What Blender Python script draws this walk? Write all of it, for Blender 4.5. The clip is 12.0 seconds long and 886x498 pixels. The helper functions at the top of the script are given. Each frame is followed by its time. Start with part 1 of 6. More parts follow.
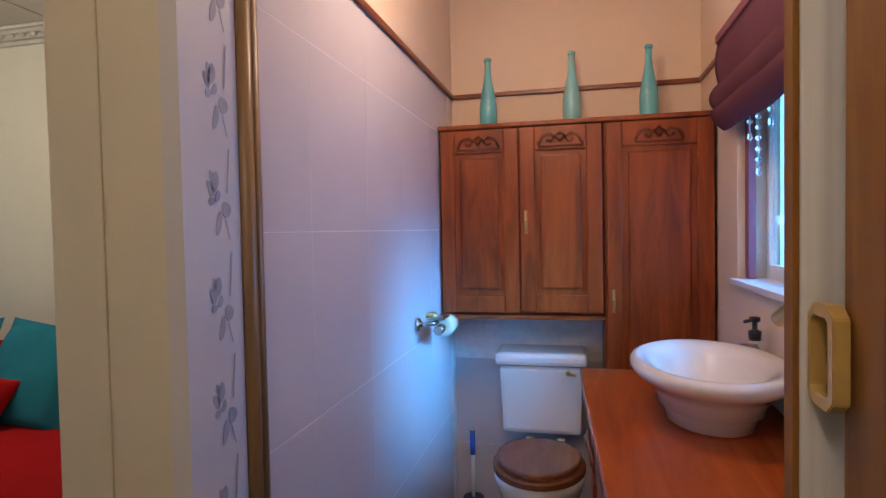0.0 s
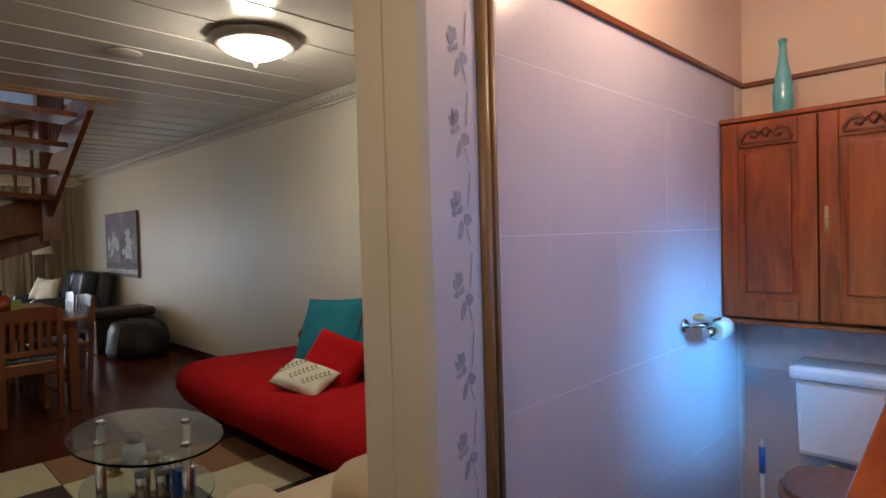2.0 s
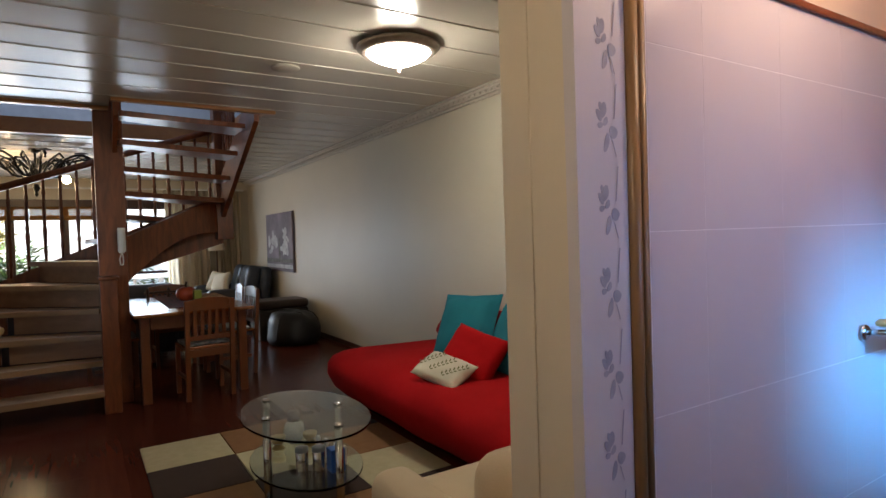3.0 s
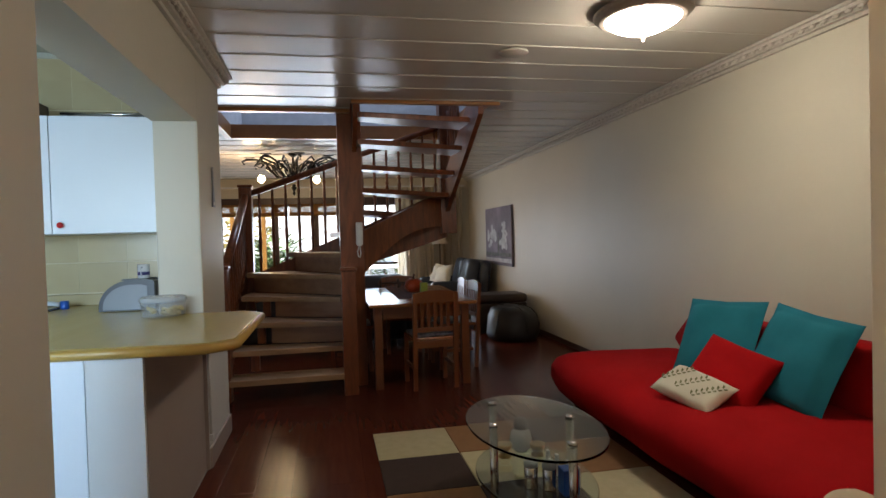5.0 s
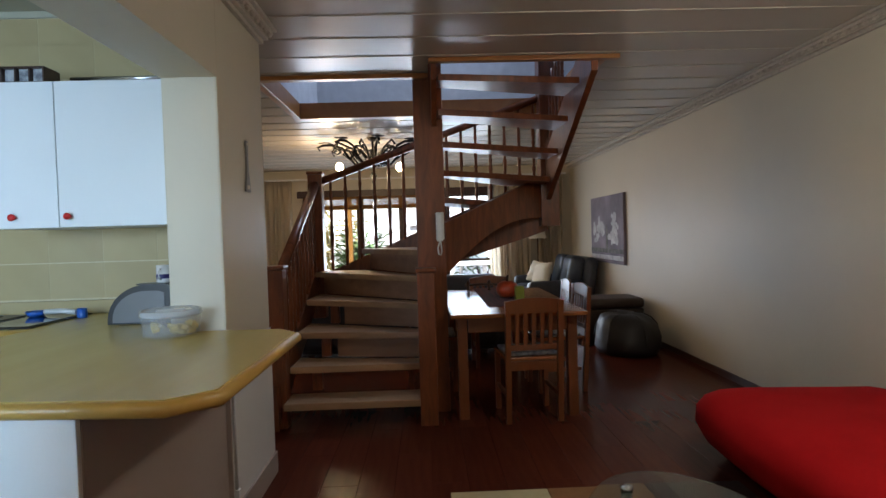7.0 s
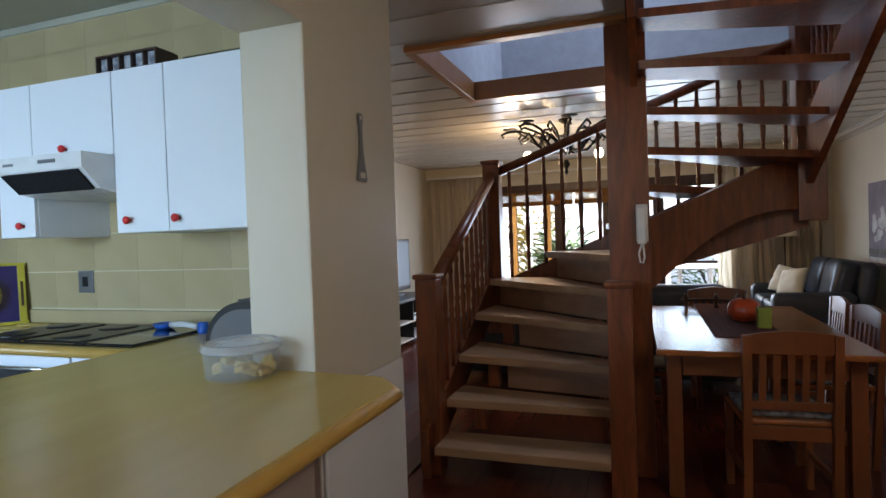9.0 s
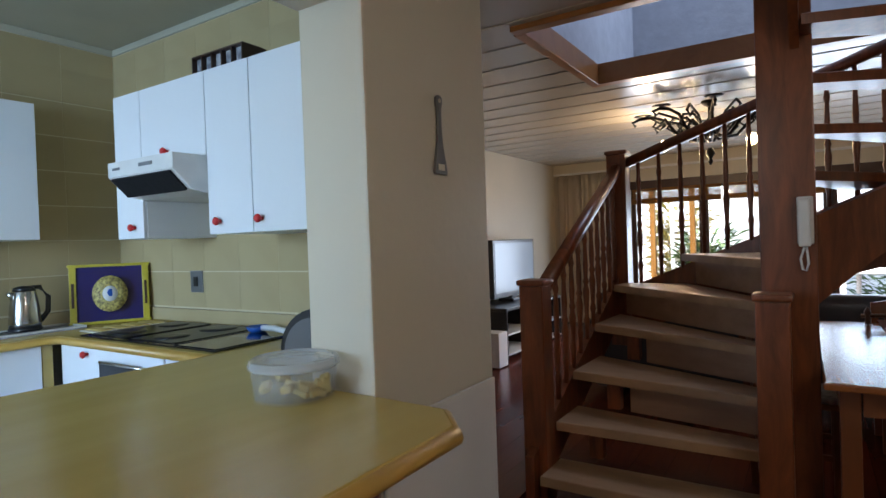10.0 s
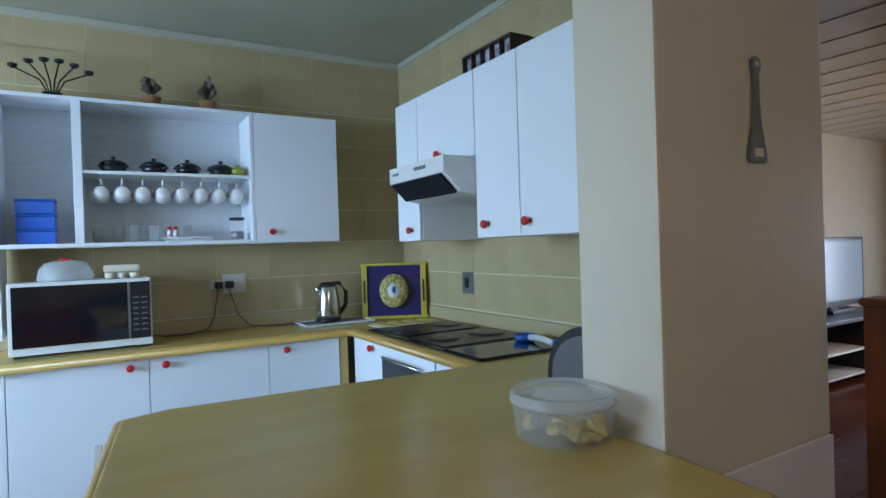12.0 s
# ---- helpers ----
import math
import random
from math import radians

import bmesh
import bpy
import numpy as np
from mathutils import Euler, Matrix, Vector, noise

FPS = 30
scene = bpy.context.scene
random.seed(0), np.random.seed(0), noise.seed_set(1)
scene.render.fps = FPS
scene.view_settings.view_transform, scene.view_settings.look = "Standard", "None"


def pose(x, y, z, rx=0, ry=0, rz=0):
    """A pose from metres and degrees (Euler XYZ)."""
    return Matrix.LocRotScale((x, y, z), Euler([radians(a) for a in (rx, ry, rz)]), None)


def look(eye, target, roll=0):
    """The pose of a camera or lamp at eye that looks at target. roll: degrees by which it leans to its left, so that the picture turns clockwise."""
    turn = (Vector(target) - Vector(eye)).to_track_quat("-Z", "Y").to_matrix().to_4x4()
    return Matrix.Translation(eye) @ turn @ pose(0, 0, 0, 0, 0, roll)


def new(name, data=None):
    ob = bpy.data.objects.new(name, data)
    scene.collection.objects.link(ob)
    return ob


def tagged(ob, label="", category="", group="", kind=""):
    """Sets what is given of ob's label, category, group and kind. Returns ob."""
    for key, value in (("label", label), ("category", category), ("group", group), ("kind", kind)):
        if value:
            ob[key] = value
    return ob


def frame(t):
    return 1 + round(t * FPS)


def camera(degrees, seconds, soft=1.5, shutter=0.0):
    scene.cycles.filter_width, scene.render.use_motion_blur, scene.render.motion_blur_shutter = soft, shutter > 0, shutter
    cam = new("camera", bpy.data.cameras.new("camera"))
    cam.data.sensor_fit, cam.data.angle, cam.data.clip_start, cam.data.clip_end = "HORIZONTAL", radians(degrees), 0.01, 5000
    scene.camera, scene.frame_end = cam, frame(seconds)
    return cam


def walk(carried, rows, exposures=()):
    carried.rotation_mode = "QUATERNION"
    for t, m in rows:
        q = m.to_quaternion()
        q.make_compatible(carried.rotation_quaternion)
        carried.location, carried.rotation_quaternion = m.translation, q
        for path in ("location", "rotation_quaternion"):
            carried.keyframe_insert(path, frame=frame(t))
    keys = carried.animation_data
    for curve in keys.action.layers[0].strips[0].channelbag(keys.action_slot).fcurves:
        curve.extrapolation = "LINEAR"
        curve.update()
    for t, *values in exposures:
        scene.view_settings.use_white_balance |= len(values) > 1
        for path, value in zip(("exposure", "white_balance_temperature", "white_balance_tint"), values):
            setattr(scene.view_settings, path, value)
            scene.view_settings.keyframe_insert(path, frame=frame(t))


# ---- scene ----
cam = camera(75.4, 12.0)
PATH = [
    (0, (0.785, 0.611, 1.297), (0.33, 2.558, 1.233), -1.1),
    (0.5, (0.83, 0.579, 1.306), (0.181, 2.469, 1.242), -1.3),
    (1, (0.952, 0.584, 1.308), (0.007, 2.346, 1.25), -1.6),
    (1.5, (1.017, 0.565, 1.305), (-0.186, 2.162, 1.252), -1.6),
    (2, (1.035, 0.545, 1.306), (-0.369, 1.969, 1.258), -1.6),
    (2.5, (1.042, 0.527, 1.304), (-0.509, 1.789, 1.257), -1.8),
    (3, (1.034, 0.512, 1.303), (-0.658, 1.578, 1.26), -1.8),
    (3.5, (1.001, 0.509, 1.302), (-0.795, 1.386, 1.261), -1.8),
    (5.5, (0.535, 0.561, 1.313), (-1.443, 0.853, 1.268), -1.6),
    (6, (0.286, 0.615, 1.313), (-1.7, 0.85, 1.265), -1.7),
    (6.5, (0.006, 0.656, 1.305), (-1.987, 0.815, 1.254), -1.7),
    (8.5, (-0.988, 0.782, 1.303), (-2.94, 0.352, 1.257), -1.9),
    (9, (-1.215, 0.797, 1.32), (-3.102, 0.138, 1.281), -2.0),
    (9.5, (-1.413, 0.809, 1.326), (-3.205, -0.078, 1.293), -2.1),
    (10, (-1.583, 0.815, 1.324), (-3.265, -0.267, 1.298), -2.0),
    (10.5, (-1.707, 0.747, 1.332), (-3.272, -0.499, 1.309), -2.0),
    (11, (-1.761, 0.686, 1.345), (-3.152, -0.75, 1.324), -1.8),
    (11.5, (-1.773, 0.652, 1.35), (-2.982, -0.941, 1.334), -1.7),
    (12, (-1.769, 0.614, 1.362), (-2.793, -1.103, 1.35), -1.8),
]
walk(cam, [(t, look(eye, target, roll)) for t, eye, target, roll in PATH], exposures=[(0.0, 2.3, 6000, 10), (3.5, 2.3, 6150, 10), (5.5, 2.3, 6150, 11), (6.5, 2.34, 6050, 11), (9.5, 2.32, 5900, 13), (12.0, 2.22, 5650, 12)])

# ---- world and large lights ----
world = bpy.data.worlds.new("world")
scene.world = world
world.use_nodes = True
wn = world.node_tree.nodes
sky = wn.new("ShaderNodeTexSky")
sky.sky_type, sky.sun_disc = "NISHITA", False
sky.sun_elevation, sky.sun_rotation = radians(48), radians(250)
world.node_tree.links.new(sky.outputs[0], wn["Background"].inputs[0])
wn["Background"].inputs[1].default_value = 0.15


def lamp(name, kind, m, power, colour, **settings):
    data = bpy.data.lights.new(name, kind)
    data.energy, data.color = power, colour
    if "size" in settings:
        data.shape, data.size, data.size_y = "RECTANGLE", settings["size"][0], settings["size"][1]
    if "soft" in settings:
        data.shadow_soft_size = settings["soft"]
    if "spread" in settings:
        data.spread = radians(settings["spread"])
    if "angle" in settings:
        data.angle = radians(settings["angle"])
    ob = new(name, data)
    ob.matrix_world = m
    return ob


lamp("sun", "SUN", look((-7.5, -5, 15), (-12.5, 0.8, 0)), 5.0, (1.0, 0.95, 0.86), angle=0.5)
lamp("patio_daylight", "AREA", look((-10.14, 0.28, 1.02), (0, 0.28, 0.85)), 13.5, (0.76, 0.87, 1.0), size=(3.3, 1.1))
lamp("kitchen_daylight", "AREA", look((0.88, -1.3, 1.6), (-2.6, -2.75, 1.15)), 11.6, (0.57, 0.79, 1.0), size=(1.7, 1.1), spread=115)
lamp("bathroom_daylight", "AREA", look((1.372, 2.20, 1.40), (0.24, 2.71, 0.82)), 0.75, (0.10, 0.46, 1.0), size=(0.66, 0.40), spread=42)
lamp("bathroom_sky", "AREA", look((1.370, 2.12, 1.40), (0.24, 2.12, 1.15)), 0.48, (0.18, 0.42, 1.0), size=(0.90, 0.42), spread=150)
lamp("landing_daylight", "AREA", look((-6.6, 1.0, 4.5), (-5.0, 0.6, 3.0)), 8, (0.72, 0.82, 1.0), size=(1.2, 0.8))
lamp("ceiling_bulb", "POINT", pose(-1.975, 2.14, 2.25), 4.9, (1.0, 0.90, 0.72), soft=0.10)
lamp("bathroom_bulb", "POINT", pose(0.62, 2.0, 2.10), 2.30, (1.0, 0.66, 0.43), soft=0.07)
# added fill light, out of view, brightens the wall end and sliding door
lamp("passage_fill", "POINT", pose(0.62, 0.10, 2.22), 3.35, (1.0, 0.74, 0.50), soft=0.08)


# ---- materials ----
def material(name, colour, rough=0.5, second=None, scale=6.0, stretch=(1, 1, 1), metal=0.0, bump=0.0, fine=60.0, coat=0.0,
             emit=0.0, glass=0.0, vary=0.0, kind="noise", spread=0.5, sheen=0.0, alpha=1.0, spec=0.5):
    m = bpy.data.materials.new(name)
    m.use_nodes = True
    nt = m.node_tree
    b = nt.nodes["Principled BSDF"]
    b.inputs["Roughness"].default_value, b.inputs["Metallic"].default_value = rough, metal
    b.inputs["Coat Weight"].default_value = coat
    b.inputs["Coat Roughness"].default_value = 0.15
    b.inputs["Transmission Weight"].default_value = glass
    b.inputs["Sheen Weight"].default_value = sheen
    b.inputs["Alpha"].default_value = alpha
    b.inputs["Specular IOR Level"].default_value = spec
    coords, place = nt.nodes.new("ShaderNodeTexCoord"), nt.nodes.new("ShaderNodeMapping")
    place.inputs["Scale"].default_value = stretch
    nt.links.new(coords.outputs["Object"], place.inputs[0])
    second = second or tuple(c * 0.82 for c in colour)
    if kind == "wood":
        tex = nt.nodes.new("ShaderNodeTexNoise")
        tex.inputs["Scale"].default_value, tex.inputs["Detail"].default_value = scale * 1.5, 9.0
        tex.inputs["Roughness"].default_value, tex.inputs["Distortion"].default_value = 0.62, 0.8
        value = tex.outputs["Fac"]
    else:
        tex = nt.nodes.new("ShaderNodeTexNoise")
        tex.inputs["Scale"].default_value, tex.inputs["Detail"].default_value = scale, 6.0
        value = tex.outputs["Fac"]
    nt.links.new(place.outputs[0], tex.inputs[0])
    ramp = nt.nodes.new("ShaderNodeValToRGB")
    ramp.color_ramp.elements[0].position, ramp.color_ramp.elements[1].position = 0.5 - spread / 2, 0.5 + spread / 2
    ramp.color_ramp.elements[0].color, ramp.color_ramp.elements[1].color = (*second, 1), (*colour, 1)
    nt.links.new(value, ramp.inputs[0])
    shade = ramp.outputs[0]
    grain = nt.nodes.new("ShaderNodeTexNoise")
    grain.inputs["Scale"].default_value, grain.inputs["Detail"].default_value = fine, 5.0
    nt.links.new(place.outputs[0], grain.inputs[0])
    if vary:
        info, hsv, span = nt.nodes.new("ShaderNodeObjectInfo"), nt.nodes.new("ShaderNodeHueSaturation"), nt.nodes.new("ShaderNodeMapRange")
        span.inputs[3].default_value, span.inputs[4].default_value = 1 - vary, 1 + vary
        nt.links.new(info.outputs["Random"], span.inputs[0])
        nt.links.new(span.outputs[0], hsv.inputs["Value"])
        nt.links.new(shade, hsv.inputs["Color"])
        shade = hsv.outputs[0]
    nt.links.new(shade, b.inputs["Base Color"])
    if rough > 0.05 and not glass:
        wear = nt.nodes.new("ShaderNodeMapRange")
        wear.inputs[3].default_value, wear.inputs[4].default_value = rough * 0.94, min(1, rough * 1.08)
        nt.links.new(grain.outputs["Fac"], wear.inputs[0])
        nt.links.new(wear.outputs[0], b.inputs["Roughness"])
    if bump:
        lift = nt.nodes.new("ShaderNodeBump")
        lift.inputs["Strength"].default_value, lift.inputs["Distance"].default_value = bump, 0.004
        nt.links.new(grain.outputs["Fac"], lift.inputs["Height"])
        nt.links.new(lift.outputs[0], b.inputs["Normal"])
    if emit:
        b.inputs["Emission Color"].default_value, b.inputs["Emission Strength"].default_value = (*colour, 1), emit
    return m


WALL = material("cream_wall_paint", (0.605, 0.55, 0.43), 0.5, (0.555, 0.505, 0.395), 1.3, bump=0.3, fine=26)
HALF = material("pale_wall_paint", (0.66, 0.64, 0.60), 0.55, (0.60, 0.58, 0.54), 2.0, bump=0.1, fine=90)
# carries the shade under the worktop as colour; also the baseboard's paint
TAUPE = material("taupe_paint_and_shade", (0.36, 0.29, 0.25), 0.6, (0.33, 0.26, 0.22), 2.0, bump=0.1)
JAMB = material("cream_gloss_paint", (0.66, 0.60, 0.48), 0.4, (0.61, 0.55, 0.44), 3.0, stretch=(1, 1, 0.15), bump=0.1)
PEACH = material("peach_wall_paint", (0.72, 0.57, 0.44), 0.6, (0.67, 0.52, 0.40), 2.0, bump=0.12)
STRIP = material("lilac_white_paint", (0.60, 0.58, 0.62), 0.5, (0.55, 0.53, 0.58), 5.0, bump=0.05)
STENCIL = material("grey_blue_stencil_paint", (0.25, 0.26, 0.35), 0.7, (0.42, 0.42, 0.50), 30.0, spread=0.7)
CEIL = material("glossy_cream_ceiling_paint", (0.50, 0.46, 0.39), 0.22, (0.45, 0.41, 0.35), 1.2, stretch=(1, 0.3, 1), bump=0.12, fine=14)
PLAIN_CEIL = material("matt_ceiling_paint", (0.46, 0.445, 0.345), 0.6, None, 1.5)
CORNICE = material("plaster_cornice", (0.55, 0.50, 0.42), 0.6, (0.45, 0.41, 0.34), 30.0)
ROUGHCAST = material("rough_plaster", (0.60, 0.62, 0.68), 0.8, (0.50, 0.52, 0.58), 9.0, bump=0.8, fine=20)
LIDCLEAR = material("milky_lid_plastic", (0.82, 0.85, 0.87), 0.22, None, 6.0, alpha=0.36)
STEEL = material("brushed_steel_plate", (0.16, 0.16, 0.165), 0.3, (0.12, 0.12, 0.125), 2.0, metal=0.2)
GOLDPAINT = material("golden_enamel", (0.58, 0.40, 0.13), 0.3, (0.46, 0.31, 0.09), 9.0)
MATTBLACK = material("dark_mesh_filter", (0.018, 0.018, 0.020), 0.85, (0.010, 0.010, 0.011), 60.0, bump=0.4, spec=0.15)
BRONZE = material("brushed_bronze", (0.30, 0.25, 0.20), 0.4, (0.20, 0.16, 0.125), 12.0, metal=0.3)
FLOOR = material("red_brown_laminate", (0.100, 0.024, 0.013), 0.22, (0.074, 0.017, 0.010), 9.0, stretch=(0.3, 4, 4), vary=0.14, fine=2.5, spec=0.08)
KFLOOR = material("grey_floor_tile", (0.30, 0.28, 0.24), 0.4, None, 4.0)
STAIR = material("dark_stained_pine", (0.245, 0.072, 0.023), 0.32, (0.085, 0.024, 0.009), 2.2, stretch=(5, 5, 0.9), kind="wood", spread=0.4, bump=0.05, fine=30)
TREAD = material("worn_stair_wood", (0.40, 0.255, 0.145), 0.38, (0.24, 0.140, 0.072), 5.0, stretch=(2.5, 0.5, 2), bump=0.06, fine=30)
RISER = material("stained_riser_board", (0.33, 0.195, 0.125), 0.4, (0.22, 0.120, 0.072), 5.0, stretch=(2, 0.5, 3), bump=0.05, fine=30)
GOLDWOOD = material("varnished_pine_trim", (0.40, 0.185, 0.056), 0.3, (0.29, 0.12, 0.037), 2.0, stretch=(2, 2, 2), kind="wood")
BEAD = material("brown_door_bead", (0.27, 0.165, 0.070), 0.35, (0.17, 0.095, 0.04), 4.0, stretch=(6, 6, 0.4), kind="wood")
CABINET = material("honey_red_cabinet_wood", (0.35, 0.078, 0.017), 0.33, (0.16, 0.029, 0.007), 2.2, stretch=(5, 5, 0.7), kind="wood", bump=0.05, spread=0.34, spec=0.35)
CABDARK = material("carved_cabinet_wood", (0.22, 0.055, 0.017), 0.35, (0.13, 0.03, 0.01), 6.0, kind="wood")
VANITY = material("polished_vanity_top", (0.44, 0.095, 0.017), 0.24, (0.25, 0.045, 0.009), 1.6, stretch=(6, 0.7, 6), kind="wood", coat=0.08, spec=0.35)
SEAT = material("walnut_toilet_seat", (0.24, 0.085, 0.035), 0.25, (0.15, 0.05, 0.02), 2.5, stretch=(6, 1, 6), kind="wood", coat=0.15)
TILE = material("white_wall_tile", (0.61, 0.565, 0.595), 0.25, (0.585, 0.54, 0.57), 2.5, fine=300, vary=0.01)
GROUT = material("pale_grout", (0.80, 0.77, 0.78), 0.8, None, 30.0)
KTILE = material("beige_kitchen_tile", (0.45, 0.365, 0.20), 0.22, (0.40, 0.32, 0.17), 3.0, bump=0.08, fine=12, vary=0.035)
KGROUT = material("kitchen_grout", (0.60, 0.515, 0.32), 0.8, None, 30.0)
WORKTOP = material("yellow_beech_laminate", (0.52, 0.385, 0.115), 0.24, (0.46, 0.33, 0.090), 3.0, stretch=(0.5, 3, 3), fine=8)
EDGE = material("honey_laminate_edge", (0.49, 0.31, 0.070), 0.3, (0.42, 0.25, 0.05), 3.0, stretch=(1, 4, 4))
WHITE = material("white_melamine", (0.76, 0.78, 0.80), 0.32, (0.73, 0.75, 0.77), 2.0)
PLASTIC = material("white_plastic", (0.72, 0.72, 0.70), 0.35, None, 8.0)
CERAMIC = material("glazed_white_ceramic", (0.74, 0.72, 0.70), 0.08, (0.71, 0.69, 0.67), 3.0, coat=0.6)
REDKNOB = material("red_plastic", (0.55, 0.012, 0.010), 0.3, None, 8.0)
CHROME = material("brushed_steel", (0.60, 0.59, 0.57), 0.18, None, 20.0, metal=1.0)
DULLCHROME = material("dull_polished_steel", (0.30, 0.30, 0.31), 0.2, (0.24, 0.24, 0.25), 5.0, metal=1.0)
BRASS = material("aged_brass", (0.62, 0.45, 0.20), 0.36, (0.46, 0.32, 0.13), 20.0, metal=0.75)
BLACK = material("black_plastic", (0.012, 0.012, 0.014), 0.3, None, 8.0)
GLOSSBLACK = material("black_ceramic_glass", (0.010, 0.010, 0.012), 0.07, None, 8.0, coat=0.15)
IRON = material("black_wrought_iron", (0.010, 0.010, 0.010), 0.45, None, 20.0, metal=0.3)
GLASS = material("clear_glass", (0.93, 0.97, 0.95), 0.01, (0.93, 0.97, 0.95), 1.0, glass=1.0)
GREENGLASS = material("greenish_table_glass", (0.84, 0.93, 0.89), 0.01, (0.84, 0.93, 0.89), 1.0, glass=1.0)
CLOUDY = material("cloudy_clear_plastic", (0.80, 0.83, 0.84), 0.18, None, 6.0, alpha=0.16)
THIN = material("thin_clear_glass", (0.85, 0.90, 0.90), 0.04, None, 6.0, alpha=0.16)
BLUEBOX = material("translucent_blue_plastic", (0.06, 0.18, 0.75), 0.25, None, 6.0, alpha=0.75)
VASE = material("turquoise_glass", (0.09, 0.40, 0.47), 0.06, (0.17, 0.50, 0.54), 3.0, coat=0.8)
VASEPALE = material("pale_turquoise_glass", (0.24, 0.52, 0.54), 0.06, (0.17, 0.46, 0.49), 3.0, coat=0.8)
RED = material("red_cotton_throw", (0.40, 0.006, 0.008), 0.95, (0.32, 0.005, 0.006), 4.0, bump=0.3, fine=220, spec=0.12)
TEAL = material("teal_cotton", (0.022, 0.175, 0.225), 0.85, (0.016, 0.14, 0.185), 6.0, bump=0.3, fine=220, spec=0.15)
CREAM = material("cream_upholstery", (0.62, 0.50, 0.34), 0.8, (0.56, 0.44, 0.29), 5.0, bump=0.25, fine=160)
OFFWHITE = material("off_white_linen", (0.66, 0.61, 0.48), 0.85, (0.60, 0.55, 0.42), 8.0, bump=0.2, fine=200)
LEAFPRINT = material("olive_leaf_print", (0.19, 0.19, 0.08), 0.85, None, 20.0)
CURTAIN = material("cream_curtain_cloth", (0.78, 0.70, 0.55), 0.95, (0.72, 0.63, 0.49), 3.0, stretch=(1, 1, 0.2))
# thin cloth lets daylight through
cn, cl = CURTAIN.node_tree.nodes, CURTAIN.node_tree.links
thin, both = cn.new("ShaderNodeBsdfTranslucent"), cn.new("ShaderNodeMixShader")
thin.inputs["Color"].default_value, both.inputs[0].default_value = (0.80, 0.74, 0.62, 1), 0.32
cl.new(cn["Principled BSDF"].outputs[0], both.inputs[1])
cl.new(thin.outputs[0], both.inputs[2])
cl.new(both.outputs[0], cn["Material Output"].inputs[0])
PLUM = material("plum_blind_cloth", (0.24, 0.075, 0.105), 0.75, (0.19, 0.058, 0.082), 5.0, bump=0.25, fine=180)
LEATHER = material("dark_blue_leather", (0.030, 0.036, 0.050), 0.36, (0.018, 0.022, 0.031), 8.0, bump=0.3, fine=70)
BLACKCLOTH = material("black_vinyl", (0.010, 0.008, 0.009), 0.5, None, 8.0, bump=0.3)
BROWNBOX = material("brown_leather", (0.040, 0.022, 0.014), 0.5, None, 8.0, bump=0.3)
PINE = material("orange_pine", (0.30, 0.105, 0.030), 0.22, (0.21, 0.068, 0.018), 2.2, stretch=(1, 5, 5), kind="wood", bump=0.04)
# upright grain, base colour darkened for backlit shade on legs and chair backs
PINESHADE = material("orange_pine_upright_shaded", (0.185, 0.058, 0.017), 0.36, (0.12, 0.035, 0.010), 2.2, stretch=(5, 5, 0.6), kind="wood", bump=0.04)
RUGCREAM = material("cream_wool", (0.48, 0.42, 0.25), 0.95, (0.42, 0.36, 0.21), 20.0, bump=0.6, fine=180)
RUGBROWN = material("dark_brown_wool", (0.040, 0.020, 0.014), 0.95, None, 20.0, bump=0.6, fine=180)
RUGTAN = material("tan_wool", (0.24, 0.120, 0.045), 0.95, (0.20, 0.095, 0.035), 20.0, bump=0.6, fine=180)
DARKWOOD = material("dark_window_wood", (0.055, 0.022, 0.012), 0.4, (0.035, 0.014, 0.008), 2.0, stretch=(4, 4, 0.6), kind="wood")
LIMED = material("limed_white_door", (0.90, 0.91, 0.94), 0.5, (0.60, 0.60, 0.62), 3.0, stretch=(14, 14, 0.35), bump=0.2, spread=0.5)
OAK = material("golden_oak", (0.33, 0.155, 0.034), 0.5, (0.17, 0.072, 0.017), 2.0, stretch=(5, 5, 0.5), kind="wood", spec=0.15)
BULB = material("lit_opal_glass", (1.0, 0.93, 0.80), 0.3, (1.0, 0.93, 0.80), 1.0, emit=4.0)
FLAME = material("lit_warm_bulb", (1.0, 0.72, 0.36), 0.3, (1.0, 0.72, 0.36), 1.0, emit=12.0)
DAYGLOW = material("glowing_daylight_panel", (0.20, 0.56, 1.0), 0.8, (0.20, 0.56, 1.0), 1.0, emit=0.24)
SCREEN = material("glowing_screen", (0.11, 0.13, 0.15), 0.2, None, 1.0, emit=0.3)
BLUELAC = material("navy_lacquer", (0.016, 0.012, 0.10), 0.3, None, 8.0)
YELLOW = material("yellow_paint", (0.50, 0.42, 0.035), 0.4, (0.42, 0.35, 0.03), 12.0)
GOLDMOSAIC = material("gold_mosaic", (0.55, 0.46, 0.14), 0.5, (0.16, 0.13, 0.05), 70.0, spread=0.25)
GREY = material("grey_metal", (0.25, 0.26, 0.27), 0.35, None, 8.0, metal=0.6)
BURGUNDY = material("burgundy_runner", (0.10, 0.014, 0.018), 0.9, (0.05, 0.008, 0.010), 3.0, stretch=(1, 20, 1), spread=0.2)
PUMPKIN = material("orange_red_glaze", (0.42, 0.055, 0.014), 0.3, (0.34, 0.04, 0.01), 5.0)
GREEN = material("lime_green_glaze", (0.26, 0.30, 0.03), 0.4, None, 6.0)
PASTA = material("yellow_pasta", (0.60, 0.46, 0.14), 0.7, None, 20.0)
TRAYPRINT = material("printed_tray", (0.42, 0.43, 0.45), 0.4, (0.14, 0.15, 0.18), 30.0, spread=0.2)
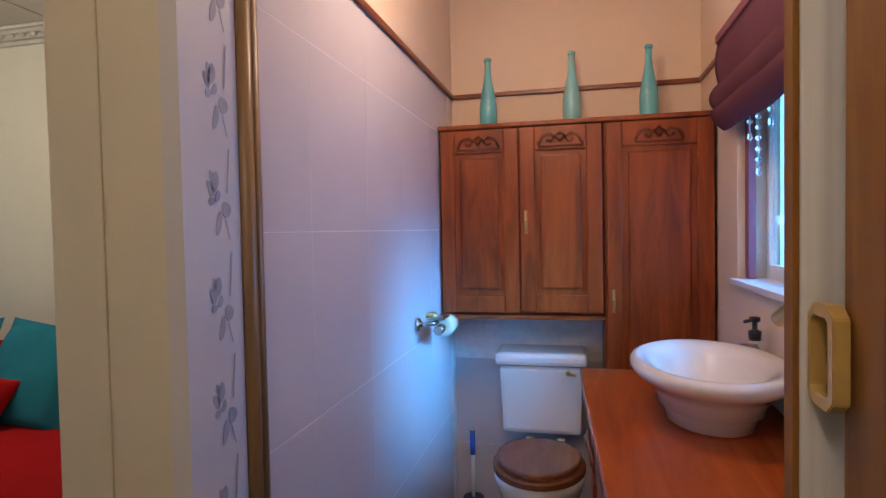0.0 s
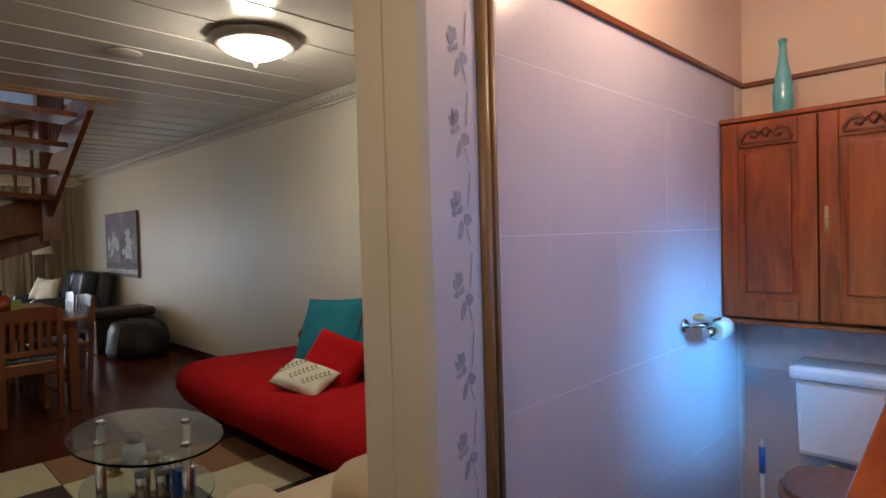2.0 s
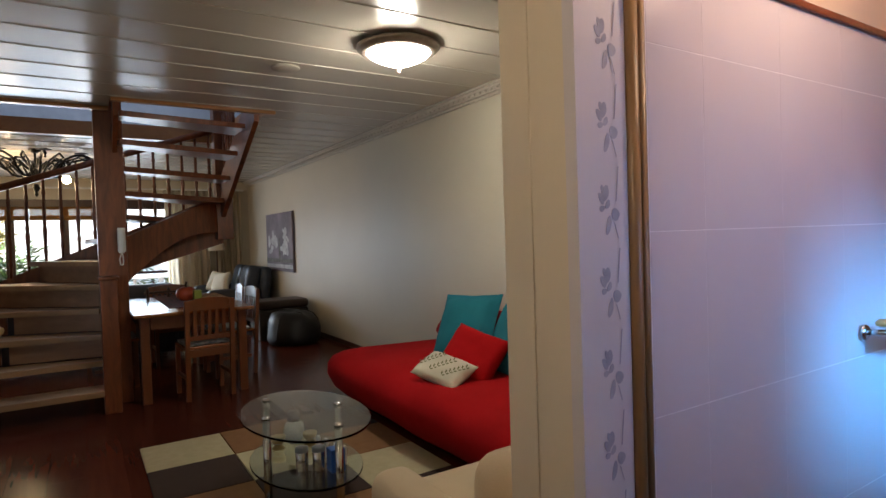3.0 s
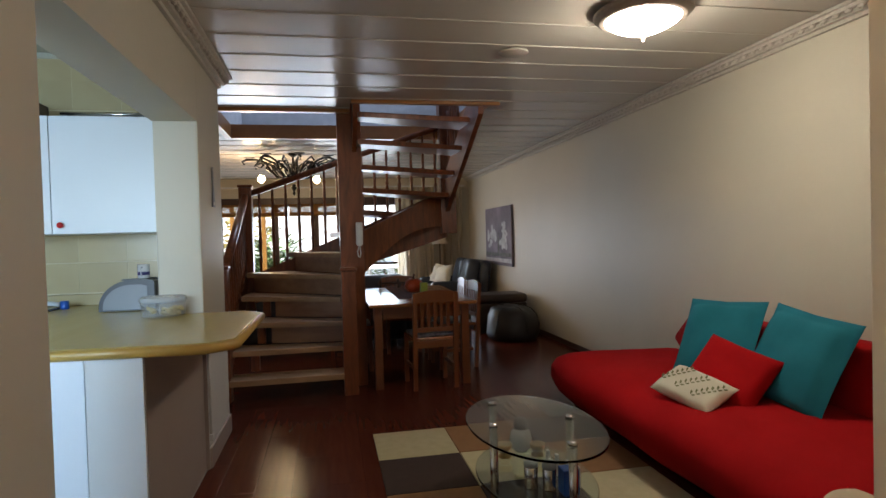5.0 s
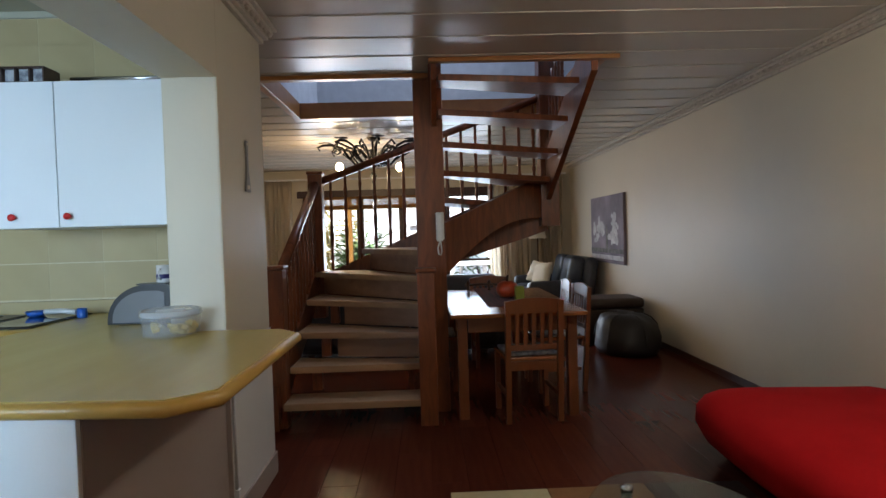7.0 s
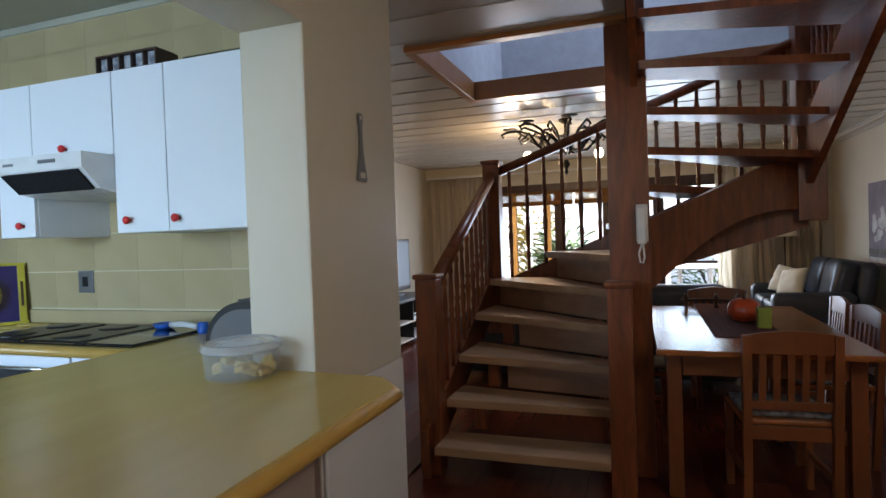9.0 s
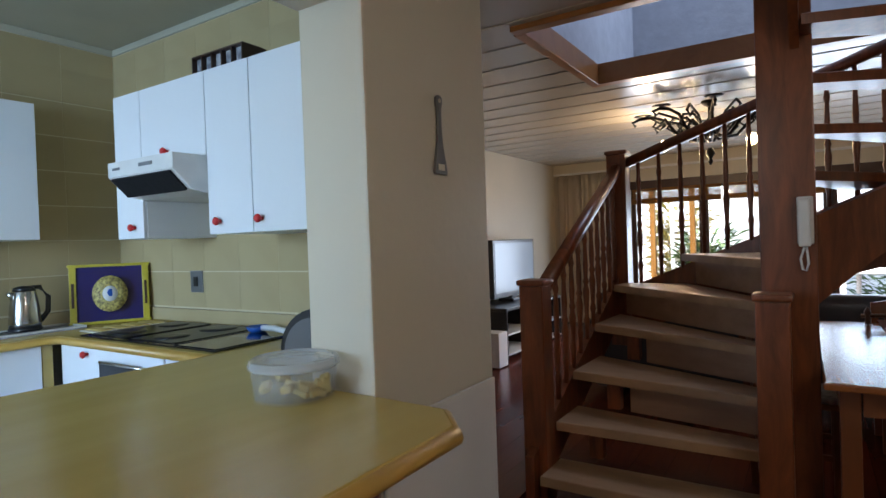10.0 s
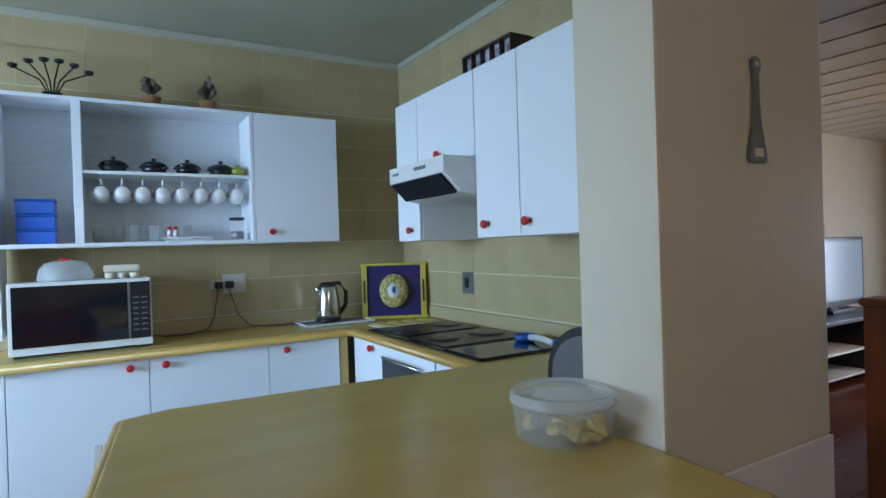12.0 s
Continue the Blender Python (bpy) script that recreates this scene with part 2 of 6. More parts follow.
BLUEPLASTIC = material("blue_plastic", (0.02, 0.10, 0.42), 0.35, None, 6.0)
PAINTSKY = material("painting_canvas", (0.24, 0.20, 0.23), 0.7, (0.11, 0.088, 0.105), 2.6, spread=0.35, bump=0.2)
PAINTWHITE = material("painting_white_foam", (0.56, 0.55, 0.54), 0.7, (0.30, 0.29, 0.30), 9.0, spread=0.4)
PAINTDARK = material("painting_dark_shore", (0.055, 0.05, 0.045), 0.7, (0.15, 0.14, 0.12), 12.0, spread=0.4)
PAVING = material("patio_paving", (0.36, 0.27, 0.22), 0.8, (0.28, 0.20, 0.16), 6.0, bump=0.4)
WHITEWALL = material("whitewashed_wall", (0.80, 0.80, 0.78), 0.8, (0.74, 0.74, 0.72), 2.0, bump=0.2)
LEAF = material("garden_leaf", (0.10, 0.16, 0.035), 0.6, (0.05, 0.10, 0.02), 8.0)
LEAFGOLD = material("yellowing_leaf", (0.34, 0.26, 0.05), 0.6, (0.22, 0.17, 0.03), 8.0)
TERRACOTTA = material("terracotta_paint", (0.42, 0.20, 0.10), 0.8, None, 4.0)
DUSTY = material("dusty_leaf", (0.075, 0.070, 0.045), 0.8, (0.13, 0.10, 0.08), 30.0)
GRASS = material("dry_lawn", (0.14, 0.15, 0.05), 0.95, (0.10, 0.10, 0.035), 3.0)


# ---- building helpers ----
def bm_box(bm, x0, x1, y0, y1, z0, z1, bevel=0.0):
    """A box with softened edges, added to bm."""
    made = bmesh.ops.create_cube(bm, size=1)["verts"]
    for v in made:
        v.co = Vector(((x0 + x1) / 2 + v.co.x * (x1 - x0), (y0 + y1) / 2 + v.co.y * (y1 - y0), (z0 + z1) / 2 + v.co.z * (z1 - z0)))
    if bevel:
        edges = list({e for v in made for e in v.link_edges})
        bmesh.ops.bevel(bm, geom=edges, offset=bevel, segments=2, affect="EDGES", profile=0.6)
    return bm


def box(x0, x1, y0, y1, z0, z1, bevel=0.0):
    return bm_box(bmesh.new(), x0, x1, y0, y1, z0, z1, bevel)


def lathe(profile, sides=28, at=(0, 0, 0), scale=(1, 1)):
    """A turned shape from (radius, height) pairs."""
    bm = bmesh.new()
    rings = []
    for r, z in profile:
        rings.append([bm.verts.new((at[0] + scale[0] * max(r, 0.0005) * math.cos(2 * math.pi * k / sides),
                                    at[1] + scale[1] * max(r, 0.0005) * math.sin(2 * math.pi * k / sides), at[2] + z)) for k in range(sides)])
    for low, high in zip(rings, rings[1:]):
        for k in range(sides):
            bm.faces.new((low[k], low[(k + 1) % sides], high[(k + 1) % sides], high[k]))
    bm.faces.new(rings[0][::-1])
    bm.faces.new(rings[-1])
    for f in bm.faces:
        f.smooth = True
    return bm


def tube(points, radius, sides=8, bm=None, taper=1.0):
    """A round bar swept along points."""
    bm = bm or bmesh.new()
    pts = [Vector(p) for p in points]
    rings = []
    for n, p in enumerate(pts):
        way = (pts[min(n + 1, len(pts) - 1)] - pts[max(n - 1, 0)]).normalized()
        side = way.cross(Vector((0, 0, 1)) if abs(way.z) < 0.9 else Vector((1, 0, 0))).normalized()
        up = side.cross(way)
        r = radius * (1 + (taper - 1) * n / max(1, len(pts) - 1))
        rings.append([bm.verts.new(p + r * (math.cos(2 * math.pi * k / sides) * side + math.sin(2 * math.pi * k / sides) * up)) for k in range(sides)])
    for low, high in zip(rings, rings[1:]):
        for k in range(sides):
            bm.faces.new((low[k], low[(k + 1) % sides], high[(k + 1) % sides], high[k])).smooth = True
    bm.faces.new(rings[0][::-1])
    bm.faces.new(rings[-1])
    return bm


def prism(outline, z0, z1, bevel=0.0):
    """An upright solid over a flat outline."""
    bm = bmesh.new()
    low = [bm.verts.new((x, y, z0)) for x, y in outline]
    high = [bm.verts.new((x, y, z1)) for x, y in outline]
    bm.faces.new(low[::-1])
    top = bm.faces.new(high)
    for k in range(len(low)):
        bm.faces.new((low[k], low[(k + 1) % len(low)], high[(k + 1) % len(low)], high[k]))
    bmesh.ops.recalc_face_normals(bm, faces=bm.faces)
    if bevel:
        bmesh.ops.bevel(bm, geom=list(top.edges), offset=bevel, segments=3, affect="EDGES", profile=0.6)
    return bm


def slab(quad, thick):
    """A flat board from four corners, thickened along its normal."""
    bm = bmesh.new()
    q = [Vector(c) for c in quad]
    n = (q[1] - q[0]).cross(q[-1] - q[0]).normalized() * thick
    a, b = [bm.verts.new(c) for c in q], [bm.verts.new(c - n) for c in q]
    bm.faces.new(a)
    bm.faces.new(b[::-1])
    for k in range(len(q)):
        bm.faces.new((a[k], b[k], b[(k + 1) % len(q)], a[(k + 1) % len(q)]))
    bmesh.ops.recalc_face_normals(bm, faces=bm.faces)
    return bm


def cushion(w, h, d, puff=0.45, seed=0, rim=1.0):
    """A stuffed square pad in the xz plane, its thickness along y; rim < 1 leaves a flat flange."""
    bm = bmesh.new()
    n = 20
    sides = []
    for s in (-1, 1):
        grid = []
        for i in range(n + 1):
            row = []
            for j in range(n + 1):
                u, v = 2 * i / n - 1, 2 * j / n - 1
                p, q = min(1.0, abs(u) / rim), min(1.0, abs(v) / rim)
                t = max(0.015, max(0.0, (1 - p ** 4) * (1 - q ** 4)) ** puff)
                pinch = 1 - 0.10 * (1 - abs(u * v)) * (abs(u) ** 3 + abs(v) ** 3) / 2
                wob = 0.04 * noise.noise((u * 1.7 + seed, v * 1.7, s * 0.7))
                row.append(bm.verts.new((w / 2 * u * pinch, s * d / 2 * t * (1 + 4 * wob), h / 2 * v * pinch + wob * h * 0.1)))
            grid.append(row)
        sides.append(grid)
        for i in range(n):
            for j in range(n):
                f = (grid[i][j], grid[i + 1][j], grid[i + 1][j + 1], grid[i][j + 1])
                bm.faces.new(f if s < 0 else f[::-1]).smooth = True
    for k in range(n):
        for a, b in (((k, 0), (k + 1, 0)), ((k + 1, n), (k, n)), ((0, k + 1), (0, k)), ((n, k), (n, k + 1))):
            bm.faces.new((sides[0][a[0]][a[1]], sides[1][a[0]][a[1]], sides[1][b[0]][b[1]], sides[0][b[0]][b[1]]))
    bmesh.ops.recalc_face_normals(bm, faces=bm.faces)
    return bm


def shift(bm, m):
    bm.transform(m)
    return bm


def finish(name, bm, mat, smooth=False):
    mesh = bpy.data.meshes.new(name)
    if smooth:
        for f in bm.faces:
            f.smooth = True
    bm.to_mesh(mesh)
    bm.free()
    mesh.materials.append(mat)
    return mesh


def part(name, bm, mat, parent, label="", smooth=False):
    ob = new(name, finish(name, bm, mat, smooth))
    ob.parent = parent
    if label:
        tagged(ob, label)
    return ob


def solid(name, bm, mat, label, category, group="", kind="", smooth=False):
    return tagged(new(name, finish(name, bm, mat, smooth)), label, category, group, kind)


def thing(name, label, category, m=None, group=""):
    ob = tagged(new(name), label, category, group)
    if m is not None:
        ob.matrix_world = m
    return ob


def structure(name, bm, mat, label="", category="wall"):
    return solid(name, bm, mat, label, category, kind="structure")


# ---- large structure ----
TOP = 2.45
BACK_X, SIDE_Y = -10.2, 3.23
floor = structure("floor", box(BACK_X, 2.3, -2.6, SIDE_Y, -0.12, -0.012), FLOOR, "dark red-brown laminate floor boards", "floor")
structure("floor_kitchen", box(-3.57, 1.0, -2.92, -0.20, -0.10, 0.006), KFLOOR, "grey tiled kitchen floor", "floor")
structure("floor_bathroom", box(0.24, 1.30, 1.47, 3.17, -0.10, 0.006), KFLOOR, "grey tiled bathroom floor", "floor")

structure("wall_north", box(BACK_X, 0.01, SIDE_Y, SIDE_Y + 0.15, 0, TOP), WALL, "long cream painted living room wall", "wall")
structure("wall_partition", box(0.01, 0.21, 1.33, SIDE_Y, 0, TOP), JAMB, "cream wall end between living room and bathroom", "wall")
structure("wall_bathroom_front", box(1.13, 2.3, 1.38, 1.47, 0, TOP), JAMB, "cream wall beside the bathroom doorway", "wall")
structure("wall_bathroom_head", box(0.21, 1.13, 1.36, 1.47, 2.2, TOP), JAMB, "cream wall above the bathroom doorway", "wall")
structure("wall_bathroom_back", box(0.21, 1.42, 3.17, 3.27, 0, 2.4), PEACH, "peach painted bathroom wall", "wall")
structure("wall_bathroom_east_low", box(1.29, 1.42, 1.47, 3.17, 0, 1.12), PEACH, "peach painted bathroom wall", "wall")
structure("wall_bathroom_east_high", box(1.29, 1.42, 1.47, 3.17, 1.905, 2.4), PEACH, "peach painted bathroom wall", "wall")
structure("wall_bathroom_east_far", box(1.29, 1.42, 2.63, 3.17, 1.12, 1.905), PEACH, "peach painted bathroom wall", "wall")
structure("wall_bathroom_east_near", box(1.29, 1.42, 1.47, 1.62, 1.12, 1.905), PEACH, "peach painted bathroom wall", "wall")
structure("ceiling_bathroom", box(0.21, 1.42, 1.47, 3.27, 2.4, 2.48), PEACH, "peach painted bathroom ceiling", "ceiling")
structure("wall_passage_end", box(2.3, 2.4, -0.43, 1.47, 0, TOP), WALL, "cream passage end wall", "wall")
structure("wall_kitchen_side", box(-0.93, 2.3, -0.43, -0.19, 0, TOP), WALL, "cream wall beside the kitchen hatch", "wall")
structure("wall_hatch_beam", box(-2.78, -0.93, -0.43, -0.19, 2.01, TOP), WALL, "cream bulkhead above the kitchen hatch", "wall")
structure("wall_pillar", box(-3.46, -2.78, -0.43, -0.19, 0.815, TOP, 0.010), WALL, "cream painted pillar beside the kitchen hatch", "pillar")
structure("wall_pillar_base", box(-3.462, -2.785, -0.435, -0.186, 0, 0.815), HALF, "pale painted pillar base below the worktop", "pillar")
structure("wall_kitchen_lounge", box(-3.70, -3.57, -3.05, -0.43, 0, 2.61), WALL, "cream wall between kitchen and lounge", "wall")
structure("wall_kitchen_stub", box(-3.57, -3.46, -0.50, -0.432, 0, TOP), WALL, "cream wall behind the pillar", "wall")
structure("wall_kitchen_back", box(-3.70, 1.1, -3.05, -2.92, 0, 2.61), WALL, "kitchen back wall", "wall")
structure("wall_kitchen_east_low", box(1.0, 1.1, -2.92, -0.43, 0, 1.0), WALL, "kitchen end wall", "wall")
structure("wall_kitchen_east_high", box(1.0, 1.1, -2.92, -0.43, 2.2, 2.61), WALL, "kitchen end wall", "wall")
structure("wall_kitchen_east_far", box(1.0, 1.1, -2.92, -2.6, 1.0, 2.2), WALL, "kitchen end wall", "wall")
structure("wall_kitchen_east_near", box(1.0, 1.1, -0.8, -0.43, 1.0, 2.2), WALL, "kitchen end wall", "wall")
structure("ceiling_kitchen", box(-3.70, 1.1, -3.05, -0.43, 2.61, 2.7), PLAIN_CEIL, "plain cream kitchen ceiling", "ceiling")
structure("wall_lounge_south", box(BACK_X, -3.80, -2.75, -2.6, 0, TOP), WALL, "cream lounge wall", "wall")
structure("wall_lounge_return", box(-3.80, -3.702, -2.6, -0.43, 0, TOP), WALL, "cream lounge wall", "wall")
far = BACK_X
structure("wall_west_left", box(far - 0.2, far, -2.75, -1.42, 0, 2.57), WALL, "cream wall beside the patio doors", "wall")
structure("wall_west_right", box(far - 0.2, far, 2.0, SIDE_Y + 0.15, 0, 2.57), WALL, "cream wall beside the window", "wall")
structure("wall_west_head", box(far - 0.2, far, -1.42, 2.0, 2.02, 2.57), WALL, "cream wall above the patio doors", "wall")
structure("wall_west_sill", box(far - 0.2, far, 1.04, 2.0, 0, 0.36), WALL, "cream wall below the window", "wall")

# board ceiling with the stairwell left open, boards across the room
HOLE_X0, HOLE_XL, HOLE_XR, HOLE_Y0, HOLE_YM, HOLE_Y1 = -5.72, -4.44, -4.06, -0.46, 0.74, 1.88


def board_ceiling():
    bm = bmesh.new()
    width, x = 0.345, -10.18
    while x < 2.3:
        x1 = min(x + width, 2.3)
        cuts = sorted({x, x1, *(c for c in (HOLE_X0, HOLE_XL, HOLE_XR) if x < c < x1)})
        for a, b in zip(cuts, cuts[1:]):
            mid = (a + b) / 2
            spans = [(-2.6, SIDE_Y)] if mid < -3.70 else [(-0.19, SIDE_Y)] if mid < 0.01 else [(-0.19, 1.36)]
            if HOLE_X0 < mid < HOLE_XL:
                spans = [(-2.6, HOLE_Y0), (HOLE_Y1, SIDE_Y)]
            elif HOLE_XL < mid < HOLE_XR:
                spans = [(-2.6, HOLE_YM), (HOLE_Y1, SIDE_Y)]
            for y0, y1 in spans:
                bm_box(bm, a + (0.001 if a == x else 0), b - (0.001 if b == x1 else 0), y0, y1, TOP, TOP + 0.03)
                if b == x1:
                    bm_box(bm, b - 0.009, b + 0.009, y0, y1, TOP - 0.005, TOP + 0.006)
        x = x1
    return bm


structure("ceiling", board_ceiling(), CEIL, "glossy cream painted board ceiling", "ceiling")
structure("ceiling_slab_west", box(BACK_X, HOLE_X0, -2.75, SIDE_Y, TOP + 0.035, 2.57), PLAIN_CEIL, "", "ceiling")
structure("ceiling_slab_east", box(HOLE_XR, 2.4, -0.43, SIDE_Y, TOP + 0.035, 2.57), PLAIN_CEIL, "", "ceiling")
structure("ceiling_slab_south", box(HOLE_X0, HOLE_XR, -2.75, HOLE_Y0, TOP + 0.035, 2.57), PLAIN_CEIL, "", "ceiling")
structure("ceiling_slab_north", box(HOLE_X0, HOLE_XR, HOLE_Y1, SIDE_Y, TOP + 0.035, 2.57), PLAIN_CEIL, "", "ceiling")
structure("ceiling_slab_step", box(HOLE_XL, HOLE_XR, HOLE_Y0, HOLE_YM, TOP + 0.035, 2.57), PLAIN_CEIL, "", "ceiling")
structure("wall_landing_west", box(-7.1, -7.0, -1.6, 3.3, 2.58, 4.9), ROUGHCAST, "rough plastered landing wall", "wall")
structure("wall_landing_south", box(-7.0, -2.6, -0.62, -0.52, 2.58, 4.9), ROUGHCAST, "rough plastered landing wall", "wall")
structure("wall_landing_north", box(-7.0, -2.6, 3.2, 3.3, 2.58, 4.9), ROUGHCAST, "rough plastered landing wall", "wall")
structure("wall_landing_east", box(-2.6, -2.5, -1.6, 3.3, 2.58, 4.9), ROUGHCAST, "rough plastered landing wall", "wall")
structure("ceiling_landing", box(-7.1, -2.5, -1.6, 3.3, 4.9, 5.0), ROUGHCAST, "rough plastered landing ceiling", "ceiling")

# wooden trim round the stairwell
for a in ((HOLE_XL - 0.005, HOLE_XL + 0.07, HOLE_Y0 - 0.05, HOLE_YM), (HOLE_XR - 0.005, HOLE_XR + 0.05, HOLE_YM, HOLE_Y1 + 0.12),
          (HOLE_X0 - 0.005, HOLE_XL, HOLE_Y0 - 0.06, HOLE_Y0 + 0.005), (HOLE_X0 - 0.08, HOLE_X0 + 0.005, HOLE_Y0 - 0.06, HOLE_Y1),
          (HOLE_X0, HOLE_XR, HOLE_Y1 - 0.005, HOLE_Y1 + 0.04)):
    structure("trim", box(*a, TOP - 0.028, TOP + 0.12, 0.006), GOLDWOOD, "varnished pine trim round the stairwell", "trim")

# plaster cornices: stepped strips with a row of small leaf knobs
def cornice(a, b, inward):
    bm = bmesh.new()
    a, b, n = Vector(a), Vector(b), Vector(inward)
    along = (b - a).normalized()
    for depth, drop in ((0.10, 0.018), (0.078, 0.036), (0.052, 0.060), (0.024, 0.080)):
        lo = [min(a[k], b[k], a[k] + n[k] * depth, b[k] + n[k] * depth) for k in (0, 1)]
        hi = [max(a[k], b[k], a[k] + n[k] * depth, b[k] + n[k] * depth) for k in (0, 1)]
        bm_box(bm, lo[0], hi[0], lo[1], hi[1], TOP - drop, TOP - 0.001, 0.004)
    step, s = 0.075, 0.04
    while s < (b - a).length:
        p = a + along * s + n * 0.066
        made = bmesh.ops.create_icosphere(bm, subdivisions=1, radius=0.5)["verts"]
        for v in made:
            v.co = Vector((p.x, p.y, TOP - 0.044)) + along * v.co.x * 0.055 + n * v.co.y * 0.030 + Vector((0, 0, v.co.z * 0.030))
        s += step
    return bm


structure("trim", cornice((BACK_X, SIDE_Y, 0), (0.01, SIDE_Y, 0), (0, -1, 0)), CORNICE, "plaster leaf cornice", "cornice")
structure("trim", cornice((-3.46, -0.19, 0), (2.3, -0.19, 0), (0, 1, 0)), CORNICE, "plaster leaf cornice", "cornice")
structure("trim", cornice((0.01, 1.33, 0), (0.01, SIDE_Y, 0), (-1, 0, 0)), CORNICE, "plaster leaf cornice", "cornice")
structure("baseboard", box(BACK_X, 0.01, SIDE_Y - 0.015, SIDE_Y, 0, 0.06, 0.004), DARKWOOD, "dark wooden baseboard", "baseboard")
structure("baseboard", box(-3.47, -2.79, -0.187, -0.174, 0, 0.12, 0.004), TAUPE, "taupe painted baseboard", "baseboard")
structure("trim", box(-3.57, 1.0, -2.92, -2.895, 2.57, 2.61, 0.008), PLAIN_CEIL, "narrow kitchen ceiling cornice", "cornice")
structure("trim", box(-3.57, -3.545, -2.895, -0.43, 2.57, 2.61, 0.008), PLAIN_CEIL, "narrow kitchen ceiling cornice", "cornice")
# the worktop's shade is put into this panel's colour
structure("wall_pillar_return", box(-2.785, -2.775, -0.425, -0.186, 0, 0.875), TAUPE, "panel below the worktop in shade-darkened taupe", "wall")

# doorway lining of the bathroom: stencilled strip, bead, dado rails
structure("trim", box(0.2095, 0.24, 1.3225, 1.465, 0, 2.2), STRIP, "lilac-white door lining with stencilled flowers", "trim")
structure("trim", box(0.005, 0.10, 1.3265, 1.331, 0, TOP - 0.1, 0.003), JAMB, "cream edge strip on the wall end", "trim")
structure("trim", tube([(0.243, 1.481, 0), (0.243, 1.481, 2.2)], 0.0145, 10), BEAD, "brown wooden door bead", "trim")
structure("trim", tube([(0.242, 1.508, 0), (0.242, 1.508, 2.2)], 0.0125, 10), BEAD, "brown wooden door bead", "trim")
structure("trim", box(0.24, 1.29, 3.155, 3.17, 1.885, 1.905, 0.004), CABDARK, "thin brown dado rail", "trim")
structure("trim", box(0.24, 0.252, 1.53, 3.155, 1.885, 1.905, 0.004), CABDARK, "thin brown dado rail", "trim")
structure("trim", box(1.278, 1.29, 2.72, 3.155, 1.885, 1.905, 0.004), CABDARK, "thin brown dado rail", "trim")
structure("trim", box(0.24, 1.29, 3.12, 3.17, 2.35, 2.40, 0.01), PLAIN_CEIL, "narrow white bathroom cornice", "cornice")

# ---- patio doors, window and curtains ----
def glazing(name, y0, y1, z0, z1, bars, label):
    ob = tagged(new(name), label, "window", kind="structure")
    x = far - 0.10
    part("window_frame", box(x - 0.03, x + 0.03, y0, y0 + 0.06, z0, z1, 0.004), DARKWOOD, ob)
    part("window_frame", box(x - 0.03, x + 0.03, y1 - 0.06, y1, z0, z1, 0.004), DARKWOOD, ob)
    part("window_frame", box(x - 0.03, x + 0.03, y0 + 0.06, y1 - 0.06, z1 - 0.07, z1, 0.004), DARKWOOD, ob)
    part("window_frame", box(x - 0.03, x + 0.03, y0 + 0.06, y1 - 0.06, z0, z0 + 0.08, 0.004), DARKWOOD, ob)
    for z in bars:
        part("glazing_bar", box(x - 0.02, x + 0.02, y0 + 0.06, y1 - 0.06, z - 0.02, z + 0.02, 0.003), DARKWOOD, ob)
    pane = part("pane", box(x - 0.003, x + 0.003, y0 + 0.05, y1 - 0.05, z0 + 0.06, z1 - 0.05), GLASS, ob)
    pane.visible_shadow = False
    return ob


for n, (y0, y1) in enumerate(((-1.42, -0.44), (-0.44, 0.29), (0.29, 1.01))):
    glazing(f"window_{n + 1}", y0, y1, 0.0, 2.02, (), "dark framed glass patio door")
glazing("window_4", 1.04, 2.0, 0.36, 2.02, (0.84,), "dark framed window with a cross bar")
structure("trim", box(far - 0.1, far - 0.02, 1.01, 1.04, 0, 2.02), DARKWOOD, "dark wooden window post", "trim")
structure("trim", box(far, far + 0.03, -1.5, 2.05, 1.98, 2.10, 0.005), DARKWOOD, "dark wooden window head", "trim")


def bamboo_blind(y0, y1):
    blind = thing("bamboo_blind", "rolled-up brown bamboo blind above the patio doors", "blind", group="patio blinds")
    for k in range(9):
        part("slat", tube([(far + 0.035, y0, 1.975 - k * 0.017), (far + 0.035, y1, 1.975 - k * 0.017)], 0.008, 6), OAK, blind)
    part("roll", tube([(far + 0.05, y0, 1.80), (far + 0.05, y1, 1.80)], 0.035, 12), OAK, blind)


bamboo_blind(-1.38, -0.2)
bamboo_blind(-0.17, 1.0)


def curtain(y0, y1, z1, label):
    bm = bmesh.new()
    n, rows = 70, 10
    grid = []
    for j in range(rows + 1):
        v = j / rows
        grid.append([bm.verts.new((far + 0.12 + 0.035 * math.sin(i * 0.95 + 0.5 * math.sin(3 * v)) * (0.6 + 0.4 * v) + 0.01 * math.sin(i * 2.3),
                                   y0 + (y1 - y0) * i / n + 0.02 * math.sin(2.2 * v + i * 0.3), 0.02 + (z1 - 0.02) * (1 - v))) for i in range(n + 1)])
    for j in range(rows):
        for i in range(n):
            bm.faces.new((grid[j][i], grid[j][i + 1], grid[j + 1][i + 1], grid[j + 1][i])).smooth = True
    bmesh.ops.solidify(bm, geom=list(bm.faces), thickness=0.004)
    return solid("curtain", bm, CURTAIN, label, "curtain", "patio curtains")


curtain(1.76, 2.50, 2.27, "long cream curtain drawn beside the window")
curtain(2.64, 3.05, 2.27, "long cream curtain hanging in the corner")
curtain(-2.48, -1.58, 2.27, "long cream curtain beside the patio doors")
rail = thing("curtain_rail", "white curtain rail on the far wall", "curtain rail")
part("rail", box(far + 0.10, far + 0.14, -2.55, 3.12, 2.27, 2.30, 0.004), PLASTIC, rail)
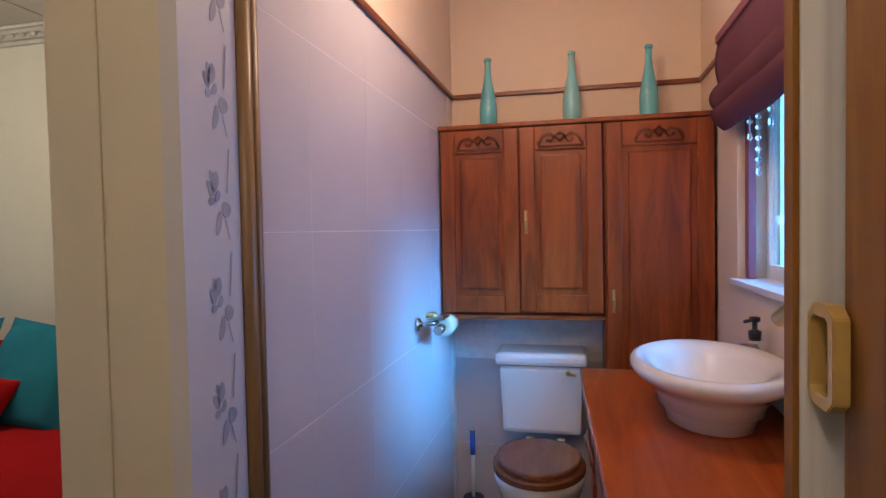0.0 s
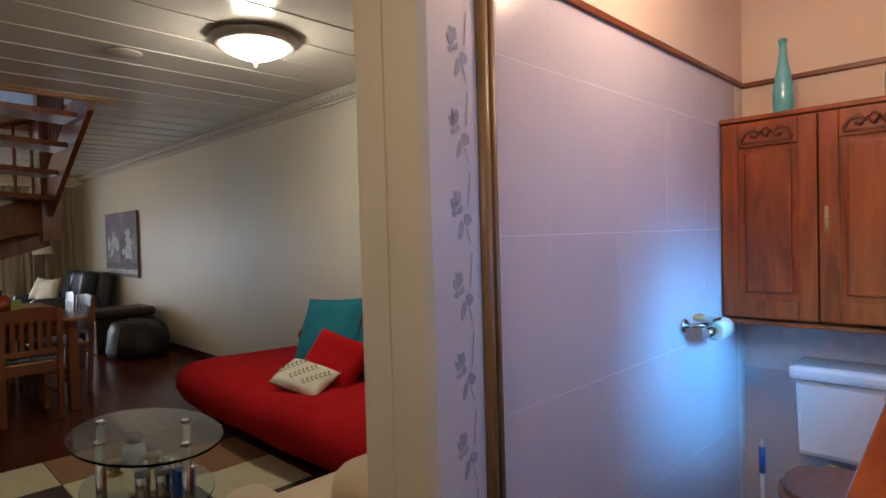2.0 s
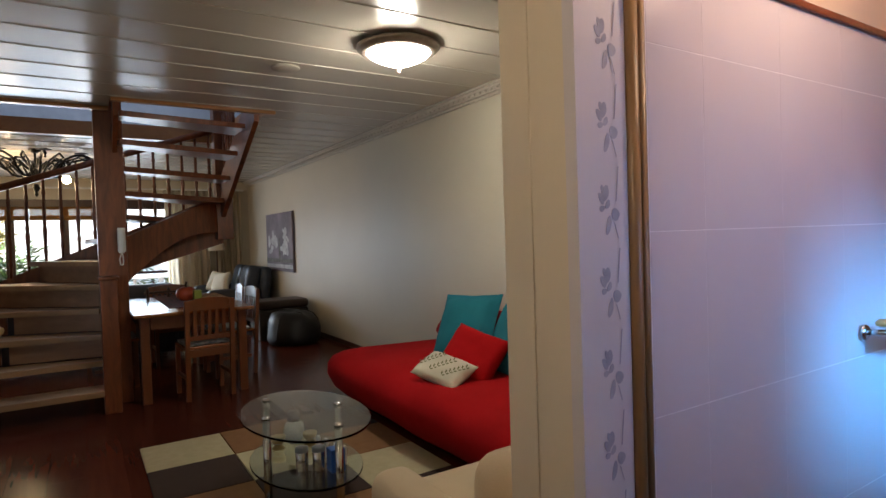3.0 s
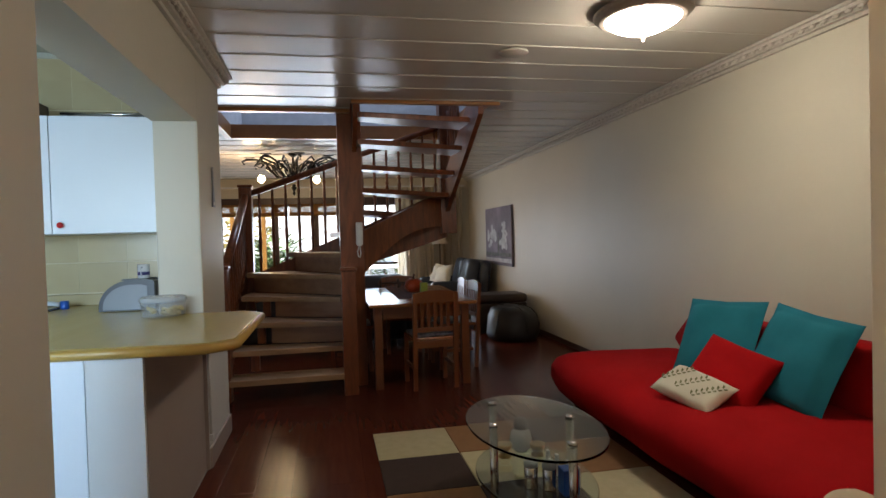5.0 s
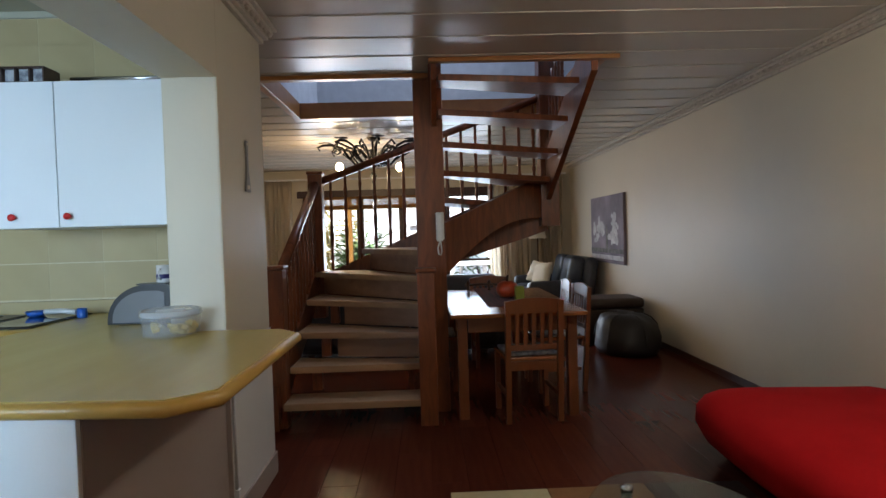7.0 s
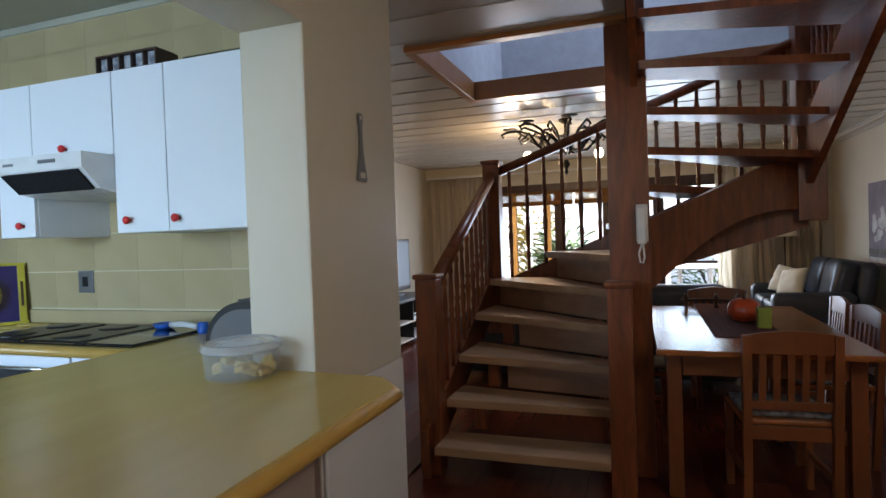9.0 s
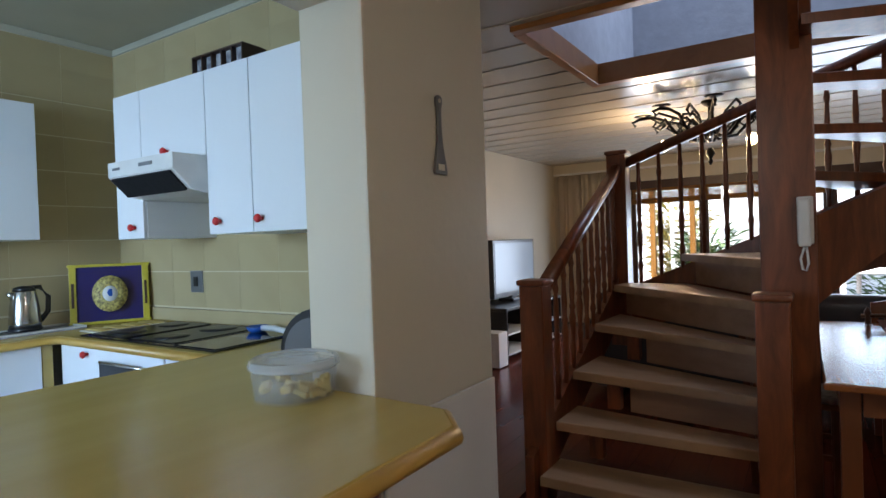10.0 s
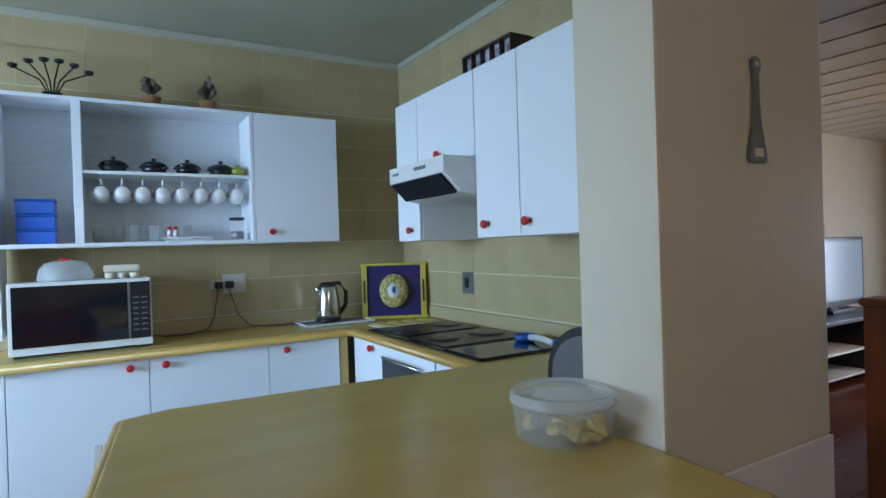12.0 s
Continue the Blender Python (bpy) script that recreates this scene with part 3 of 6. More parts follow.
for y in (-2.2, 0.3, 2.9):
    part("bracket", box(far, far + 0.10, y - 0.01, y + 0.01, 2.275, 2.295), PLASTIC, rail)

# ---- outdoors ----
structure("ground", box(-400, far - 0.2, -300, 300, -0.2, -0.14), GRASS, "dry lawn", "ground")
structure("pavement", box(-15.5, far - 0.2, -7, 8, -0.14, -0.02), PAVING, "patio paving", "pavement")
structure("boundary_wall", box(-15.7, -15.5, -7, 8, -0.14, 2.3), WHITEWALL, "bright whitewashed garden wall", "wall")
house = thing("outbuilding", "white garden outbuilding beyond the patio", "building")
part("wall", box(-14.6, -12.4, -0.35, 1.25, -0.02, 2.8), WHITEWALL, house)
part("roof", slab([(-14.8, -0.5, 2.8), (-12.2, -0.5, 2.8), (-12.2, 1.4, 3.0), (-14.8, 1.4, 3.0)], 0.08), TERRACOTTA, house)


def bush(m, height, spread, leaves, colour, label):
    ob = thing("shrub", label, "shrub", m)
    stem = bmesh.new()
    for k in range(5):
        a = k * 1.3
        tube([(0, 0, 0), (0.10 * math.cos(a), 0.10 * math.sin(a), height * 0.4), (spread * 0.5 * math.cos(a), spread * 0.5 * math.sin(a), height * 0.8)], 0.025, 6, stem, 0.4)
    part("stems", stem, DARKWOOD, ob)
    bm = bmesh.new()
    for _ in range(leaves):
        a, r, z = random.uniform(0, 6.28), spread * math.sqrt(random.random()), height * random.uniform(0.15, 1.0)
        p = Vector((r * math.cos(a), r * math.sin(a), z)) * (0.8 + 0.4 * random.random())
        way = Vector((math.cos(a), math.sin(a), random.uniform(-0.3, 0.9))).normalized()
        side = way.cross(Vector((0, 0, 1))).normalized() * random.uniform(0.02, 0.05)
        tip = p + way * random.uniform(0.15, 0.35)
        mid = (p + tip) / 2 + Vector((0, 0, 0.03))
        bm.faces.new([bm.verts.new(c) for c in (p, mid + side, tip, mid - side)])
    part("leaves", bm, colour, ob)
    return ob


bush(pose(-12.9, -1.25, -0.02), 1.7, 0.45, 900, LEAFGOLD, "yellowing bushy shrub on the patio")
bush(pose(-11.9, -0.62, -0.02), 1.15, 0.36, 900, LEAF, "green fern-like shrub on the patio")
bush(pose(-13.2, 2.0, -0.02), 0.7, 0.5, 200, LEAF, "low green shrub below the window")
for y in (-1.35, -0.75):
    post = thing("pergola_post", "reddish wooden pergola post on the patio", "post", group="pergola posts")
    part("shaft", box(-11.33, -11.25, y - 0.04, y + 0.04, -0.02, 2.6, 0.006), OAK, post)
    part("foot", box(-11.35, -11.23, y - 0.06, y + 0.06, -0.02, 0.1, 0.006), DARKWOOD, post)
screen = thing("slatted_screen", "white slatted garden screen", "screen")
for k in range(16):
    part("slat", box(-11.9, -11.87, -1.15, -0.85, 0.15 + k * 0.1, 0.21 + k * 0.1, 0.004), WHITEWALL, screen)
part("post", box(-11.92, -11.86, -1.2, -1.14, -0.02, 1.85, 0.004), WHITEWALL, screen)
patio_table = thing("patio_table", "white plastic patio table", "table")
part("tabletop", lathe([(0.5, 0), (0.52, 0.01), (0.52, 0.03), (0.5, 0.04)], 28, (-11.6, 1.6, 0.68)), WHITEWALL, patio_table)
for a in range(4):
    x, y = -11.6 + 0.33 * math.cos(a * 1.57 + 0.78), 1.6 + 0.33 * math.sin(a * 1.57 + 0.78)
    part("leg", tube([(x, y, -0.02), (x * 0.99 - 0.116, y * 0.99 + 0.016, 0.68)], 0.02, 8), WHITEWALL, patio_table)

# ---- staircase ----
RISE = 0.198
OUTER = [(-4.12, -0.29), (-4.34, -0.29), (-4.62, -0.29), (-5.04, -0.29), (-5.50, -0.29), (-5.66, 0.12), (-5.66, 0.58), (-5.66, 1.02), (-5.66, 1.50),
         (-5.30, 1.80), (-4.97, 1.80), (-4.62, 1.80), (-4.28, 1.80)]
INNER = [(-4.12, 0.62), (-4.34, 0.62), (-4.455, 0.64), (-4.59, 0.63), (-4.63, 0.66), (-4.63, 0.71), (-4.63, 0.75), (-4.63, 0.78), (-4.62, 0.82),
         (-4.57, 0.83), (-4.45, 0.80), (-4.28, 0.80), (-4.12, 0.80)]
CORNERS = {4: (-5.66, -0.29), 8: (-5.66, 1.80)}
stairs = thing("winding_staircase", "dark stained wooden winding staircase up through the ceiling", "staircase")


def tread_outline(k):
    (ox, oy), (ix, iy), (px, py), (qx, qy) = OUTER[k], INNER[k], OUTER[k + 1], INNER[k + 1]
    a, b = Vector((ox - ix, oy - iy)).normalized(), Vector((px - qx, py - qy)).normalized()
    over = 0.04
    front = Vector((a.y, -a.x)) * over
    if front.dot(Vector((px - ox, py - oy))) > 0:
        front = -front
    line = [(ix + front.x, iy + front.y), (ox + front.x, oy + front.y)]
    if k in CORNERS:
        line.append(CORNERS[k])
    return line + [(px, py), (qx, qy)]


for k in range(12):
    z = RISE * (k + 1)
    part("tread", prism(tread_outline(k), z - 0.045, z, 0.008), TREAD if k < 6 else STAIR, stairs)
part("bearer", box(-4.47, -4.41, -0.16, -0.09, RISE, RISE * 2 - 0.045, 0.004), STAIR, stairs)
for k in (2, 3, 4, 5):
    (ox, oy), (ix, iy) = OUTER[k], INNER[k]
    away = Vector((oy - iy, ix - ox)).normalized() * 0.07
    if away.x > 0 and k < 5:
        away = -away
    ox, oy, ix, iy = ox + away.x, oy + away.y, ix + away.x, iy + away.y
    if k < 4:
        px, py = ox + (ix - ox) * 0.20, oy + (iy - oy) * 0.20
        part("bearer", box(px - 0.03, px + 0.03, py - 0.035, py + 0.035, RISE * k, RISE * (k + 1) - 0.045, 0.004), STAIR, stairs)
        ox, oy = ox + (ix - ox) * 0.30, oy + (iy - oy) * 0.30
    part("riser", slab([(ix, iy, RISE * k), (ox, oy, RISE * k), (ox, oy, RISE * (k + 1) - 0.045), (ix, iy, RISE * (k + 1) - 0.045)], 0.02), RISER, stairs)


def string_board(points, depth, thick, normal, curve=0.0):
    """A sloping side board along (x, y, z) points, depth below them."""
    bm = bmesh.new()
    n = Vector(normal) * thick
    rows = []
    for k, p in enumerate(points):
        p = Vector(p)
        d = depth[k]
        rows.append([bm.verts.new(c) for c in (p, p + n, p + n - Vector((0, 0, d)), p - Vector((0, 0, d)))])
    for a, b in zip(rows, rows[1:]):
        for j in range(4):
            bm.faces.new((a[j], a[(j + 1) % 4], b[(j + 1) % 4], b[j]))
    bm.faces.new(rows[0])
    bm.faces.new(rows[-1][::-1])
    bmesh.ops.recalc_face_normals(bm, faces=bm.faces)
    return bm


part("string", string_board([(-4.10, -0.33, 0.27), (-5.70, -0.33, 1.06)], (0.26, 0.30), 0.04, (0, -1, 0)), STAIR, stairs)
back = [(-5.70, -0.34 + 2.2 * s / 12, 0.93 + 0.92 * s / 12) for s in range(13)]
part("string", string_board(back, [0.30 + 0.02 * s for s in range(13)], 0.04, (-1, 0, 0)), STAIR, stairs)
part("string", string_board([(-5.70, 1.82, 1.95), (-4.06, 1.82, 2.72)], (0.42, 0.36), 0.045, (0, 1, 0)), STAIR, stairs)
part("string", string_board([(-4.62, 0.79, 2.30), (-4.06, 0.79, 2.62)], (0.34, 0.30), 0.035, (0, -1, 0)), STAIR, stairs)
arch = [(-4.64 - 1.03 * s / 10, 0.80 + 1.0 * s / 10, 1.38 + 0.45 * s / 10) for s in range(11)]
part("carriage", string_board(arch, [0.40 - 0.14 * math.sin(math.pi * s / 10) for s in range(11)], 0.04, (0.7, 0.7, 0)), STAIR, stairs, "curved dark board below the winding treads")


def newel(name, x, y, size, z0, z1, cap=True):
    p = part(name, box(x - size / 2, x + size / 2, y - size / 2, y + size / 2, z0, z1, 0.006), STAIR, stairs)
    if cap:
        c = part("cap", box(x - size / 2 - 0.012, x + size / 2 + 0.012, y - size / 2 - 0.012, y + size / 2 + 0.012, z1, z1 + 0.03, 0.012), STAIR, p)
    return p


part("centre_post", box(-4.63, -4.43, 0.625, 0.835, 0, TOP + 0.3, 0.006), STAIR, stairs)
newel("newel_post", -4.19, 0.68, 0.12, 0, 1.045)
newel("newel_post", -4.23, -0.35, 0.12, 0, 1.09)
newel("newel_post", -5.70, -0.33, 0.13, 0.55, 1.89)
newel("newel_post", -5.66, 1.86, 0.17, 1.35, 3.0)


def handrail(a, b):
    bm = bmesh.new()
    a, b = Vector(a), Vector(b)
    way = (b - a).normalized()
    side = way.cross(Vector((0, 0, 1))).normalized()
    up = side.cross(way)
    shape = [(-0.032, -0.03), (0.032, -0.03), (0.036, 0.005), (0.022, 0.032), (-0.022, 0.032), (-0.036, 0.005)]
    rings = [[bm.verts.new(p + side * u + up * v) for u, v in shape] for p in (a, b)]
    for k in range(6):
        bm.faces.new((rings[0][k], rings[0][(k + 1) % 6], rings[1][(k + 1) % 6], rings[1][k])).smooth = True
    bm.faces.new(rings[0][::-1])
    bm.faces.new(rings[1])
    bmesh.ops.recalc_face_normals(bm, faces=bm.faces)
    return bm


def baluster(length):
    h = length
    return lathe([(0.014, 0), (0.014, h * 0.12), (0.020, h * 0.16), (0.012, h * 0.20), (0.016, h * 0.30), (0.021, h * 0.40), (0.013, h * 0.46), (0.020, h * 0.49),
                  (0.013, h * 0.52), (0.017, h * 0.62), (0.012, h * 0.80), (0.018, h * 0.84), (0.013, h * 0.88), (0.013, h)], 8)


def balustrade(a, b, foot_a, foot_b, count, first=0.08, last=0.95):
    part("handrail", handrail(a, b), STAIR, stairs)
    for k in range(count):
        s = first + (last - first) * k / (count - 1)
        top, foot = Vector(a).lerp(Vector(b), s), Vector(foot_a).lerp(Vector(foot_b), s)
        part("baluster", shift(baluster(top.z - foot.z - 0.02), Matrix.Translation(foot)), STAIR, stairs)


balustrade((-4.25, -0.33, 1.06), (-5.66, -0.33, 1.80), (-4.25, -0.345, 0.34), (-5.66, -0.345, 1.04), 11)
balustrade((-5.70, -0.30, 1.82), (-5.70, 1.80, 2.56), (-5.71, -0.30, 0.93), (-5.71, 1.80, 1.81), 15, 0.05, 0.97)
for k in range(5):
    part("baluster", shift(baluster(0.55), Matrix.Translation((-5.5 + 0.12 * k, 1.86, 2.15 + 0.05 * k))), STAIR, stairs)
phone = thing("intercom_handset", "white plastic intercom handset on the wooden post", "intercom")
part("cradle", box(-4.428, -4.405, 0.765, 0.825, 1.26, 1.46, 0.008), PLASTIC, phone)
part("handset", box(-4.405, -4.375, 0.768, 0.815, 1.25, 1.45, 0.012), PLASTIC, phone)
part("cord", tube([(-4.40, 0.79, 1.25), (-4.40, 0.775, 1.20), (-4.40, 0.782, 1.155), (-4.40, 0.795, 1.15), (-4.40, 0.803, 1.18), (-4.40, 0.797, 1.25)], 0.005, 6), PLASTIC, phone)

# ---- kitchen ----
WT = 0.915
worktop = thing("breakfast_bar", "yellow beech laminate worktop with a rounded honey edge", "worktop")
bar = [(-3.565, -1.16), (-2.93, -1.16), (-1.92, -1.22), (-1.80, -1.18), (-1.735, -0.6), (-1.685, 0.035), (-1.77, 0.138), (-2.655, 0.14), (-2.755, 0.05), (-2.77, -0.17), (-2.775, -0.44), (-3.565, -0.44)]
part("surface", prism(bar, WT - 0.036, WT, 0.008), WORKTOP, worktop)
rim = bmesh.new()
tube([(x, y, WT - 0.024) for x, y in bar[2:10]], 0.0215, 10, rim)
part("edging", rim, EDGE, worktop, "rounded honey coloured edge")
hobtop = thing("kitchen_worktop", "yellow beech laminate kitchen worktop along two walls", "worktop")
corner_top = [(-3.568, -2.918), (0.998, -2.918), (0.998, -2.42), (-2.92, -2.42), (-2.96, -2.38), (-2.96, -1.162), (-3.568, -1.162)]
part("surface", prism(corner_top, WT - 0.036, WT, 0.008), WORKTOP, hobtop)
part("edging", tube([(1.0, -2.42, WT - 0.022), (-2.92, -2.42, WT - 0.022), (-2.96, -2.38, WT - 0.022), (-2.96, -1.165, WT - 0.022)], 0.021, 10), EDGE, hobtop)
part("upstand", box(-3.55, 0.99, -2.91, -2.89, WT, WT + 0.075, 0.006), KTILE, hobtop)
part("upstand", box(-3.56, -3.54, -2.888, -0.45, WT, WT + 0.075, 0.006), KTILE, hobtop)


def knob(parent, p, facing):
    """A turned red knob on a door."""
    bm = lathe([(0.008, 0), (0.008, 0.012), (0.016, 0.018), (0.018, 0.027), (0.012, 0.034), (0.002, 0.036)], 14)
    turn = pose(0, 0, 0, 0, 90, 0) if facing == "x" else pose(0, 0, 0, -90, 0, 0)
    part("knob", shift(bm, Matrix.Translation(p) @ turn), REDKNOB, parent, "turned red knob")


def cupboard(name, label, x0, x1, y0, y1, z0, z1, facing, knob_at, group, category="cabinet"):
    """A white carcass with one door and a red knob. facing: the side on which the door is."""
    ob = thing(name, label, category, group=group)
    t = 0.018
    if facing == "x":
        part("body", box(x0, x1 - t - 0.002, y0, y1, z0, z1, 0.002), WHITE, ob)
        door = part("door", box(x1 - t, x1, y0 + 0.0015, y1 - 0.0015, z0 + 0.001, z1 - 0.001, 0.0025), WHITE, ob)
        knob(door, (x1, knob_at[0], knob_at[1]), "x") if knob_at else None
    else:
        part("body", box(x0, x1, y0, y1 - t - 0.002, z0, z1, 0.002), WHITE, ob)
        door = part("door", box(x0 + 0.0015, x1 - 0.0015, y1 - t, y1, z0 + 0.001, z1 - 0.001, 0.0025), WHITE, ob)
        knob(door, (knob_at[0], y1, knob_at[1]), "y") if knob_at else None
    return ob


UX = -3.15
cupboard("wall_cabinet", "white melamine wall cabinet with a red knob", -3.566, UX, -1.115, -0.45, 1.39, 2.11, "x", (-1.062, 1.445), "kitchen wall cabinets")
cupboard("wall_cabinet", "narrow white melamine wall cabinet with a red knob", -3.566, UX, -1.41, -1.117, 1.39, 2.11, "x", (-1.33, 1.445), "kitchen wall cabinets")
cupboard("wall_cabinet", "white melamine cabinet above the cooker hood", -3.566, UX, -1.92, -1.412, 1.742, 2.11, "x", (-1.70, 1.787), "kitchen wall cabinets")
cupboard("wall_cabinet", "narrow white melamine wall cabinet beside the hood", -3.566, UX, -2.16, -1.922, 1.39, 2.11, "x", (-2.0, 1.445), "kitchen wall cabinets")
BY = -2.64
cupboard("wall_cabinet", "white melamine wall cabinet beside open shelves", -2.994, -2.511, -2.916, BY, 1.408, 2.132, "y", (-2.595, 1.47), "kitchen wall cabinets")
shelves = thing("open_shelf_unit", "white open kitchen shelf unit with crockery", "shelf unit")
S0, S1 = 1.408, 2.132
part("side_panel", box(-2.509, -2.491, -2.916, BY, S0, S1, 0.002), WHITE, shelves)
part("side_panel", box(-1.703, -1.665, -2.916, BY, S0, S1, 0.002), WHITE, shelves)
part("side_panel", box(-1.372, -1.354, -2.916, BY, S0, S1, 0.002), WHITE, shelves)
for a, b in ((-2.491, -1.703), (-1.665, -1.372)):
    part("top_panel", box(a, b, -2.916, BY, S1 - 0.018, S1, 0.002), WHITE, shelves)
    part("bottom_panel", box(a, b, -2.916, BY, S0, S0 + 0.02, 0.002), WHITE, shelves)
    part("back_panel", box(a, b, -2.916, -2.906, S0 + 0.02, S1 - 0.018), WHITE, shelves)
part("leg_panel", box(-1.372, -1.354, -2.885, BY, WT + 0.076, S0, 0.002), WHITE, shelves)
part("shelf", box(-2.491, -1.703, -2.906, BY - 0.005, 1.766, 1.782, 0.002), WHITE, shelves)

base = [(-2.96, -2.90, None), (-2.90, -2.51, -2.60), (-2.51, -1.95, -2.02), (-1.95, -1.40, -1.87), (-1.40, -0.80, -0.9), (-0.8, -0.2, -0.3), (-0.2, 0.4, 0.3), (0.4, 0.98, 0.5)]
for x0, x1, kx in base[1:]:
    cupboard("base_cabinet", "white melamine base cabinet with a red knob", x0, x1, -2.90, -2.45, 0.10, WT - 0.04, "y", (kx, 0.835), "kitchen base cabinets")
filler = solid("filler_panel", box(-2.955, -2.905, -2.52, -2.46, 0.10, WT - 0.04, 0.003), WORKTOP, "narrow yellow corner filler panel between base cabinets", "panel")
cupboard("base_cabinet", "narrow white melamine base cabinet beside the oven", -3.55, -2.985, -2.44, -2.10, 0.10, WT - 0.04, "x", (-2.17, 0.835), "kitchen base cabinets")
oven = thing("oven", "white built-in oven with black glass below the hob", "oven")
part("body", box(-3.55, -3.0, -2.095, -1.52, 0.10, WT - 0.04, 0.003), WHITE, oven)
part("front", box(-3.0, -2.98, -2.093, -1.522, 0.12, WT - 0.05, 0.004), WHITE, oven)
part("glass", box(-2.98, -2.975, -2.05, -1.56, 0.30, 0.80, 0.003), GLOSSBLACK, oven, "black glass oven window")
part("handle", tube([(-2.955, -2.0, 0.815), (-2.955, -1.61, 0.815)], 0.008, 10), CHROME, oven)
cupboard("base_cabinet", "white melamine base cabinet below the hob", -3.55, -2.985, -1.515, -0.80, 0.10, WT - 0.04, "x", (-1.4, 0.835), "kitchen base cabinets")
# taupe stands for the shade below the bar's overhang
structure("wall_bar_base", box(-2.774, -1.747, -0.42, -0.205, 0, WT - 0.04), TAUPE, "half wall below the breakfast bar in shade-darkened taupe", "wall")
solid("end_panel", box(-1.745, -1.725, -0.418, -0.207, 0.0, WT - 0.04, 0.003), HALF, "pale painted end panel below the breakfast bar", "panel")
cupboard("base_cabinet", "white melamine base cabinet below the breakfast bar", -2.90, -1.738, -1.13, -0.424, 0.006, WT - 0.04, "x", None, "kitchen base cabinets")
hob = thing("hob", "black ceramic glass hob with four rings in the worktop", "hob")
part("plate", box(-3.50, -2.99, -2.25, -1.18, WT, WT + 0.008, 0.003), GLOSSBLACK, hob)
for x, y, r in ((-3.12, -2.06, 0.088), (-3.37, -2.06, 0.075), (-3.12, -1.68, 0.075), (-3.37, -1.68, 0.088)):
    part("ring", lathe([(r, 0), (r + 0.006, 0.004), (r, 0.012), (r * 0.5, 0.014), (0.01, 0.012)], 24, (x, y, WT + 0.007)), BLACK, hob)
part("frame_line", box(-3.50, -2.99, -1.462, -1.450, WT + 0.008, WT + 0.014, 0.002), BLACK, hob)
for y0, y1 in ((-2.20, -1.90), (-1.84, -1.50)):
    part("pan_support", box(-3.48, -3.02, y0, y1, WT + 0.008, WT + 0.013, 0.002), BLACK, hob)
part("panel", box(-3.49, -3.0, -1.447, -1.19, WT + 0.008, WT + 0.012, 0.002), GLOSSBLACK, hob, "flat black glass side panel of the hob")
board = thing("slatted_trivet", "cream slatted trivet lying flat beside the hob", "trivet")
part("base", box(-3.46, -3.08, -2.45, -2.275, WT, WT + 0.006, 0.002), OFFWHITE, board)
for k in range(4):
    part("slat", box(-3.45 + k * 0.095, -3.39 + k * 0.095, -2.445, -2.28, WT + 0.0062, WT + 0.013, 0.002), PASTA, board)
hood = thing("cooker_hood", "white sloping cooker hood with a dark filter", "cooker hood")
bm = bmesh.new()
prof = [(-3.56, 1.574), (-3.15, 1.574), (-3.075, 1.588), (-2.99, 1.672), (-2.99, 1.738), (-3.56, 1.738)]
ends = [[bm.verts.new((x, y, z)) for x, z in prof] for y in (-1.92, -1.41)]
for k in range(6):
    bm.faces.new((ends[0][k], ends[0][(k + 1) % 6], ends[1][(k + 1) % 6], ends[1][k]))
bm.faces.new(ends[0][::-1])
bm.faces.new(ends[1])
bmesh.ops.recalc_face_normals(bm, faces=bm.faces)
part("casing", bm, PLASTIC, hood)
part("filter", slab([(-2.993, -1.895, 1.665), (-2.993, -1.435, 1.665), (-3.07, -1.435, 1.589), (-3.07, -1.895, 1.589)], 0.010), MATTBLACK, hood, "dark grease filter")
part("switch", box(-2.99, -2.984, -1.66, -1.56, 1.700, 1.716, 0.002), GREY, hood)
part("badge", box(-2.99, -2.986, -1.88, -1.82, 1.700, 1.712, 0.001), GREY, hood)


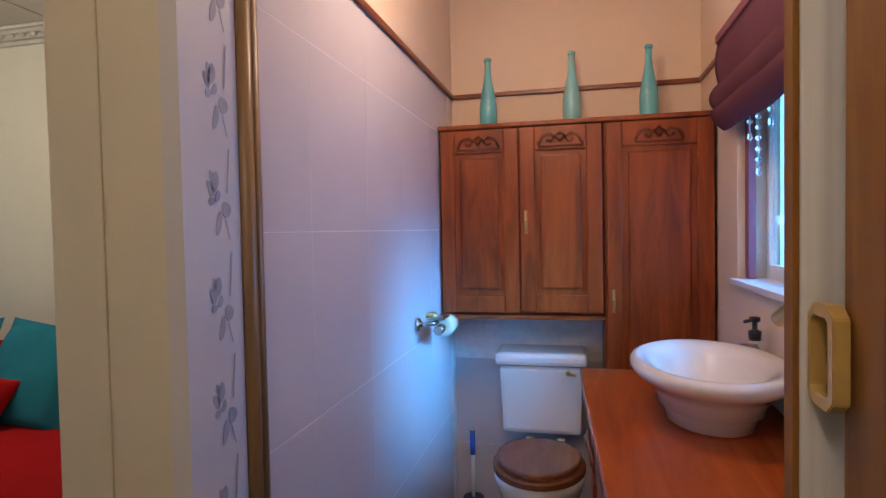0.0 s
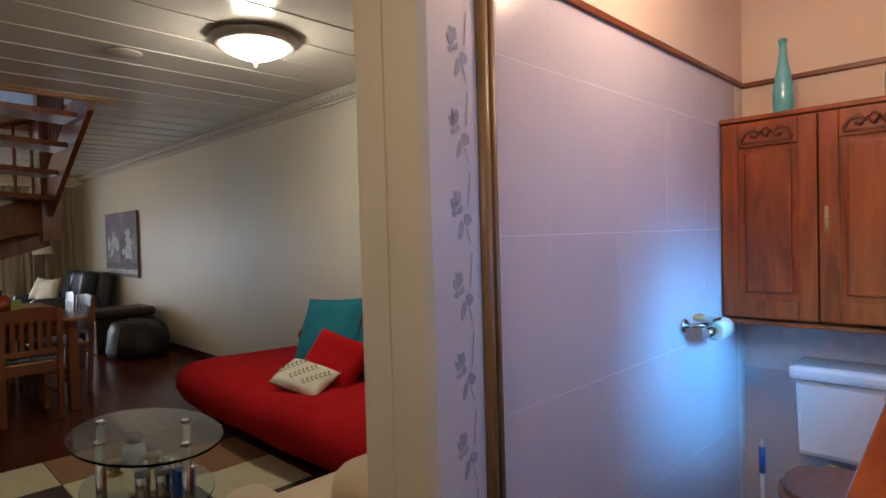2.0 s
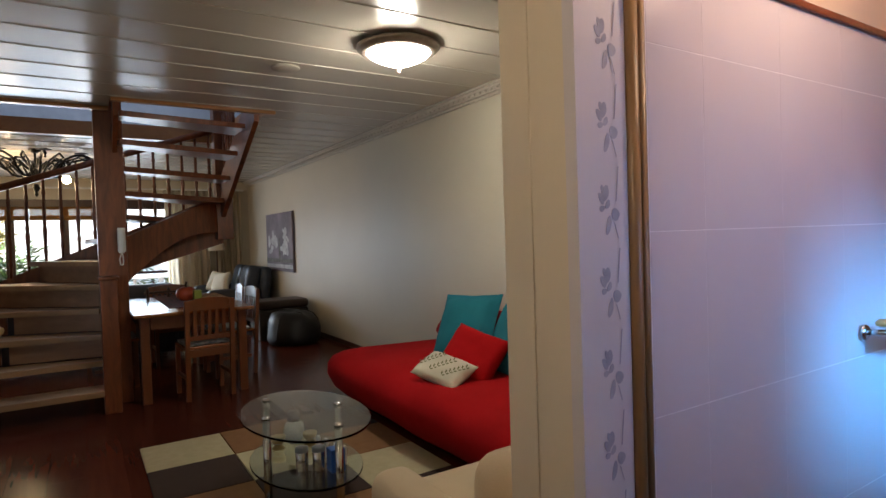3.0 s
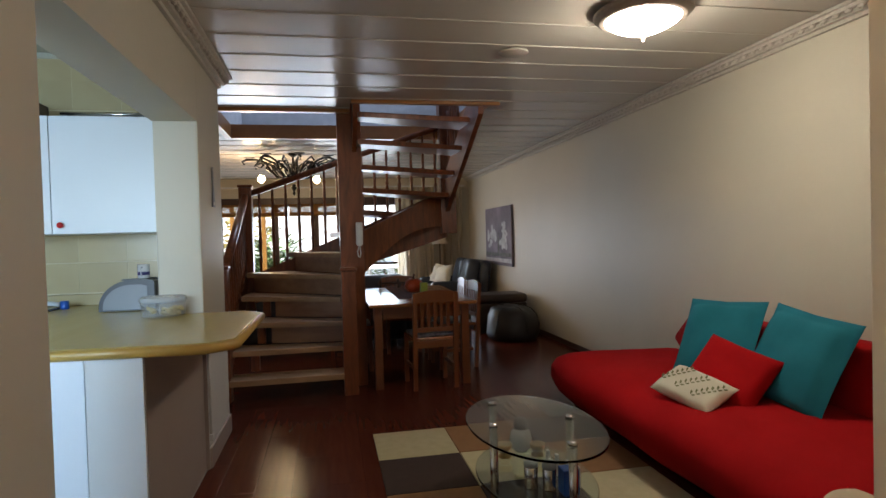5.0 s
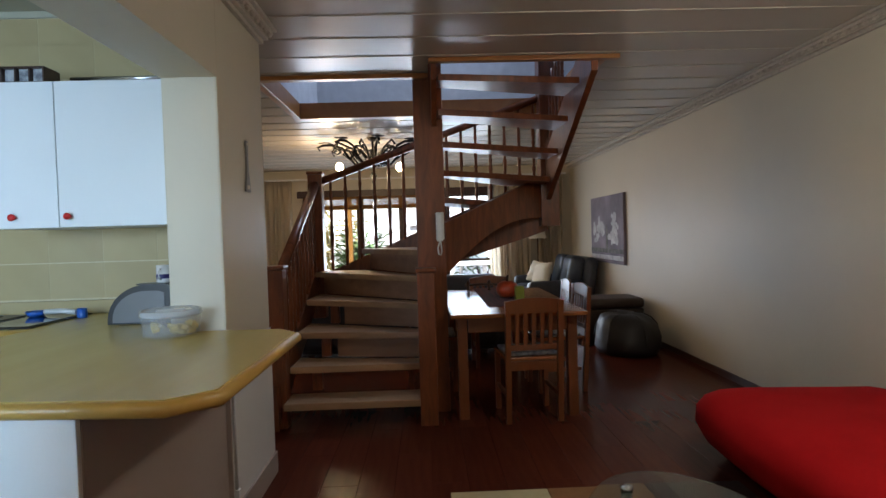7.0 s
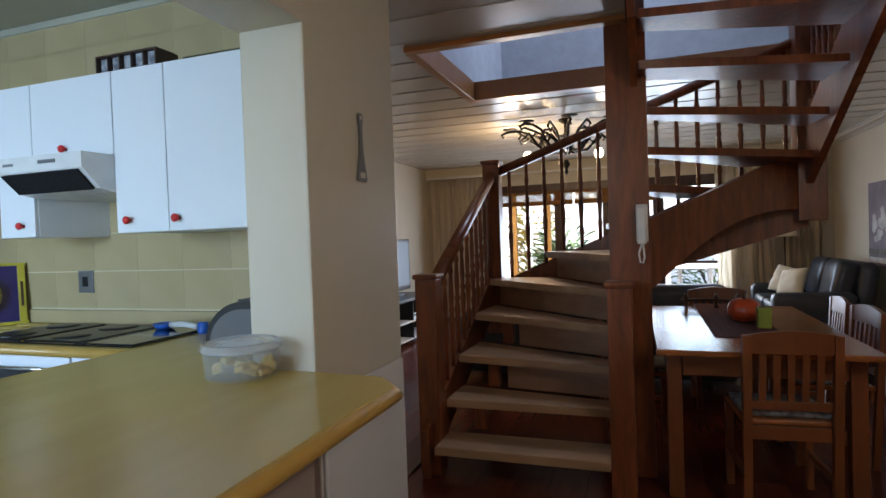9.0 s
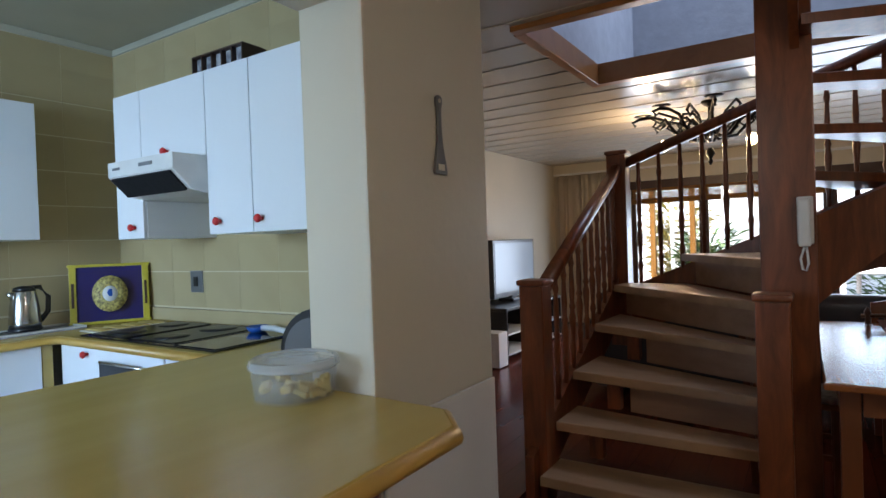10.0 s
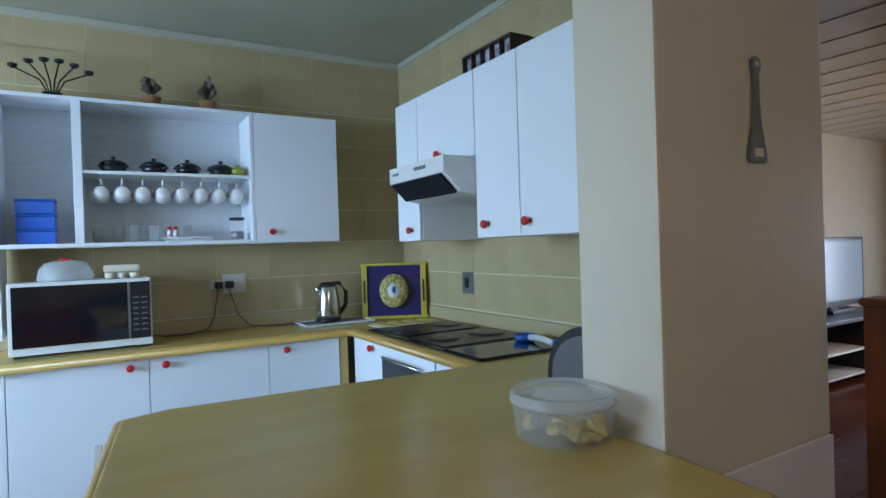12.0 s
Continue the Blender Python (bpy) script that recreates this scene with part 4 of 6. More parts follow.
# ---- bathroom ----
def panel_door(parent, x0, x1, y, z0, z1, carve_h, key_x, key_z):
    """A framed cabinet door facing -y with a raised panel, a carved crest and a brass key plate."""
    w = 0.058
    door = part("door", box(x0, x1, y, y + 0.02, z0, z1, 0.004), CABINET, parent)
    for a in ((x0, x0 + w, z0, z1), (x1 - w, x1, z0, z1), (x0 + w, x1 - w, z0, z0 + w * 1.2), (x0 + w, x1 - w, z1 - w * 1.6, z1)):
        part("door_rail", box(a[0], a[1], y - 0.012, y, a[2], a[3], 0.005), CABINET, door)
    part("raised_panel", box(x0 + w + 0.022, x1 - w - 0.022, y - 0.008, y, z0 + w * 1.2 + 0.025, z1 - w * 1.6 - 0.02, 0.007), CABINET, door)
    crest = bmesh.new()
    mid, top = (x0 + x1) / 2, z1 - 0.028
    half = min(0.085, (x1 - x0) * 0.27)
    for s in (-1, 1):
        tube([(mid + s * half, y - 0.014, top - 0.045), (mid + s * half * 0.8, y - 0.016, top - 0.012), (mid + s * half * 0.45, y - 0.017, top - 0.004),
              (mid + s * half * 0.25, y - 0.017, top - 0.02), (mid + s * half * 0.4, y - 0.017, top - 0.034), (mid + s * half * 0.6, y - 0.016, top - 0.026)], 0.006, 6, crest)
        tube([(mid, y - 0.017, top), (mid + s * half * 0.2, y - 0.017, top - 0.012), (mid, y - 0.017, top - 0.034)], 0.006, 6, crest)
    tube([(mid - half, y - 0.014, top - 0.05), (mid + half, y - 0.014, top - 0.05)], 0.005, 6, crest)
    part("carved_crest", crest, CABDARK, door)
    if key_x:
        plate = part("key_plate", box(key_x - 0.006, key_x + 0.006, y - 0.016, y - 0.012, key_z - 0.045, key_z + 0.045, 0.002), BRASS, door, "brass key plate")
        part("drop_handle", tube([(key_x, y - 0.018, key_z), (key_x, y - 0.026, key_z - 0.01), (key_x, y - 0.022, key_z - 0.04)], 0.005, 8), BRASS, plate)


upper = thing("bathroom_wall_cabinet", "honey-red wooden two-door wall cabinet above the toilet", "cabinet")
part("carcass", box(0.245, 0.885, 2.912, 3.165, 0.955, 1.70, 0.003), CABINET, upper)
part("bottom_board", box(0.243, 0.887, 2.892, 3.165, 0.938, 0.954, 0.003), CABINET, upper)
panel_door(upper, 0.250, 0.564, 2.892, 0.965, 1.695, 0.05, None, 0)
panel_door(upper, 0.570, 0.882, 2.888, 0.968, 1.695, 0.05, 0.592, 1.325)
tall = thing("bathroom_tall_cabinet", "tall honey-red wooden bathroom cupboard with a panelled door", "cabinet")
part("carcass", box(0.888, 1.285, 2.912, 3.165, 0.006, 1.70, 0.003), CABINET, tall)
panel_door(tall, 0.897, 1.278, 2.892, 0.05, 1.695, 0.05, 0.920, 1.015)
top_board = solid("cabinet_top_board", box(0.243, 1.288, 2.882, 3.167, 1.70, 1.718, 0.005), CABINET, "honey-red wooden board across the cabinet tops", "board")

for x, mat, tone in ((0.428, VASE, "turquoise"), (0.772, VASEPALE, "pale turquoise"), (1.070, VASE, "turquoise")):
    v = thing("bottle_vase", f"slim {tone} glass bottle vase on the cabinet", "vase", group="bottle vases")
    part("body", lathe([(0.026, 0), (0.033, 0.01), (0.037, 0.06), (0.036, 0.10), (0.028, 0.155), (0.018, 0.20), (0.0135, 0.24), (0.0125, 0.282)], 28, (x, 3.03, 1.718)), mat, v)
    part("lip", lathe([(0.0125, 0.282), (0.016, 0.286), (0.016, 0.294), (0.012, 0.298), (0.009, 0.296)], 28, (x, 3.03, 1.718)), mat, v)

toilet = thing("toilet", "white ceramic close-coupled toilet with a closed wooden seat", "toilet")
bm = box(0.462, 0.806, 2.975, 3.16, 0.45, 0.735, 0.02)
for v in bm.verts:
    v.co.x = 0.634 + (v.co.x - 0.634) * (0.93 + 0.07 * (v.co.z - 0.45) / 0.295)
part("cistern", bm, CERAMIC, toilet)
part("cistern_lid", box(0.448, 0.822, 2.955, 3.165, 0.735, 0.788, 0.018), CERAMIC, toilet)
lever = part("flush_lever", tube([(0.745, 2.975, 0.71), (0.745, 2.952, 0.71)], 0.010, 10), BRASS, toilet, "brass flush lever")
part("lever_arm", tube([(0.745, 2.950, 0.71), (0.775, 2.945, 0.706)], 0.006, 8), BRASS, lever)


def egg(cx, cy, rx, front, back_r, n=40):
    out = []
    for k in range(n):
        a = 2 * math.pi * k / n
        out.append((cx + rx * math.cos(a), cy + (front if math.sin(a) < 0 else back_r) * math.sin(a)))
    return out


part("lid", prism(egg(0.637, 2.78, 0.158, 0.205, 0.16), 0.43, 0.450, 0.012), SEAT, toilet, "closed walnut lid")
part("seat", prism(egg(0.637, 2.77, 0.172, 0.215, 0.17), 0.402, 0.427, 0.010), SEAT, toilet, "walnut seat")
bowl = bmesh.new()
rings = []
for z, s, dy in ((0.006, 0.62, 0.05), (0.06, 0.56, 0.05), (0.18, 0.60, 0.04), (0.28, 0.82, 0.01), (0.36, 0.97, 0), (0.40, 1.0, 0)):
    rings.append([bowl.verts.new((x, y, z)) for x, y in egg(0.637, 2.77 + dy, 0.172 * s, 0.21 * s, 0.19)])
for a, b in zip(rings, rings[1:]):
    for k in range(40):
        bowl.faces.new((a[k], a[(k + 1) % 40], b[(k + 1) % 40], b[k])).smooth = True
bowl.faces.new(rings[-1])
part("bowl", bowl, CERAMIC, toilet)
for x in (0.575, 0.70):
    part("hinge", tube([(x, 2.945, 0.438), (x + 0.03, 2.945, 0.438)], 0.012, 10), BRASS, toilet)

brush = thing("toilet_brush", "toilet brush with a blue and white handle in a dark holder", "toilet brush")
part("holder", lathe([(0.05, 0), (0.056, 0.02), (0.052, 0.09), (0.044, 0.125), (0.036, 0.125)], 20, (0.332, 3.05, 0.006)), BLUELAC, brush)
part("handle", tube([(0.332, 3.05, 0.10), (0.332, 3.045, 0.32)], 0.008, 10), PLASTIC, brush)
part("grip", tube([(0.332, 3.045, 0.32), (0.332, 3.043, 0.425)], 0.012, 10), BLUEPLASTIC, brush, "blue grip")
part("tip", tube([(0.332, 3.043, 0.425), (0.332, 3.042, 0.455)], 0.007, 10, None, 0.4), PLASTIC, brush)

holder = thing("paper_holder", "chrome toilet paper holder on the tiled wall", "paper holder")
part("plate", shift(lathe([(0.024, 0), (0.024, 0.006), (0.018, 0.012)], 20), pose(0.247, 2.50, 0.975, 0, 90, 0)), CHROME, holder)
part("arm", tube([(0.25, 2.50, 0.975), (0.30, 2.50, 0.98), (0.31, 2.52, 0.98), (0.31, 2.60, 0.98)], 0.009, 10), CHROME, holder)
part("cover", box(0.285, 0.345, 2.50, 2.58, 0.992, 1.003, 0.004), CHROME, holder)
part("rod", tube([(0.32, 2.50, 0.955), (0.32, 2.63, 0.955)], 0.016, 12), CHROME, holder)
part("knob", lathe([(0.02, 0), (0.022, 0.01), (0.012, 0.02)], 16, (0.30, 2.50, 1.0)), BRASS, holder)
roll = thing("paper_roll", "white toilet paper roll on the holder", "paper roll")
part("paper", shift(lathe([(0.024, 0), (0.034, 0.0), (0.036, 0.05), (0.034, 0.10), (0.024, 0.10)], 24), pose(0.32, 2.575, 0.955, 90, 0, 180)), OFFWHITE, roll)

vanity = thing("vanity_unit", "wooden vanity cupboard along the bathroom wall", "vanity unit")
part("body", box(0.845, 1.285, 1.55, 2.57, 0.006, 0.785, 0.004), CABINET, vanity)
top = part("tabletop", prism([(0.79, 2.615), (0.835, 1.52), (1.287, 1.52), (1.287, 2.615)], 0.787, 0.82, 0.008), VANITY, vanity, "polished orange-red wooden top")
for k in range(2):
    y0, y1 = 1.58 + k * 0.5, 2.04 + k * 0.5
    d = part("door", box(0.828, 0.845, y0, y1, 0.05, 0.74, 0.004), CABINET, vanity)
    part("raised_panel", box(0.818, 0.828, y0 + 0.07, y1 - 0.07, 0.14, 0.62, 0.006), CABINET, d)
    part("carved_crest", tube([(0.82, y0 + 0.10, 0.66), (0.815, (y0 + y1) / 2 - 0.05, 0.69), (0.815, (y0 + y1) / 2, 0.665), (0.815, (y0 + y1) / 2 + 0.05, 0.69), (0.82, y1 - 0.10, 0.66)], 0.008, 6), CABDARK, d)
    part("drop_handle", tube([(0.815, y1 - 0.03, 0.64), (0.805, y1 - 0.03, 0.62), (0.81, y1 - 0.03, 0.58)], 0.006, 8), BRASS, d)

basin = thing("vessel_basin", "stepped white ceramic vessel basin on the vanity top", "basin")
BASIN = [(0.128, 0), (0.142, 0.003), (0.150, 0.033), (0.155, 0.040), (0.170, 0.045), (0.179, 0.074), (0.189, 0.085), (0.222, 0.103), (0.246, 0.118), (0.253, 0.129),
         (0.252, 0.139), (0.244, 0.147), (0.228, 0.149), (0.196, 0.140), (0.172, 0.118), (0.140, 0.072), (0.09, 0.036), (0.03, 0.026)]
part("bowl", lathe(BASIN, 56, (1.100, 2.135, 0.82), (0.735, 1.06)), CERAMIC, basin)
part("drain", lathe([(0.025, 0), (0.025, 0.004), (0.005, 0.005)], 16, (1.100, 2.135, 0.8465)), CHROME, basin)
tap = thing("basin_tap", "polished bronze pillar tap behind the basin", "tap")
part("body", tube([(1.268, 1.94, 0.82), (1.268, 1.94, 1.13)], 0.018, 14), BRASS, tap)
part("spout", tube([(1.262, 1.94, 1.135), (1.252, 2.00, 1.12), (1.236, 2.062, 1.078)], 0.019, 14), BRASS, tap)
part("lever", box(1.247, 1.277, 1.92, 2.02, 1.158, 1.172, 0.005), CABDARK, tap)
soap = thing("soap_dispenser", "clear glass soap dispenser with a black pump", "soap dispenser")
SX, SY = 1.250, 2.30
part("bottle", lathe([(0.030, 0), (0.033, 0.01), (0.033, 0.135), (0.026, 0.155), (0.014, 0.165)], 20, (SX, SY, 0.82)), CLOUDY, soap)
part("liquid", lathe([(0.028, 0.005), (0.030, 0.012), (0.030, 0.09), (0.004, 0.0905)], 20, (SX, SY, 0.82)), CLOUDY, soap)
part("label", lathe([(0.0335, 0.06), (0.0338, 0.061), (0.0338, 0.125), (0.0335, 0.126)], 20, (SX, SY, 0.82)), OFFWHITE, soap)
pump = part("pump", lathe([(0.015, 0.165), (0.017, 0.19), (0.007, 0.195), (0.007, 0.215), (0.014, 0.216), (0.014, 0.228), (0.003, 0.23)], 14, (SX, SY, 0.82)), BLACK, soap)
part("nozzle", tube([(SX, SY, 1.042), (SX - 0.03, SY - 0.02, 1.038)], 0.005, 8), BLACK, pump)
jar = thing("toiletry_jar", "small dark toiletry jar with a white label", "jar")
part("pot", lathe([(0.026, 0), (0.028, 0.01), (0.028, 0.13), (0.024, 0.14)], 18, (1.254, 2.375, 0.82)), BLUELAC, jar)
part("label", lathe([(0.0285, 0.05), (0.0288, 0.051), (0.0288, 0.11), (0.0285, 0.111)], 18, (1.254, 2.375, 0.82)), OFFWHITE, jar)
spare = thing("spare_paper_roll", "spare white toilet paper roll standing on the vanity", "paper roll")
part("paper", lathe([(0.022, 0.0), (0.056, 0.0), (0.058, 0.06), (0.056, 0.108), (0.022, 0.108)], 24, (1.222, 2.45, 0.82)), OFFWHITE, spare)

# window of the bathroom
bw = tagged(new("window_5"), "pale bathroom window with a plum frame", "window", kind="structure")
part("window_frame", box(1.375, 1.405, 1.62, 1.67, 1.12, 1.905, 0.004), WHITE, bw)
part("window_frame", box(1.375, 1.405, 2.605, 2.63, 1.12, 1.905, 0.004), WHITE, bw)
part("window_frame", box(1.375, 1.405, 1.67, 2.605, 1.12, 1.17, 0.004), WHITE, bw)
part("window_frame", box(1.375, 1.405, 1.67, 2.605, 1.855, 1.905, 0.004), WHITE, bw)
part("glazing_bar", box(1.38, 1.40, 2.20, 2.24, 1.17, 1.855, 0.003), WHITE, bw)
part("glazing_bar", box(1.38, 1.40, 1.67, 2.20, 1.42, 1.46, 0.003), GREY, bw)
pane = part("pane", box(1.387, 1.393, 1.66, 2.60, 1.15, 1.89), GLASS, bw)
pane.visible_shadow = False
part("window_sill", box(1.27, 1.42, 1.60, 2.65, 1.105, 1.125, 0.005), STRIP, bw)
sash = thing("plum_window_post", "narrow plum wooden post in the window opening", "window post")
part("post", box(1.312, 1.336, 2.592, 2.628, 1.126, 1.904, 0.004), PLUM, sash)
# emissive panel added in place of the outdoor daylight
structure("backdrop_bathroom", box(2.6, 2.8, 0.5, 7, -0.2, 4.0), DAYGLOW, "plain glowing panel standing in for daylight outside the bathroom window", "backdrop")

blind = thing("roman_blind", "half-raised plum cloth roman blind in soft folds", "blind")
part("headrail", box(1.232, 1.289, 1.70, 2.66, 1.885, 1.915, 0.005), PLUM, blind)
for k, (z1, z0, out) in enumerate(((1.895, 1.685, 0.040), (1.745, 1.640, 0.056), (1.685, 1.605, 0.046))):
    bm = bmesh.new()
    grid = []
    for i in range(19):
        y = 1.70 + 0.96 * i / 18
        row = []
        for j in range(7):
            v = j / 6
            bulge = out * math.sin(math.pi * (0.25 + 0.7 * v)) + 0.006 * math.sin(i * 0.9 + k) * v
            row.append(bm.verts.new((1.27 - bulge - 0.004 * k, y, z1 + (z0 - z1) * v - 0.012 * math.sin(math.pi * i / 18) * v)))
        grid.append(row)
    for i in range(18):
        for j in range(6):
            bm.faces.new((grid[i][j], grid[i + 1][j], grid[i + 1][j + 1], grid[i][j + 1])).smooth = True
    bmesh.ops.solidify(bm, geom=list(bm.faces), thickness=0.004)
    part("fold", bm, PLUM, blind)
for y, drop in ((2.472, 0.05), (2.39, 0.16), (2.285, 0.04)):
    string = thing("bead_string", "hanging string of clear glass beads in the window", "bead string", group="bead strings")
    part("thread", tube([(1.285, y, 1.66), (1.285, y, 1.62 - drop)], 0.0012, 5), PLASTIC, string)
    for j in range(int(drop / 0.03)):
        part("bead", lathe([(0.002, -0.007), (0.008, -0.003), (0.008, 0.003), (0.002, 0.007)], 8, (1.285, y, 1.60 - j * 0.03)), GLASS, string)
    part("drop", lathe([(0.002, -0.016), (0.008, -0.008), (0.006, 0.003), (0.002, 0.010)], 8, (1.285, y, 1.61 - drop)), GLASS, string)

slider = thing("sliding_door", "limed white sliding door with a brass pull, half open", "door")
part("stile", box(1.062, 1.128, 1.425, 1.462, 0.01, 2.19, 0.004), LIMED, slider)
part("edge", box(1.054, 1.062, 1.427, 1.460, 0.01, 2.19, 0.002), OAK, slider, "honey wooden door edge")
part("leaf", box(1.128, 1.75, 1.472, 1.50, 0.01, 2.19, 0.002), LIMED, slider)
pull_bm = bmesh.new()
outer = [(0, 1.088), (0.018, 1.072), (0.058, 1.072), (0.075, 1.086), (0.075, 1.186), (0.058, 1.200), (0.018, 1.200), (0, 1.184)]
inner = [(0.010, 1.096), (0.022, 1.088), (0.052, 1.088), (0.060, 1.095), (0.060, 1.177), (0.052, 1.184), (0.022, 1.184), (0.010, 1.176)]
loops = [[pull_bm.verts.new((x, 1.425 - d, z)) for d, z in ring] for x, ring in ((1.070, outer), (1.070, inner), (1.089, inner), (1.089, outer))]
for a, b in zip(loops, loops[1:] + loops[:1]):
    for k in range(8):
        pull_bm.faces.new((a[k], a[(k + 1) % 8], b[(k + 1) % 8], b[k]))
bmesh.ops.recalc_face_normals(pull_bm, faces=pull_bm.faces)
bmesh.ops.bevel(pull_bm, geom=list(pull_bm.edges), offset=0.0015, segments=2, affect="EDGES")
part("handle", pull_bm, GOLDPAINT, slider, "brass pull handle")
frame_post = structure("trim", box(1.092, 1.20, 1.28, 1.378, 0, 2.25, 0.006), OAK, "golden oak door frame", "trim")

fitting = thing("bathroom_ceiling_light", "small round bathroom ceiling light", "ceiling light")
part("base", lathe([(0.09, 0), (0.09, 0.02), (0.06, 0.03)], 24, (0.62, 2.0, 2.37)), BRASS, fitting)
part("bulb", lathe([(0.01, 0.0), (0.045, 0.03), (0.055, 0.08), (0.03, 0.13)], 20, (0.62, 2.0, 2.24)), BULB, fitting)
# unseen fitting made up to house the passage fill light
fitting2 = thing("passage_fill_fitting", "added round fill light fitting in the passage, out of view", "ceiling light")
part("base", lathe([(0.09, 0), (0.09, 0.02), (0.06, 0.03)], 24, (0.62, 0.10, 2.42)), BRASS, fitting2)
part("bulb", lathe([(0.01, 0.0), (0.045, 0.03), (0.055, 0.08), (0.03, 0.13)], 20, (0.62, 0.10, 2.29)), BULB, fitting2)


# stencilled flowers on the door lining: thin painted shapes
def stencil(z, flip):
    ob = thing("stencil_flower", "grey-blue stencilled flower on the door lining", "stencil", group="stencil flowers")

    def blob(cy, cz, ry, rz, turn):
        n, pts = 12, []
        for k in range(n):
            a = 2 * math.pi * k / n
            u, v = ry * math.cos(a), rz * math.sin(a) * (1 - 0.25 * math.cos(a))
            pts.append((cy + u * math.cos(turn) - v * math.sin(turn), cz + u * math.sin(turn) + v * math.cos(turn)))
        bm = bmesh.new()
        bm.faces.new([bm.verts.new((0.2408, y, zz)) for y, zz in pts])
        bmesh.ops.recalc_face_normals(bm, faces=bm.faces)
        bmesh.ops.solidify(bm, geom=list(bm.faces), thickness=-0.0006)
        return bm
    y = 1.40
    for dy, dz, ry, rz, turn in ((-0.002, 0.030, 0.009, 0.017, -0.3), (-0.014, 0.020, 0.007, 0.013, 0.5), (0.004, 0.008, 0.006, 0.010, -0.5), (-0.012, 0.000, 0.008, 0.006, 0.4),
                                 (0.026, -0.012, 0.012, 0.013, 0.2), (0.006, -0.034, 0.007, 0.020, -0.25), (-0.010, 0.038, 0.005, 0.009, 0.2)):
        part("petal", blob(y + dy, z + dz, ry, rz, turn), STENCIL, ob)
    part("stem", slab([(0.2415, y + 0.034, z + 0.085), (0.2415, y + 0.037, z + 0.085), (0.2415, y + 0.029, z + 0.015), (0.2415, y + 0.026, z + 0.015)], 0.0005), STENCIL, ob)
    part("stem", slab([(0.2415, y + 0.020, z - 0.028), (0.2415, y + 0.0225, z - 0.028), (0.2415, y + 0.033, z - 0.06), (0.2415, y + 0.031, z - 0.06)], 0.0005), STENCIL, ob)


for k in range(13):
    stencil(0.16 + k * 0.165 + 0.034, k % 2)


# ---- living room ----
def loft(sections, closed=True):
    """A skin over loops of points, capped at both ends."""
    bm = bmesh.new()
    loops = [[bm.verts.new(p) for p in loop] for loop in sections]
    n = len(loops[0])
    for a, b in zip(loops, loops[1:]):
        for k in range(n):
            bm.faces.new((a[k], a[(k + 1) % n], b[(k + 1) % n], b[k])).smooth = True
    bm.faces.new(loops[0][::-1])
    bm.faces.new(loops[-1])
    bmesh.ops.recalc_face_normals(bm, faces=bm.faces)
    return bm


sofa = thing("daybed_sofa", "low sofa bed covered with a plain red throw, against the wall", "sofa")
profile = [(2.33, 0.03), (2.24, 0.07), (2.15, 0.15), (2.10, 0.25), (2.11, 0.33), (2.16, 0.385), (2.26, 0.415), (2.45, 0.425), (2.7, 0.42), (2.95, 0.415), (3.12, 0.41), (3.19, 0.37), (3.2, 0.2), (3.2, 0.03)]
sections = []
for i in range(33):
    s = i / 32
    x = -3.52 + 2.82 * s
    edge = min(1.0, (x + 3.54) / 0.34) if s < 0.5 else min(1.0, (-0.68 - x) / 0.2)
    k = math.sqrt(max(0.02, 1 - (1 - edge) ** 2))
    loop = []
    for y, z in profile:
        wave = 0.012 * noise.noise((x * 2.2, y * 2.5, z * 2)) + 0.006 * math.sin(x * 7 + y * 3)
        front = max(0, 2.7 - y)
        loop.append((x, y + front * 0.5 * (1 - k) + wave * (1 if y < 2.3 else 0.3), 0.03 + (z - 0.03) * (0.62 + 0.38 * k) + (wave if z > 0.3 else 0)))
    sections.append(loop)
part("seat", loft(sections), RED, sofa)
sections = []
for i in range(17):
    s = i / 16
    x = -3.06 + 2.30 * s
    e = min(1.0, min(s, 1 - s) * 16 / 1.6)
    k = math.sqrt(max(0.05, 1 - (1 - e) ** 2))
    mid = Vector((0, 3.08, 0.56))
    loop = []
    for a in range(20):
        t = 2 * math.pi * a / 20
        c, d = math.cos(t), math.sin(t)
        u, v = 0.11 * math.copysign(abs(c) ** 0.6, c), 0.18 * math.copysign(abs(d) ** 0.6, d)
        loop.append((x, mid.y + u * (0.6 + 0.4 * k) + v * 0.10, mid.z + v * k - 0.02 * (1 - k)))
    sections.append(loop)
part("backrest", loft(sections), RED, sofa)
for x in (-3.1, -1.0):
    for y in (2.6, 3.05):
        part("foot", tube([(x, y, 0), (x, y, 0.06)], 0.03, 10), BLACK, sofa)


def pillow(name, label, mat, w, h, d, m, seed, group="", rim=1.0):
    ob = thing(name, label, "cushion", m, group)
    part("cover", cushion(w, h, d, 0.42, seed, rim), mat, ob)
    return ob


pillow("cushion", "square teal cotton cushion with a flat flanged edge", TEAL, 0.54, 0.54, 0.17, pose(-2.33, 2.80, 0.635, -26, -3, 13), 1, "teal cushions", 0.89)
pillow("cushion", "square teal cotton cushion leaning on the sofa back", TEAL, 0.56, 0.54, 0.17, pose(-1.79, 2.85, 0.625, -25, 5, -3), 2, "teal cushions", 0.89)
pillow("cushion", "bright red square cushion leaning on a teal cushion", RED, 0.42, 0.38, 0.13, pose(-1.95, 2.58, 0.53, -38, 13, 17), 3)
leafy = pillow("cushion", "small off-white rectangular cushion printed with olive leaves", OFFWHITE, 0.38, 0.23, 0.09, pose(-1.95, 2.37, 0.483, -64, 8, 13), 4)
